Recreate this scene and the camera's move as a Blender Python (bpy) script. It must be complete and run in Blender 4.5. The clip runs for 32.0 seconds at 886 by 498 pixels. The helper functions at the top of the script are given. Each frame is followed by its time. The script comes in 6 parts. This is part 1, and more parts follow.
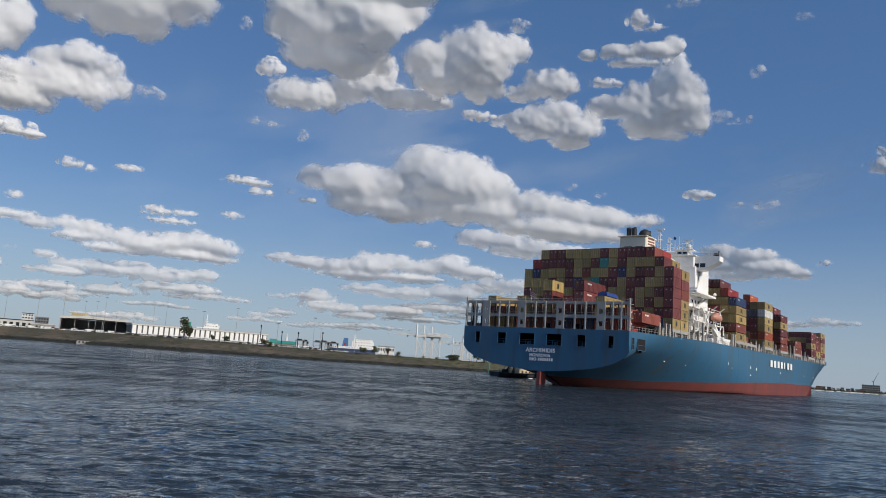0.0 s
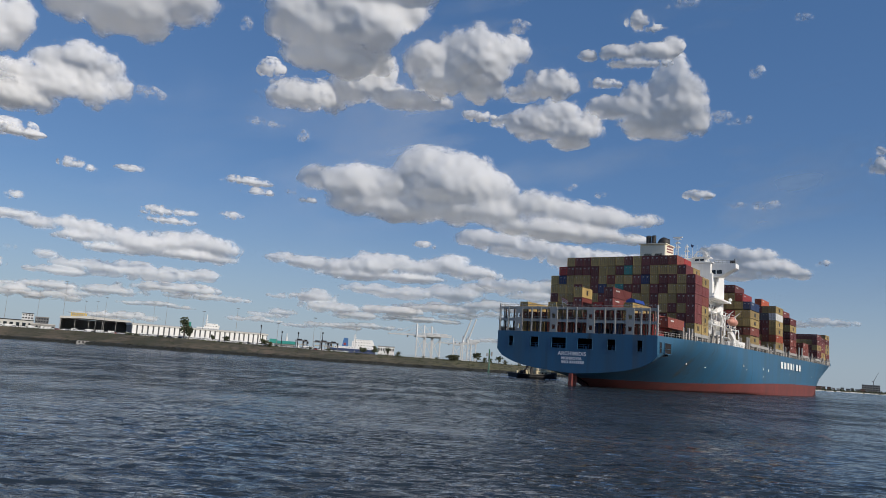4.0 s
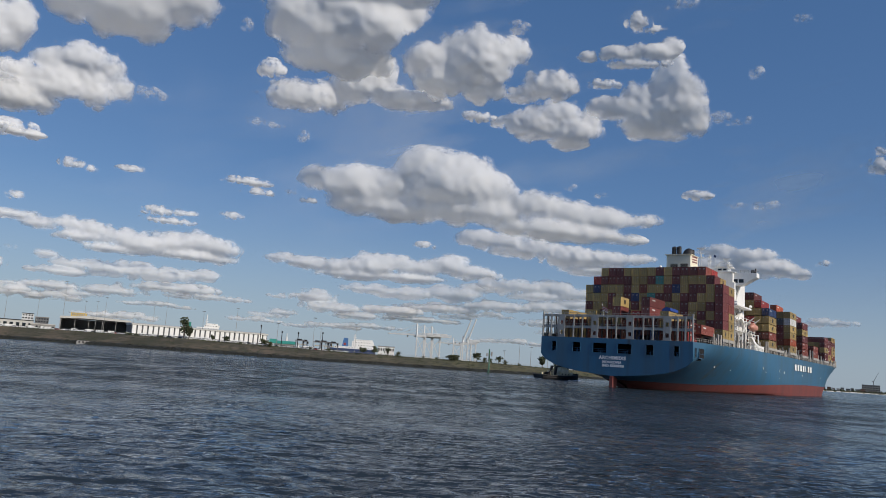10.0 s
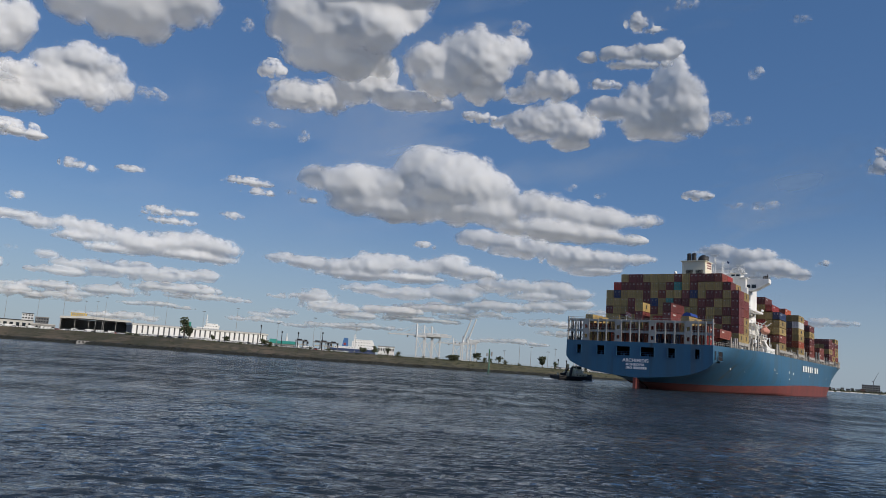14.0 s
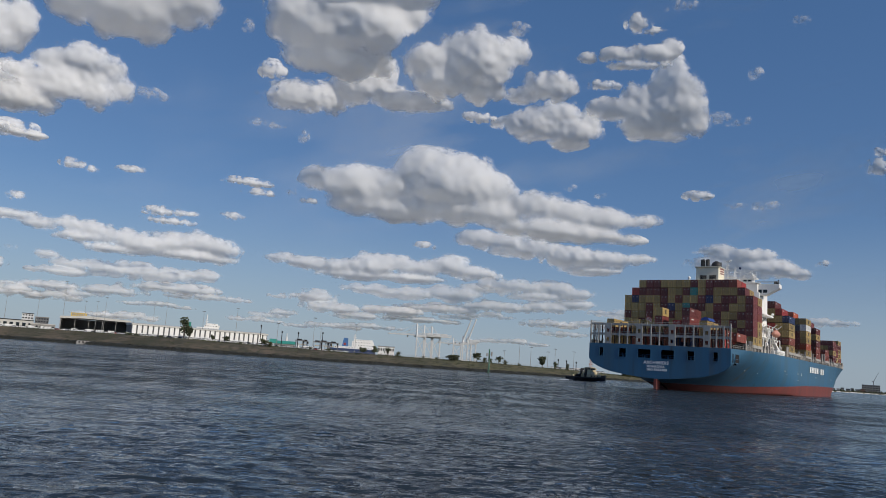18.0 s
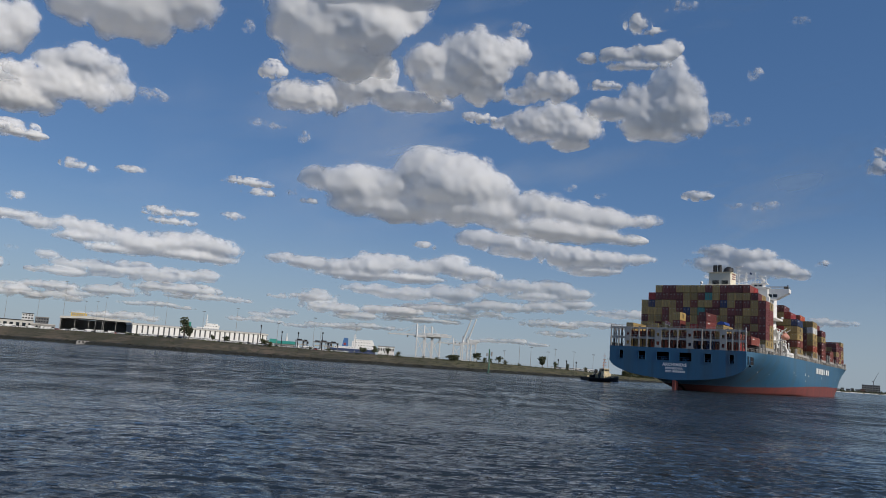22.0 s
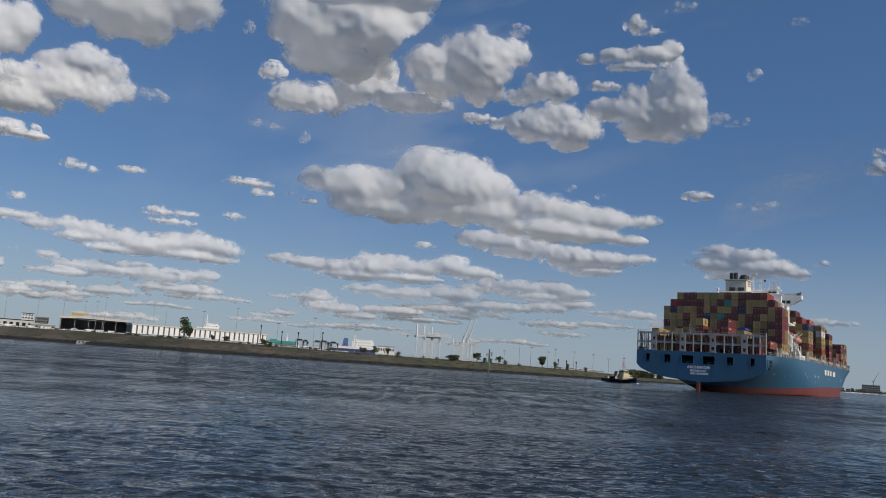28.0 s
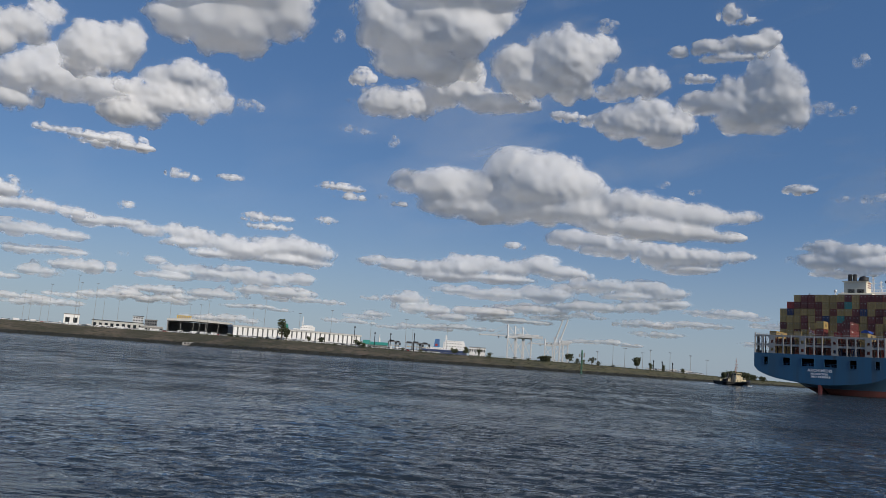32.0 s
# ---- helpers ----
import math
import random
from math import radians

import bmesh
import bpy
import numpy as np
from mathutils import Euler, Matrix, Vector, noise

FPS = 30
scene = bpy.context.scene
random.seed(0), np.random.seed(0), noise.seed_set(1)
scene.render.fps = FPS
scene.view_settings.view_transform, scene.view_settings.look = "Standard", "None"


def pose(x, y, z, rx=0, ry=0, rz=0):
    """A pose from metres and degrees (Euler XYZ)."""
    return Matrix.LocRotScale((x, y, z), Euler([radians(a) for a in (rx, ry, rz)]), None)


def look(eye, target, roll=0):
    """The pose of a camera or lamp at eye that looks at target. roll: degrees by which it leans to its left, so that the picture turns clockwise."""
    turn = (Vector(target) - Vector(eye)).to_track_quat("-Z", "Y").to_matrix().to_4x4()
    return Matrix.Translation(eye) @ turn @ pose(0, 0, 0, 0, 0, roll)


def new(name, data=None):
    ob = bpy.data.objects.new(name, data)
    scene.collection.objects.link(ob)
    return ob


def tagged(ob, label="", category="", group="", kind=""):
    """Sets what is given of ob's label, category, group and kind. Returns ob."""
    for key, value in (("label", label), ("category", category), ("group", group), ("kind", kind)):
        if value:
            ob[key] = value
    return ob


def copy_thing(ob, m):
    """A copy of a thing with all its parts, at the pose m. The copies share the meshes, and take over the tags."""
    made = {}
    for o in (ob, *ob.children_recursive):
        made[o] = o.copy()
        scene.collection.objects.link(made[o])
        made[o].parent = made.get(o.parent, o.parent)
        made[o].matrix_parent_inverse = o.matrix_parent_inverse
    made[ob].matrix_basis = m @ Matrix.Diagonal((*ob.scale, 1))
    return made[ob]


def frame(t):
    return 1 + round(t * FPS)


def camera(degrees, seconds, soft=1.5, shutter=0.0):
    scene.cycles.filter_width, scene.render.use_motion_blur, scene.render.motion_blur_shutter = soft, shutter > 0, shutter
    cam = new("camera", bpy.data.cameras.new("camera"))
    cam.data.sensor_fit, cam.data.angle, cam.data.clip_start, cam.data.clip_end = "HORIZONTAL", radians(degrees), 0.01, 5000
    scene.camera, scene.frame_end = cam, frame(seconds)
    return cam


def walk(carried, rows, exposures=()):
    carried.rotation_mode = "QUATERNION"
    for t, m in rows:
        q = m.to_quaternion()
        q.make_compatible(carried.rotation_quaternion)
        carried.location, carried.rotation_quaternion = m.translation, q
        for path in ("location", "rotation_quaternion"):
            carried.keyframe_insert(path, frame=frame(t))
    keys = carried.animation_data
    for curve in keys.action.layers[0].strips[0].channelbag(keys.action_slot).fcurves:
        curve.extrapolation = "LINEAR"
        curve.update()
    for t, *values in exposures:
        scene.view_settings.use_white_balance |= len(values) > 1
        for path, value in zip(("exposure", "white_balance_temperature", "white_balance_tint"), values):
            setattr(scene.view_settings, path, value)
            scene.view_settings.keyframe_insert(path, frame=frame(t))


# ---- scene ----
# ================= camera =================
EYE = (0.0, 0.0, 3.0)


def aim(yaw, pitch, roll):
    a, b = radians(yaw), radians(pitch)
    way = Vector((math.sin(a) * math.cos(b), math.cos(a) * math.cos(b), math.sin(b)))
    return look(EYE, Vector(EYE) + 100 * way, roll)


cam = camera(60.05, 32.0, soft=0.9)
walk(cam, [
    (0.0, aim(0, 8.55, 3.86)), (14.0, aim(0, 8.55, 3.86)), (28.0, aim(0, 8.55, 3.86)), (28.6, aim(0, 8.55, 3.87)),
    (29.0, aim(-0.01, 8.55, 3.96)), (29.5, aim(-0.01, 8.55, 3.975)), (30.0, aim(-0.13, 8.54, 3.98)),
    (30.5, aim(-0.855, 8.46, 4.07)), (31.0, aim(-3.39, 8.264, 4.138)), (31.5, aim(-5.167, 8.153, 3.87)),
    (32.0, aim(-6.747, 8.161, 3.94)),
], [(0.0, 0.12, 6950, 10), (6.0, 0.07, 6950, 10), (14.0, 0.0, 6950, 10), (20.0, -0.04, 6950, 10), (28.0, -0.11, 6950, 10), (32.0, -0.05, 6950, 10)])

# ================= light =================
SUN_AZ, SUN_EL = 129.0, 32.0
world = bpy.data.worlds.new("daylight")
scene.world = world
world.use_nodes = True
wn, wl = world.node_tree.nodes, world.node_tree.links
sky = wn.new("ShaderNodeTexSky")
sky.sky_type, sky.sun_disc = "NISHITA", False
sky.sun_elevation, sky.sun_rotation = radians(SUN_EL), radians(SUN_AZ)
sky.altitude, sky.air_density, sky.dust_density, sky.ozone_density = 0.0, 0.85, 0.5, 2.6
tint = wn.new("ShaderNodeMix")
tint.data_type, tint.blend_type = "RGBA", "MULTIPLY"
tint.inputs[0].default_value, tint.inputs[7].default_value = 1.0, (0.92, 0.99, 1.06, 1)
wl.new(sky.outputs[0], tint.inputs[6])
haze = wn.new("ShaderNodeMix")
haze.data_type = "RGBA"
haze.inputs[0].default_value, haze.inputs[7].default_value = 0.45, (0.36, 1.45, 4.0, 1)
wl.new(tint.outputs[2], haze.inputs[6])
# pale haze low over the horizon
where, height, band, pale = wn.new("ShaderNodeTexCoord"), wn.new("ShaderNodeSeparateXYZ"), wn.new("ShaderNodeMapRange"), wn.new("ShaderNodeMix")
wl.new(where.outputs["Generated"], height.inputs[0])
wl.new(height.outputs[2], band.inputs[0])
band.interpolation_type = "SMOOTHSTEP"
band.inputs[1].default_value, band.inputs[2].default_value, band.inputs[3].default_value, band.inputs[4].default_value = -0.03, 0.22, 0.74, 0.0
pale.data_type = "RGBA"
pale.inputs[7].default_value = (3.5, 4.4, 5.4, 1)
wl.new(band.outputs[0], pale.inputs[0])
wl.new(haze.outputs[2], pale.inputs[6])
wl.new(pale.outputs[2], wn["Background"].inputs[0])
wn["Background"].inputs[1].default_value = 0.095
sun = new("sun", bpy.data.lights.new("sun", "SUN"))
sun.data.energy, sun.data.angle, sun.data.color = 3.3, radians(0.55), (1.0, 0.95, 0.88)
sa, se = radians(SUN_AZ), radians(SUN_EL)
SUN_WAY = Vector((math.sin(sa) * math.cos(se), math.cos(sa) * math.cos(se), math.sin(se)))
sun.matrix_world = look(SUN_WAY * 300, (0, 0, 0))
scene.view_settings.exposure = 0.0


# ================= materials =================
def make_mat(name):
    m = bpy.data.materials.new(name)
    m.use_nodes = True
    n, l = m.node_tree.nodes, m.node_tree.links
    return m, n, l, n["Principled BSDF"]


def mixed(n, l, fac, a, b):
    x = n.new("ShaderNodeMix")
    x.data_type = "RGBA"
    if hasattr(fac, "is_linked"):
        l.new(fac, x.inputs[0])
    else:
        x.inputs[0].default_value = fac
    for sock, v in ((x.inputs[6], a), (x.inputs[7], b)):
        if hasattr(v, "is_linked"):
            l.new(v, sock)
        else:
            sock.default_value = (*v, 1)
    return x.outputs[2]


def noisy(n, l, scale, detail=4.0, lo=0.35, hi=0.65, stretch=(1, 1, 1), space="Object"):
    tc, mp = n.new("ShaderNodeTexCoord"), n.new("ShaderNodeMapping")
    mp.inputs[3].default_value = stretch
    l.new(tc.outputs[space], mp.inputs[0])
    t, r = n.new("ShaderNodeTexNoise"), n.new("ShaderNodeMapRange")
    t.inputs["Scale"].default_value, t.inputs["Detail"].default_value = scale, detail
    l.new(mp.outputs[0], t.inputs["Vector"])
    l.new(t.outputs[0], r.inputs[0])
    r.inputs[1].default_value, r.inputs[2].default_value = lo, hi
    return r.outputs[0]


def bumped(n, l, bsdf, height, strength, distance):
    b = n.new("ShaderNodeBump")
    b.inputs["Strength"].default_value, b.inputs["Distance"].default_value = strength, distance
    l.new(height, b.inputs["Height"])
    l.new(b.outputs[0], bsdf.inputs["Normal"])


def surface_mat(name, base, worn, rough=0.55, metal=0.0, big=0.15, fine=2.5, streak=(1, 1, 1), amount=0.6, vary=0.0, bump=0.0):
    """Paint, metal, earth or stone with stains at two scales."""
    m, n, l, b = make_mat(name)
    one = noisy(n, l, big, 5, 0.4, 0.75, streak)
    two = noisy(n, l, fine, 3, 0.3, 0.8, streak)
    mul = n.new("ShaderNodeMath")
    mul.operation = "MULTIPLY"
    mul.inputs[1].default_value = amount
    l.new(one, mul.inputs[0])
    c = mixed(n, l, mul.outputs[0], base, worn)
    mul2 = n.new("ShaderNodeMath")
    mul2.operation = "MULTIPLY"
    mul2.inputs[1].default_value = amount * 0.45
    l.new(two, mul2.inputs[0])
    c = mixed(n, l, mul2.outputs[0], c, tuple(v * 0.7 for v in worn))
    if vary:
        oi, hs, r = n.new("ShaderNodeObjectInfo"), n.new("ShaderNodeHueSaturation"), n.new("ShaderNodeMapRange")
        l.new(oi.outputs["Random"], r.inputs[0])
        r.inputs[3].default_value, r.inputs[4].default_value = 1 - vary, 1 + vary
        l.new(r.outputs[0], hs.inputs["Value"])
        l.new(c, hs.inputs["Color"])
        c = hs.outputs[0]
    l.new(c, b.inputs["Base Color"])
    b.inputs["Roughness"].default_value, b.inputs["Metallic"].default_value = rough, metal
    if bump:
        bumped(n, l, b, two, 0.5, bump)
    return m


M = {}
M["hull"] = surface_mat("hull_blue_paint", (0.020, 0.118, 0.222), (0.055, 0.080, 0.090), 0.42, big=0.16, fine=0.9, streak=(1, 1, 0.09), amount=0.5)
hn, hl = M["hull"].node_tree.nodes, M["hull"].node_tree.links
hb = hn["Principled BSDF"]
paint = hb.inputs["Base Color"].links[0].from_socket
rusty = noisy(hn, hl, 0.09, 6, 0.60, 0.72, (1, 1, 0.04))
paint = mixed(hn, hl, rusty, paint, (0.085, 0.075, 0.055))
hl.new(mixed(hn, hl, noisy(hn, hl, 0.35, 5, 0.62, 0.8, (1, 1, 0.05)), paint, (0.035, 0.040, 0.042)), hb.inputs["Base Color"])
M["boot"] = surface_mat("red_bottom_paint", (0.19, 0.037, 0.030), (0.075, 0.032, 0.030), 0.8, big=0.1, fine=0.8, streak=(1, 1, 0.3), amount=0.7)
M["white"] = surface_mat("white_ship_paint", (0.84, 0.83, 0.80), (0.62, 0.57, 0.5), 0.5, big=0.3, fine=2.0, streak=(1, 1, 0.2), amount=0.35)
M["grey"] = surface_mat("pale_grey_steel_paint", (0.36, 0.355, 0.335), (0.30, 0.25, 0.2), 0.55, big=0.5, fine=2.5, streak=(1, 1, 0.3), amount=0.6)
M["pillar"] = surface_mat("weathered_lashing_steel", (0.42, 0.40, 0.36), (0.28, 0.22, 0.17), 0.6, big=0.5, fine=2.5, amount=0.6)
M["deck"] = surface_mat("dark_deck_paint", (0.09, 0.07, 0.065), (0.14, 0.10, 0.08), 0.7, amount=0.6)
# near-black for dark gear, and for shade painted into openings; gloss cut below
M["dark"] = surface_mat("dark_paint_and_opening_shade", (0.022, 0.022, 0.024), (0.04, 0.03, 0.03), 0.7)
for node in M["dark"].node_tree.nodes:
    if node.type == "BSDF_PRINCIPLED":
        node.inputs["Specular IOR Level"].default_value = 0.05
M["black"] = surface_mat("black_soot_paint", (0.02, 0.02, 0.02), (0.045, 0.04, 0.035), 0.6)
M["cream"] = surface_mat("cream_funnel_paint", (0.80, 0.74, 0.58), (0.55, 0.48, 0.36), 0.5, amount=0.35)
M["orange"] = surface_mat("orange_boat_plastic", (0.55, 0.25, 0.18), (0.42, 0.2, 0.15), 0.5, amount=0.4)
M["rod"] = surface_mat("painted_lock_rod", (0.20, 0.13, 0.09), (0.12, 0.08, 0.06), 0.55)
M["glass"] = surface_mat("dark_window_glass", (0.015, 0.02, 0.025), (0.02, 0.025, 0.03), 0.08)
CONT = {
    "mustard": ((0.40, 0.285, 0.11), (0.30, 0.205, 0.085)), "maroon": ((0.185, 0.047, 0.043), (0.125, 0.042, 0.036)),
    "rust": ((0.24, 0.06, 0.04), (0.16, 0.055, 0.035)), "red": ((0.40, 0.045, 0.04), (0.26, 0.05, 0.04)),
    "navy": ((0.028, 0.055, 0.15), (0.03, 0.045, 0.09)), "teal": ((0.06, 0.30, 0.27), (0.06, 0.2, 0.17)),
    "vermilion": ((0.47, 0.10, 0.04), (0.3, 0.08, 0.04)), "pale": ((0.6, 0.6, 0.58), (0.4, 0.37, 0.33)),
    "sky_blue": ((0.05, 0.16, 0.36), (0.05, 0.1, 0.2)), "slate": ((0.13, 0.135, 0.145), (0.1, 0.09, 0.08)),
}
for k, (a, b) in CONT.items():
    M[k] = surface_mat(k + "_container_paint", a, b, 0.55, big=0.4, fine=2.2, streak=(1, 1, 0.35), amount=0.55, vary=0.24)


# ================= shapes =================
class Shape:
    """Gathers boxes, tubes and sheets into one mesh."""

    def __init__(self):
        self.v, self.f, self.mi, self.now = [], [], [], 0

    def add(self, v, f):
        k = len(self.v)
        self.v += [tuple(p) for p in v]
        self.f += [tuple(i + k for i in q) for q in f]
        self.mi += [self.now] * len(f)
        return self

    def box(self, x0, y0, z0, x1, y1, z1):
        v = [(x, y, z) for z in (z0, z1) for y in (y0, y1) for x in (x0, x1)]
        return self.add(v, [(0, 2, 3, 1), (4, 5, 7, 6), (0, 1, 5, 4), (2, 6, 7, 3), (0, 4, 6, 2), (1, 3, 7, 5)])

    def chamfer(self, x0, y0, z0, x1, y1, z1, c):
        """A box whose four upright edges and top rim are cut."""
        def ring(z, e):
            a, b, d, g = x0 + e, x1 - e, y0 + e, y1 - e
            return [(a + c, d, z), (b - c, d, z), (b, d + c, z), (b, g - c, z), (b - c, g, z), (a + c, g, z), (a, g - c, z), (a, d + c, z)]
        v = ring(z0, 0) + ring(z1 - c, 0) + ring(z1, c * 0.7)
        f = [tuple(range(7, -1, -1)), tuple(range(16, 24))]
        f += [(i + 8 * k, (i + 1) % 8 + 8 * k, (i + 1) % 8 + 8 * k + 8, i + 8 * k + 8) for k in (0, 1) for i in range(8)]
        return self.add(v, f)

    def tube(self, p, q, r, r2=None, n=8):
        p, q = Vector(p), Vector(q)
        r2 = r if r2 is None else r2
        d = (q - p).normalized()
        a = d.orthogonal().normalized()
        b = d.cross(a)
        v = [c + (a * math.cos(t) + b * math.sin(t)) * s for c, s in ((p, r), (q, r2)) for t in [2 * math.pi * i / n for i in range(n)]]
        f = [(i, (i + 1) % n, n + (i + 1) % n, n + i) for i in range(n)] + [tuple(range(n - 1, -1, -1)), tuple(range(n, 2 * n))]
        return self.add(v, f)

    def prism(self, poly, axis, a, b):
        """A polygon of two coordinates pushed along an axis from a to b."""
        def put(u, w, t):
            return {"x": (t, u, w), "y": (u, t, w), "z": (u, w, t)}[axis]
        n = len(poly)
        v = [put(u, w, t) for t in (a, b) for u, w in poly]
        f = [(i, (i + 1) % n, n + (i + 1) % n, n + i) for i in range(n)] + [tuple(range(n - 1, -1, -1)), tuple(range(n, 2 * n))]
        return self.add(v, f)

    def ball(self, c, rx, ry, rz, n=10, m=6, z_min=-1.0):
        v, f = [], []
        a0 = math.asin(z_min)
        for j in range(m + 1):
            t = a0 + (math.pi / 2 - a0) * j / m
            v += [(c[0] + rx * math.cos(t) * math.cos(2 * math.pi * i / n), c[1] + ry * math.cos(t) * math.sin(2 * math.pi * i / n), c[2] + rz * math.sin(t)) for i in range(n)]
        f = [(j * n + i, j * n + (i + 1) % n, (j + 1) * n + (i + 1) % n, (j + 1) * n + i) for j in range(m) for i in range(n)]
        f.append(tuple(range(n - 1, -1, -1)))
        return self.add(v, f)

    def mesh(self, name, *mats, smooth=False, weld=False):
        me = bpy.data.meshes.new(name)
        me.from_pydata(self.v, [], self.f)
        for m in mats:
            me.materials.append(m)
        me.polygons.foreach_set("material_index", self.mi)
        if smooth:
            me.polygons.foreach_set("use_smooth", [True] * len(self.f))
        bm = bmesh.new()
        bm.from_mesh(me)
        if weld:
            bmesh.ops.remove_doubles(bm, verts=bm.verts, dist=0.001)
        bmesh.ops.recalc_face_normals(bm, faces=bm.faces)
        bm.to_mesh(me)
        bm.free()
        return me


def part(name, shape, mat, parent, label="", at=None, smooth=False):
    """One mesh object under a thing or a part; shape: a Shape or a ready mesh."""
    me = shape.mesh(name, *(mat if isinstance(mat, (list, tuple)) else (mat,)), smooth=smooth) if isinstance(shape, Shape) else shape
    ob = new(name, me)
    ob.parent = parent
    if at is not None:
        ob.matrix_basis = at
    if label:
        tagged(ob, label)
    return ob


def thing(name, label, category, m=None, group="", kind=""):
    ob = new(name)
    ob.empty_display_size = 0.5
    if m is not None:
        ob.matrix_basis = m
    return tagged(ob, label, category, group, kind)


def whole(name, shape, mat, label, category, m=None, group="", kind="", smooth=False):
    ob = new(name, shape.mesh(name, *(mat if isinstance(mat, (list, tuple)) else (mat,)), smooth=smooth) if isinstance(shape, Shape) else shape)
    if m is not None:
        ob.matrix_basis = m
    return tagged(ob, label, category, group, kind)


def bearing(az, r, z=0.0, turn=0.0):
    """A pose r metres from the eye at az degrees to the right of straight ahead; its +y points away from the eye."""
    a = radians(az)
    return pose(r * math.sin(a), r * math.cos(a), z, 0, 0, -az + turn)


def lerp(x, xs, ys):
    return float(np.interp(x, xs, ys))


# ================= water =================
def build_water():
    m, n, l, b = make_mat("harbour_water")
    b.inputs["Base Color"].default_value = (0.008, 0.016, 0.024, 1)
    b.inputs["Roughness"].default_value, b.inputs["IOR"].default_value = 0.09, 1.33
    h1 = noisy(n, l, 0.75, 3, 0.0, 1.0, (0.7, 1.4, 1))
    h2 = noisy(n, l, 2.4, 3, 0.0, 1.0, (0.8, 1.3, 1))
    calm = noisy(n, l, 0.06, 9, 0.44, 0.58, (0.4, 1.0, 1))
    add, sc, sw = n.new("ShaderNodeMath"), n.new("ShaderNodeMath"), n.new("ShaderNodeMapRange")
    sc.operation, add.operation = "MULTIPLY", "ADD"
    sc.inputs[1].default_value = 0.26
    l.new(h2, sc.inputs[0])
    l.new(h1, add.inputs[0])
    l.new(sc.outputs[0], add.inputs[1])
    h3, sc3, add3 = noisy(n, l, 0.34, 3, 0.0, 1.0, (0.9, 0.8, 1)), n.new("ShaderNodeMath"), n.new("ShaderNodeMath")
    sc3.operation, add3.operation = "MULTIPLY", "ADD"
    sc3.inputs[1].default_value = 2.0
    l.new(h3, sc3.inputs[0])
    l.new(sc3.outputs[0], add3.inputs[0])
    l.new(add.outputs[0], add3.inputs[1])
    bumped(n, l, b, add3.outputs[0], 1.0, 0.4)
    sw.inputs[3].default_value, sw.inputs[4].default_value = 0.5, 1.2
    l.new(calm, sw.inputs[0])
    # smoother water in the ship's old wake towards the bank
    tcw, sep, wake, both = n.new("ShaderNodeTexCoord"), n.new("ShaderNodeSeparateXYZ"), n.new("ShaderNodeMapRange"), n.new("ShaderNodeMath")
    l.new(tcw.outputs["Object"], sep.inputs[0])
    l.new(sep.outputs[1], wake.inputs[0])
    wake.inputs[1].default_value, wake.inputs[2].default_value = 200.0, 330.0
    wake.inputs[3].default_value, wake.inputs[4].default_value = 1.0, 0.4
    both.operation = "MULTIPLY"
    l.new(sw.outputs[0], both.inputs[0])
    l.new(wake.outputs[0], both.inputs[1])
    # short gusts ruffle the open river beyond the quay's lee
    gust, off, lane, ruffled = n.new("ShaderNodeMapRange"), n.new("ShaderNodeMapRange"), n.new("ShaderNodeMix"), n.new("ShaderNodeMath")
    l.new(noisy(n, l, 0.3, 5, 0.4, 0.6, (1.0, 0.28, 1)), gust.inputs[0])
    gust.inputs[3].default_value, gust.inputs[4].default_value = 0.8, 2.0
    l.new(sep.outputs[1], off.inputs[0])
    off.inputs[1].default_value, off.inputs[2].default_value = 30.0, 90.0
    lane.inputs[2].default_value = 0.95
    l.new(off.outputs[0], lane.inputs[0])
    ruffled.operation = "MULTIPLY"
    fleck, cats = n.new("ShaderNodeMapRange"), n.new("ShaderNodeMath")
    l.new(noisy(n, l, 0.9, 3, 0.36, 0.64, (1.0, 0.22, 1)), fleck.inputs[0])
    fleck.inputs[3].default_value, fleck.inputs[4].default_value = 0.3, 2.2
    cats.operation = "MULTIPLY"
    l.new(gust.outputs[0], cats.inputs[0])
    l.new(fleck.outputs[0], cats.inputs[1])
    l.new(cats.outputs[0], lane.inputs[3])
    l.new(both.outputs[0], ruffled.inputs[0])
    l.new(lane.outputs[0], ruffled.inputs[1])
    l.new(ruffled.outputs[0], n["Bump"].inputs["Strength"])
    # gloss by Fresnel over a dark body
    deep, gloss, fr, part_of, mx = n.new("ShaderNodeBsdfDiffuse"), n.new("ShaderNodeBsdfGlossy"), n.new("ShaderNodeFresnel"), n.new("ShaderNodeMath"), n.new("ShaderNodeMixShader")
    deep.inputs[0].default_value = (0.023, 0.031, 0.037, 1)
    gloss.inputs[0].default_value = (1, 1, 1, 1)
    gloss.inputs["Roughness"].default_value = 0.1
    fr.inputs[0].default_value = 1.33
    part_of.operation = "MULTIPLY"
    part_of.inputs[1].default_value = 0.78
    for node in (deep, gloss, fr):
        l.new(n["Bump"].outputs[0], node.inputs["Normal"])
    l.new(fr.outputs[0], part_of.inputs[0])
    l.new(part_of.outputs[0], mx.inputs[0])
    l.new(deep.outputs[0], mx.inputs[1])
    l.new(gloss.outputs[0], mx.inputs[2])
    l.new(mx.outputs[0], n["Material Output"].inputs[0])
    rng = np.random.default_rng(5)
    az = np.radians(np.concatenate([np.linspace(-180, -52, 12)[:-1], np.linspace(-52, 52, 760), np.linspace(52, 180, 12)[1:-1]]))
    step = [4.0, 7.0]
    r = 9.0
    while r < 260:
        step.append(r)
        r += max(0.10, r * r / (1356 * 3.0) * 1.1)
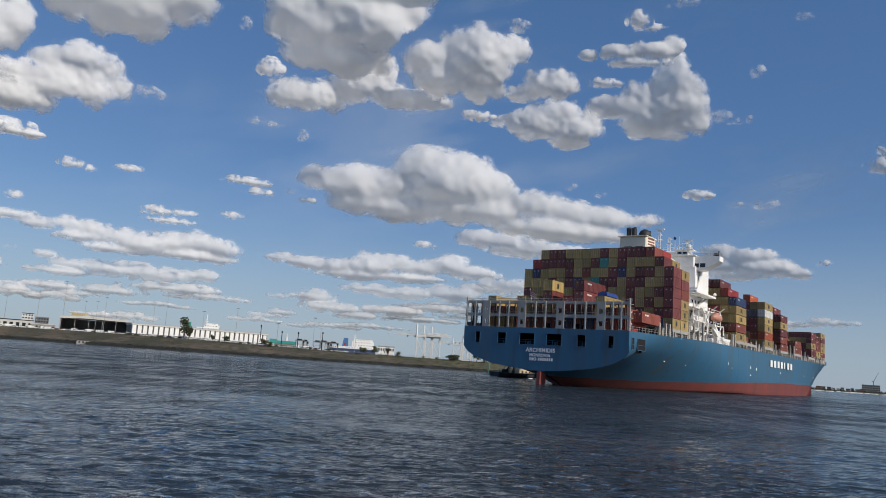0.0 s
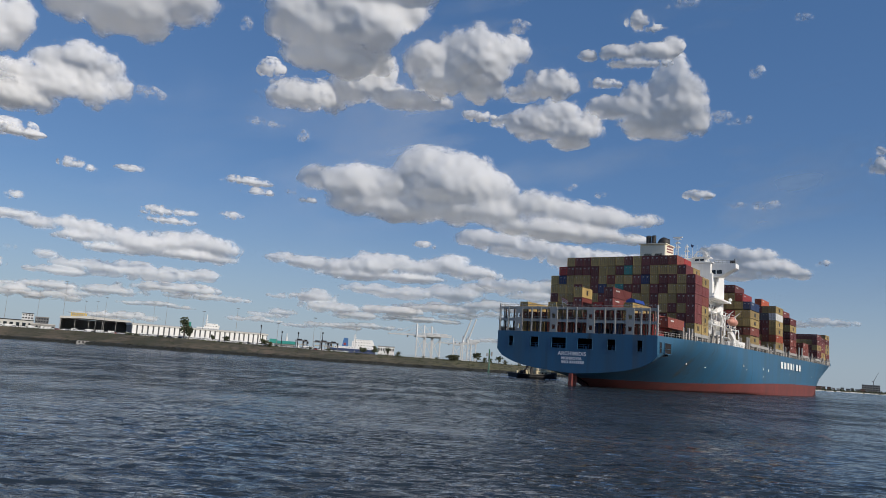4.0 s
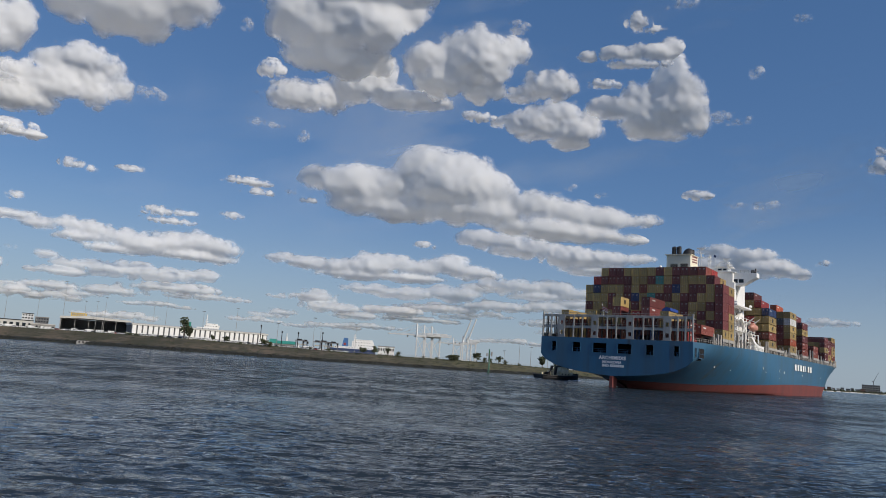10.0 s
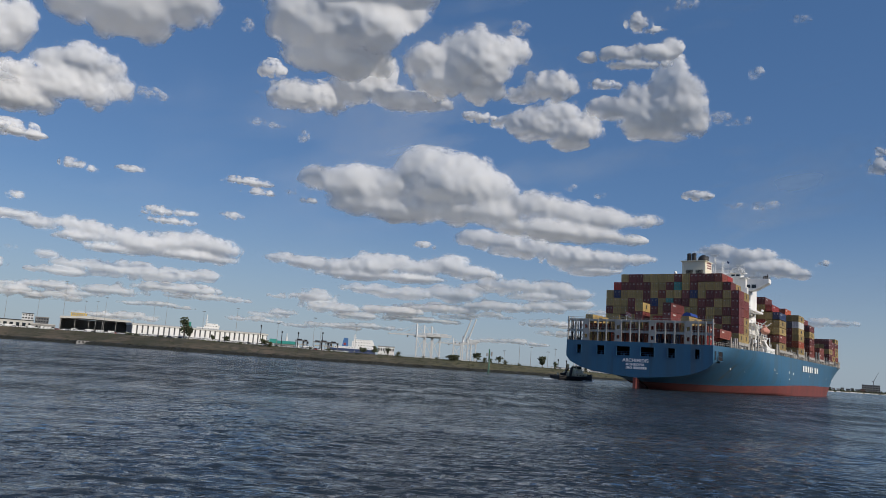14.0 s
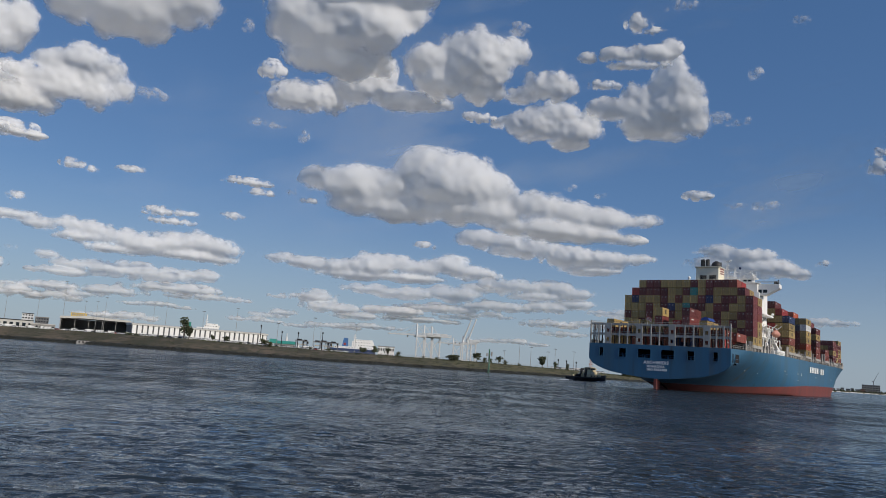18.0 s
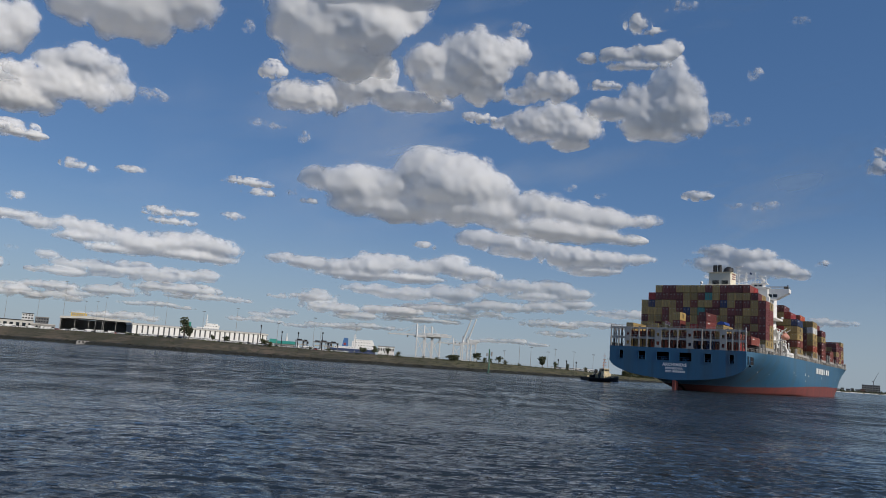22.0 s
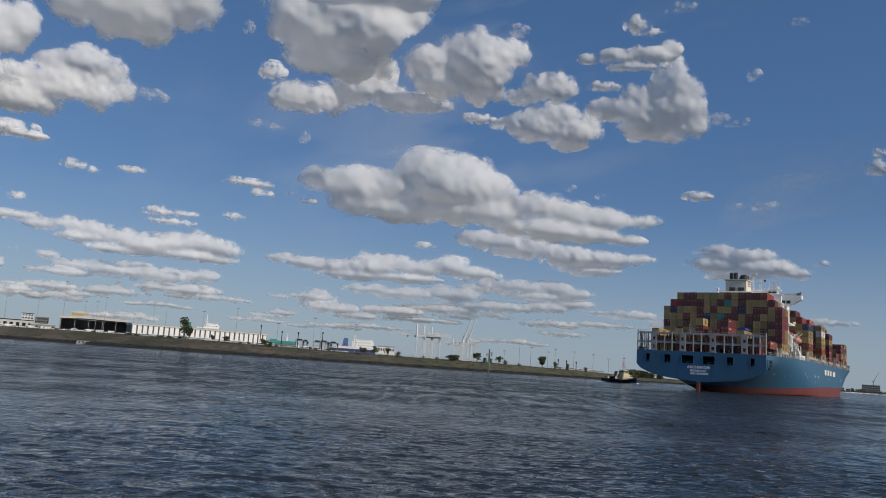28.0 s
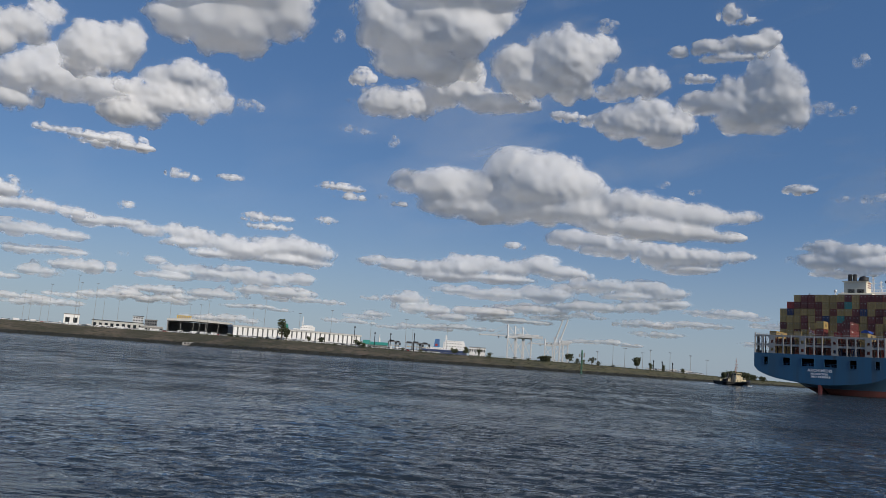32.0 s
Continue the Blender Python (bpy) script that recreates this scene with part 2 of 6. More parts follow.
    step += [300, 360, 450, 600, 900, 1500, 2600, 4950]
    rr = np.array(step)
    A, R = np.meshgrid(az, rr)
    X, Y = R * np.sin(A), R * np.cos(A)
    Z = np.zeros_like(X)
    for _ in range(80):
        wave = 0.26 * (1.7 / 0.26) ** rng.random()
        way = np.radians(rng.normal(16, 30))
        k = 2 * np.pi / wave
        amp = 0.0038 * wave ** 0.65
        ph = k * (X * np.sin(way) + Y * np.cos(way)) + rng.random() * 6.28
        fade = np.clip(1.25 - R / (wave * 75.0), 0, 1)
        Z += amp * fade * (np.sin(ph) + 0.25 * np.cos(2 * ph))
    Z *= (np.abs(A) < np.radians(51)) * (R > 8)
    nr, na = X.shape
    idx = np.arange(nr * na).reshape(nr, na)
    nx = np.roll(idx, -1, 1)
    q = np.stack([idx[:-1], nx[:-1], nx[1:], idx[1:]], -1).reshape(-1, 4)
    me = bpy.data.meshes.new("water")
    me.from_pydata(np.stack([X, Y, Z], -1).reshape(-1, 3).tolist() + [(0, 0, 0)], [], q.tolist() + [(nr * na, (i + 1) % na, i) for i in range(na)])
    me.polygons.foreach_set("use_smooth", [True] * len(me.polygons))
    me.materials.append(m)
    me.update()
    return tagged(new("water", me), "dark blue choppy harbour water under a breeze", "water", kind="structure")


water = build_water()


# ================= land =================
BANK_AZ = (-60, -45, -36, -29, -24, -18, -8, 4, 10, 14, 19, 23)
BANK_R = (1000, 850, 780, 720, 650, 560, 500, 490, 530, 580, 660, 760)
TOP_Z = (13, 13, 12.2, 10.6, 10.2, 9.4, 7.0, 6.6, 5.2, 4.0, 3.2, 2.6)


def bank_r(az):
    return lerp(az, BANK_AZ, BANK_R)


def bank_z(az):
    return lerp(az, BANK_AZ, TOP_Z)


def land(az, back, dz=0.0, turn=0.0):
    """A pose on the flat land, so many metres behind the water's edge."""
    return bearing(az, bank_r(az) + back, bank_z(az) + dz, turn)


def build_land():
    m, n, l, b = make_mat("dry_grass_and_earth")
    c = mixed(n, l, noisy(n, l, 0.03, 6, 0.4, 0.62), (0.135, 0.100, 0.064), (0.062, 0.053, 0.027))
    # the bank turns from bare earth to grass downstream
    tc, sep, span = n.new("ShaderNodeTexCoord"), n.new("ShaderNodeSeparateXYZ"), n.new("ShaderNodeMapRange")
    l.new(tc.outputs["Object"], sep.inputs[0])
    l.new(sep.outputs[0], span.inputs[0])
    span.inputs[1].default_value, span.inputs[2].default_value = -60.0, 30.0
    grass = mixed(n, l, noisy(n, l, 0.05, 5, 0.35, 0.65), (0.098, 0.094, 0.036), (0.140, 0.112, 0.056))
    c = mixed(n, l, span.outputs[0], c, grass)
    c = mixed(n, l, noisy(n, l, 0.2, 6, 0.46, 0.64, (1, 1, 3)), c, (0.036, 0.038, 0.017))
    l.new(c, b.inputs["Base Color"])
    b.inputs["Roughness"].default_value = 0.95
    bumped(n, l, b, noisy(n, l, 0.6, 5, 0.2, 0.8), 0.8, 0.5)
    rock = surface_mat("wet_dark_rock", (0.017, 0.017, 0.010), (0.034, 0.032, 0.020), 0.8, big=0.3, fine=1.4, amount=0.9, bump=0.3)
    rng = np.random.default_rng(3)
    back = [(-6, -1.5), (0, 0.0), (3, 0.11), (7, 0.2), (10, 0.26), (18, 0.38), (30, 0.58), (44, 0.8), (58, 0.97), (70, 1.0), (140, 1.0), (400, 1.0), (1200, 1.0), (2600, 1.0), (3900, 1.0)]
    azs = np.linspace(-60, 23, 520)
    v, f, mi = [], [], []
    for az in azs:
        r, top, a = bank_r(az), bank_z(az), radians(az)
        wob = 2.5 * noise.noise((az * 1.3, 0, 0)) + 1.0 * noise.noise((az * 5, 3, 0))
        for j, (bk, k) in enumerate(back):
            z = k * top if j else -1.5
            d = min(r + bk + (wob if 0 < j < 9 else 0), 4920)
            if 1 < j < 9:
                z += 0.45 * noise.noise((az * 4, bk * 0.2, 1)) + float(rng.normal(0, 0.16 if j < 5 else 0.08))
            v.append((d * math.sin(a), d * math.cos(a), z))
    nb = len(back)
    for i in range(len(azs) - 1):
        for j in range(nb - 1):
            f.append((i * nb + j, (i + 1) * nb + j, (i + 1) * nb + j + 1, i * nb + j + 1))
            mi.append(1 if j < 4 else 0)
    me = bpy.data.meshes.new("ground")
    me.from_pydata(v, [], f)
    me.materials.append(m), me.materials.append(rock)
    me.polygons.foreach_set("material_index", mi)
    me.polygons.foreach_set("use_smooth", [True] * len(f))
    tagged(new("ground", me), "low bank of dry brown grass with a dark rock edge along the water", "bank", kind="structure")


build_land()


# ================= clouds =================
def lattice_noise(p, cell, rng):
    """Smooth random values at the points p, on a lattice of that cell."""
    q = p / cell
    lo = np.floor(q.reshape(-1, 3).min(0)).astype(int)
    n = np.ceil(q.reshape(-1, 3).max(0)).astype(int) - lo + 2
    g = rng.random(tuple(n)).astype(np.float32)
    i = np.floor(q).astype(int)
    t = (q - i).astype(np.float32)
    t = t * t * (3 - 2 * t)
    i -= lo
    x, y, z = i[..., 0], i[..., 1], i[..., 2]
    tx, ty, tz = t[..., 0], t[..., 1], t[..., 2]
    out = 0
    for dx in (0, 1):
        for dy in (0, 1):
            for dz in (0, 1):
                w = (tx if dx else 1 - tx) * (ty if dy else 1 - ty) * (tz if dz else 1 - tz)
                out = out + w * g[x + dx, y + dy, z + dz]
    return out


def skin(field, lo, step, iso):
    """The surface where the field meets iso, as points and four-sided faces."""
    s = field > iso
    nx, ny, nz = (k - 1 for k in s.shape)
    total = np.zeros((nx, ny, nz, 3), np.float32)
    count = np.zeros((nx, ny, nz), np.float32)
    cells = {}
    for ax in range(3):
        a = [slice(None)] * 3
        b = [slice(None)] * 3
        a[ax], b[ax] = slice(0, -1), slice(1, None)
        fa, fb = field[tuple(a)], field[tuple(b)]
        cross = (fa > iso) != (fb > iso)
        t = np.where(cross, (iso - fa) / np.where(fb == fa, 1, fb - fa), 0).astype(np.float32)
        cells[ax] = (cross, fa > iso)
        o1, o2 = [k for k in range(3) if k != ax]
        for d1 in (0, 1):
            for d2 in (0, 1):
                c = [slice(None)] * 3
                c[o1] = slice(d1, cross.shape[o1] - 1 + d1)
                c[o2] = slice(d2, cross.shape[o2] - 1 + d2)
                cc, tt = cross[tuple(c)], t[tuple(c)]
                count += cc
                total[..., ax] += cc * tt
                total[..., o1] += cc * d1
                total[..., o2] += cc * d2
    live = count > 0
    ids = np.full(live.shape, -1, np.int64)
    ids[live] = np.arange(live.sum())
    where = np.argwhere(live).astype(np.float32)
    pts = lo + (where + total[live] / count[live][:, None]) * step
    quads = []
    for ax in range(3):
        cross, first = cells[ax]
        o1, o2 = [(1, 2), (2, 0), (0, 1)][ax]
        c = [slice(None)] * 3
        c[o1], c[o2] = slice(1, -1), slice(1, -1)
        cr, fi = cross[tuple(c)], first[tuple(c)]
        w = np.argwhere(cr)
        off = np.zeros(3, int)
        off[o1], off[o2] = 1, 1
        w = w + off
        e1, e2 = np.eye(3, dtype=int)[o1], np.eye(3, dtype=int)[o2]
        q = np.stack([ids[tuple((w - e1 - e2).T)], ids[tuple((w - e2).T)], ids[tuple(w.T)], ids[tuple((w - e1).T)]], -1)
        flip = ~fi[cr]
        q[flip] = q[flip][:, ::-1]
        quads.append(q)
    return pts, np.concatenate(quads)


def cloud_mat(name, most=1.0, wisp=2.2, white=0.97, thru=0.36):
    """White droplets that scatter light back and let some through; seen through where the cloud is thin, and letting less light through where it is deep."""
    m = bpy.data.materials.new(name)
    m.use_nodes = True
    n, l = m.node_tree.nodes, m.node_tree.links
    n.remove(n["Principled BSDF"])
    d, t, mx = n.new("ShaderNodeBsdfDiffuse"), n.new("ShaderNodeBsdfTranslucent"), n.new("ShaderNodeMixShader")
    d.inputs[0].default_value = (white, white, white, 1)
    deep, cover = n.new("ShaderNodeAttribute"), n.new("ShaderNodeAttribute")
    deep.attribute_name, cover.attribute_name = "depth", "cover"
    l.new(mixed(n, l, deep.outputs["Fac"], (white, white, white), (0.88, 0.87, 0.85)), t.inputs[0])
    mx.inputs[0].default_value = thru
    l.new(d.outputs[0], mx.inputs[1])
    l.new(t.outputs[0], mx.inputs[2])
    # torn edges: fine variation where the cloud is neither clear nor solid
    fine = noisy(n, l, wisp, 6, 0.25, 0.75)

    def calc(op, x, y):
        q = n.new("ShaderNodeMath")
        q.operation = op
        for sock, v in zip(q.inputs, (x, y)):
            if hasattr(v, "is_linked"):
                l.new(v, sock)
            else:
                sock.default_value = v
        return q.outputs[0]

    c = cover.outputs["Fac"]
    loose = calc("MULTIPLY", calc("MULTIPLY", c, calc("SUBTRACT", 1.0, c)), calc("MULTIPLY", calc("SUBTRACT", fine, 0.55), 4.0))
    total = calc("MULTIPLY", calc("MINIMUM", calc("MAXIMUM", calc("ADD", c, loose), 0.0), 1.0), most)
    tr, m2 = n.new("ShaderNodeBsdfTransparent"), n.new("ShaderNodeMixShader")
    l.new(total, m2.inputs[0])
    l.new(tr.outputs[0], m2.inputs[1])
    l.new(mx.outputs[0], m2.inputs[2])
    l.new(m2.outputs[0], n["Material Output"].inputs[0])
    return m


CLOUD = cloud_mat("cumulus_droplets", 0.8, thru=0.42)
CLOUD_FAINT = cloud_mat("thin_cloud_droplets", 0.8, 2.8)
CLOUD_WISP = cloud_mat("torn_wisp_droplets", 0.42, 3.2, thru=0.5)
CLOUD_FAR = cloud_mat("distant_cumulus_droplets", 0.8, 2.2, thru=0.42)
CLOUD_LOW = cloud_mat("hazy_cloud_droplets", 0.58, 1.6, thru=0.42)
clouds = []


def mesh_of(name, pts, quads, mat):
    me = bpy.data.meshes.new(name)
    me.vertices.add(len(pts))
    me.vertices.foreach_set("co", pts.astype(np.float32).ravel())
    me.loops.add(quads.size)
    me.loops.foreach_set("vertex_index", quads.astype(np.int32).ravel())
    me.polygons.add(len(quads))
    me.polygons.foreach_set("loop_start", np.arange(0, quads.size, 4, dtype=np.int32))
    me.polygons.foreach_set("use_smooth", np.ones(len(quads), bool))
    me.materials.append(mat)
    me.update(calc_edges=True)
    return me


BIG, SMALL, WISP, HAZY = "white cumulus cloud with a grey underside", "small white fair-weather cloud", "thin torn wisp of white cloud", "thin hazy bank of cloud low over the land"


def far(el):
    return min(520 / math.sin(radians(max(el, 2.0))), 4600)


def cloud(az, el, lobes, seed, label):
    """A cloud of soft lobes: right, up, half width and half height, in degrees about its middle as seen from the quay."""
    rng = np.random.default_rng(seed)
    r = far(el) * (0.76 if label == HAZY else 1.0)
    deg = r * math.pi / 180
    L = np.array(lobes, float) * deg
    rx, rz = L[:, 2], L[:, 3]
    ry = np.sqrt(rx * rz) * 1.1
    dep = rng.normal(0, 0.06, len(L)) * ry
    size = np.median(np.sqrt(rx * rz))
    rough = {BIG: 0.24, SMALL: 0.42, HAZY: 0.34}.get(label, 0.6)
    dense = {BIG: 2.3, SMALL: 2.6, HAZY: 3.0}.get(label, 1.3)
    pad = 1.45
    lo = np.array([(L[:, 0] - pad * rx).min(), (dep - pad * ry).min(), (L[:, 1] - pad * rz).min()])
    hi = np.array([(L[:, 0] + pad * rx).max(), (dep + pad * ry).max(), (L[:, 1] + pad * rz).max()])
    grain = max(deg * 0.075, (hi - lo)[0] / 190)
    step = np.array([grain, grain * 1.7, grain])
    n = np.ceil((hi - lo) / step).astype(int) + 1
    ax = [lo[i] + step[i] * np.arange(n[i]) for i in range(3)]
    P = np.stack(np.meshgrid(*ax, indexing="ij"), -1).astype(np.float32)
    acc = np.zeros(P.shape[:3], np.float32)
    balls = [(x, y, z, a, b, c, 1.25) for (x, z, a, c), y, b in zip(L, dep, ry)]
    if label in (BIG, HAZY):
        # cauliflower heads swelling out of each lobe
        for x, y, z, a, b, c, _ in balls[:]:
            for _ in range(13):
                w = rng.normal(0, 1, 3)
                w /= np.linalg.norm(w)
                k = rng.uniform(0.16, 0.4)
                balls.append((x + 0.74 * a * w[0], y - 0.6 * b * abs(w[1]), z + 0.74 * c * w[2], a * k, b * k, min(c * k * 1.3, c * 0.5), 1.0))
    for x, y, z, a, b, c, sag in balls:
        cut = tuple(slice(max(0, int((p - 1.7 * e - lo[i]) / step[i])), max(1, int((p + 1.7 * e - lo[i]) / step[i]) + 2)) for i, (p, e) in enumerate(((x, a), (y, b), (z, c))))
        Q = P[cut]
        up = (Q[..., 2] - z) / c
        up = np.where(up < 0, up * sag, up)
        s = 1 - np.sqrt(((Q[..., 0] - x) / a) ** 2 + ((Q[..., 1] - y) / b) ** 2 + up ** 2)
        acc[cut] += np.exp(np.clip(9 * s, -30, 12))
    field = np.log(acc + 1e-4) / 9
    coarse, fine, lumps = 0, 0, 0
    amp, cell = 1.0, size * 1.15
    while cell > grain * 1.5:
        v = lattice_noise(P * np.float32((1, 0.35, 1)) + seed * 3.1, cell, rng)
        w = amp * (np.abs(2 * v - 1) * 2.4 - 0.7)
        fine = fine + w
        if amp > 0.3:
            lumps = lumps + amp * 2.2 * (v - 0.5)
        if amp > 0.9:
            coarse = coarse + 1.6 * (v - 0.5)
        amp, cell = amp * 0.6, cell * 0.52
    soft = (field + 0.14 * coarse).astype(np.float32)
    torn = field + rough * fine
    # how much cloud lies one behind the other, in degrees
    column = np.clip((torn + 0.05) / 0.55, 0, 1).sum(1) * step[1] / deg
    cover = 1 - np.exp(-dense * column)
    depth = np.clip(column / 3.2, 0, 1)
    for i in range(3):
        e = [slice(None)] * 3
        for k in (0, -1):
            e[i] = k
            soft[tuple(e)] = -9
    pts, q = skin(soft, lo, step, -0.3)
    ob = thing("cloud", label, "cloud", bearing(az, r * math.cos(radians(el)), 3 + r * math.sin(radians(el))) @ pose(0, 0, 0, el, 0, 0), "clouds in the sky")
    if len(q):
        me = mesh_of("body", pts / deg, q, {BIG: CLOUD if el > 11 else CLOUD_FAR, HAZY: CLOUD_LOW, SMALL: CLOUD_FAINT}.get(label, CLOUD_WISP))
        g = (pts[:, (0, 2)] - lo[[0, 2]]) / grain
        i = np.clip(np.floor(g).astype(int), 0, np.array(cover.shape) - 2)
        u, w = (g - i).T
        for name, grid in (("cover", cover), ("depth", depth)):
            v = (grid[i[:, 0], i[:, 1]] * (1 - u) + grid[i[:, 0] + 1, i[:, 1]] * u) * (1 - w) + (grid[i[:, 0], i[:, 1] + 1] * (1 - u) + grid[i[:, 0] + 1, i[:, 1] + 1] * u) * w
            me.attributes.new(name, "FLOAT", "POINT").data.foreach_set("value", v.astype(np.float32))
        # puffs show in the shading
        puffy = (field + 0.08 * lumps).astype(np.float32)
        slope = np.stack(np.gradient(puffy, *step.astype(np.float32)), -1)
        f = (pts - lo) / step
        at = np.clip(np.floor(f).astype(int), 1, np.array(field.shape) - 3)
        f = (f - at).astype(np.float32)
        nrm = 0
        for e in np.ndindex(2, 2, 2):
            k = at + e
            nrm = nrm - slope[k[:, 0], k[:, 1], k[:, 2]] * np.prod(np.where(e, f, 1 - f), 1)[:, None]
        me.normals_split_custom_set_from_vertices(nrm / (np.linalg.norm(nrm, axis=1, keepdims=True) + 1e-6))
        part("body", me, None, ob, at=Matrix.Scale(deg, 4))
    clouds.append(ob)
    return ob


cloud(-24.41, 24.02, [(-3.21, -1.54, 2.00, 1.57), (-0.89, -1.14, 2.58, 2.49), (1.16, -0.80, 2.30, 2.46), (3.58, -0.01, 2.12, 2.12), (0.20, 1.14, 5.21, 1.75)], 1, BIG)
cloud(-32.19, 19.20, [(0.99, 0.71, 1.32, 1.45), (0.51, -0.28, 1.18, 1.11), (-1.03, -0.30, 1.81, 1.70)], 2, BIG)
cloud(-27.42, 17.07, [(-0.88, 0.96, 1.39, 1.01), (0.73, 1.53, 1.63, 1.02), (2.17, 1.12, 1.12, 1.11), (3.21, 0.03, 0.82, 0.90), (1.53, -0.54, 1.45, 1.04), (-0.69, -0.47, 1.93, 1.16), (-2.71, -0.02, 1.28, 0.78), (-2.84, -1.62, 1.86, 1.18), (-1.37, -1.66, 1.08, 0.84), (0.71, 0.41, 1.87, 1.10)], 3, BIG)
cloud(-30.63, 13.09, [(0.20, 0.26, 1.34, 0.54), (1.38, -0.04, 0.72, 0.33), (-1.34, 0.04, 1.54, 0.50)], 4, SMALL)
cloud(-21.89, 17.17, [(-0.43, 0.07, 0.87, 0.42), (0.43, -0.07, 0.44, 0.27)], 5, WISP)
cloud(-7.92, 24.09, [(-4.37, -0.02, 2.04, 2.29), (-1.99, -0.11, 2.78, 2.50), (0.80, 0.04, 2.81, 2.02), (3.14, 0.92, 1.94, 1.55), (4.28, 1.64, 0.73, 0.96), (-1.00, -2.34, 2.66, 1.50), (-3.01, -2.39, 1.92, 1.30), (0.55, 2.70, 4.76, 1.89), (2.06, -2.46, 1.14, 1.00)], 6, BIG)
cloud(-13.95, 20.15, [(0.00, 0.00, 0.86, 0.67)], 7, SMALL)
cloud(-6.20, 19.63, [(-5.03, -0.94, 2.75, 1.17), (-2.78, -1.12, 0.98, 0.85), (-0.85, 0.38, 1.96, 1.53), (0.72, 1.15, 0.98, 1.40), (1.69, -0.38, 1.78, 0.97), (3.76, -0.24, 1.79, 0.86), (5.26, -0.54, 0.71, 0.41), (-2.02, -0.35, 1.63, 1.01)], 8, BIG)
cloud(1.21, 21.74, [(-3.02, 0.53, 1.73, 1.32), (-0.81, 1.45, 1.55, 1.34), (0.68, 0.54, 2.25, 1.99), (2.27, 1.23, 1.75, 1.15), (3.72, 1.03, 0.73, 0.59), (0.82, -1.46, 1.78, 1.01), (-1.70, -0.88, 2.27, 1.33), (-3.82, 0.08, 1.03, 1.20)], 9, BIG)
cloud(7.08, 20.51, [(0.39, 0.25, 1.78, 1.16), (-1.62, -0.40, 1.35, 0.69), (1.60, 0.40, 0.64, 0.72)], 10, BIG)
cloud(1.55, 18.41, [(0.42, -0.06, 1.08, 0.41), (-0.42, 0.06, 0.42, 0.25)], 11, SMALL)
cloud(7.34, 17.66, [(0.66, 1.04, 1.63, 1.06), (-0.73, 0.18, 2.18, 1.10), (1.75, -0.16, 1.87, 1.14), (1.38, -0.98, 1.35, 0.53), (-3.02, 0.49, 1.16, 0.45), (2.92, 0.69, 0.89, 0.97)], 12, BIG)
cloud(15.03, 19.49, [(1.38, 2.11, 1.14, 1.01), (1.79, 1.13, 1.63, 1.32), (0.48, 0.19, 1.85, 1.10), (-1.65, -0.36, 2.28, 0.96), (-3.44, -0.05, 1.12, 0.60), (-0.26, -1.18, 2.26, 1.27), (2.06, -1.42, 1.79, 1.14), (1.13, -2.20, 1.54, 0.48), (3.37, -0.85, 0.68, 0.74), (-0.50, 0.41, 1.56, 1.03), (1.26, -0.22, 2.30, 1.41), (2.39, -0.05, 1.36, 1.40)], 13, BIG)
cloud(13.37, 22.81, [(2.66, 0.50, 0.83, 0.69), (1.34, 0.16, 1.53, 0.73), (-0.58, 0.02, 1.56, 0.66), (0.21, -0.59, 2.14, 0.47), (-2.74, -0.12, 0.87, 0.43)], 14, SMALL)
cloud(14.44, 24.76, [(-0.48, 0.30, 0.84, 0.68), (0.48, -0.30, 0.84, 0.30)], 15, SMALL)
cloud(11.83, 20.86, [(-0.46, 0.04, 0.99, 0.36), (0.46, -0.04, 0.55, 0.28)], 16, SMALL)
cloud(20.36, 18.21, [(-0.52, 0.16, 1.04, 0.43), (0.51, -0.16, 0.55, 0.27)], 17, WISP)
cloud(21.85, 18.12, [(0.00, -0.00, 0.40, 0.27)], 18, WISP)
cloud(22.38, 21.17, [(0.00, 0.00, 0.43, 0.52)], 19, WISP)
cloud(4.88, 24.65, [(0.00, 0.00, 0.72, 0.47)], 20, WISP)
cloud(16.98, 26.02, [(0.00, 0.00, 0.96, 0.41)], 21, WISP)
cloud(25.33, 24.40, [(0.00, -0.00, 0.61, 0.36)], 22, WISP)
cloud(-14.03, 16.42, [(-0.54, 0.07, 0.71, 0.32), (0.55, -0.07, 0.72, 0.28)], 23, WISP)
cloud(-11.07, 15.72, [(0.00, 0.00, 0.36, 0.61)], 24, WISP)
cloud(-16.00, 22.92, [(0.00, 0.00, 0.38, 0.53)], 25, WISP)
cloud(3.04, 12.02, [(-12.41, 1.19, 1.55, 0.89), (-10.25, 1.01, 2.48, 1.31), (-9.33, -0.21, 2.48, 1.19), (-7.26, 0.97, 2.47, 1.39), (-5.89, -0.65, 2.47, 1.10), (-4.35, 2.18, 2.45, 1.47), (-2.60, 1.22, 2.95, 1.81), (-1.41, 2.55, 1.81, 1.05), (-2.93, -0.48, 2.88, 1.18), (0.36, 0.97, 2.01, 1.38), (0.45, -0.50, 2.44, 1.09), (3.35, 0.08, 2.59, 1.17), (5.89, -0.40, 2.41, 1.00), (8.40, -0.68, 2.32, 0.92), (10.88, -0.62, 1.40, 0.54), (12.11, -0.46, 0.90, 0.42), (4.29, -1.54, 3.26, 0.84), (7.65, -1.77, 2.41, 0.71), (10.16, -2.04, 1.57, 0.46)], 26, BIG)
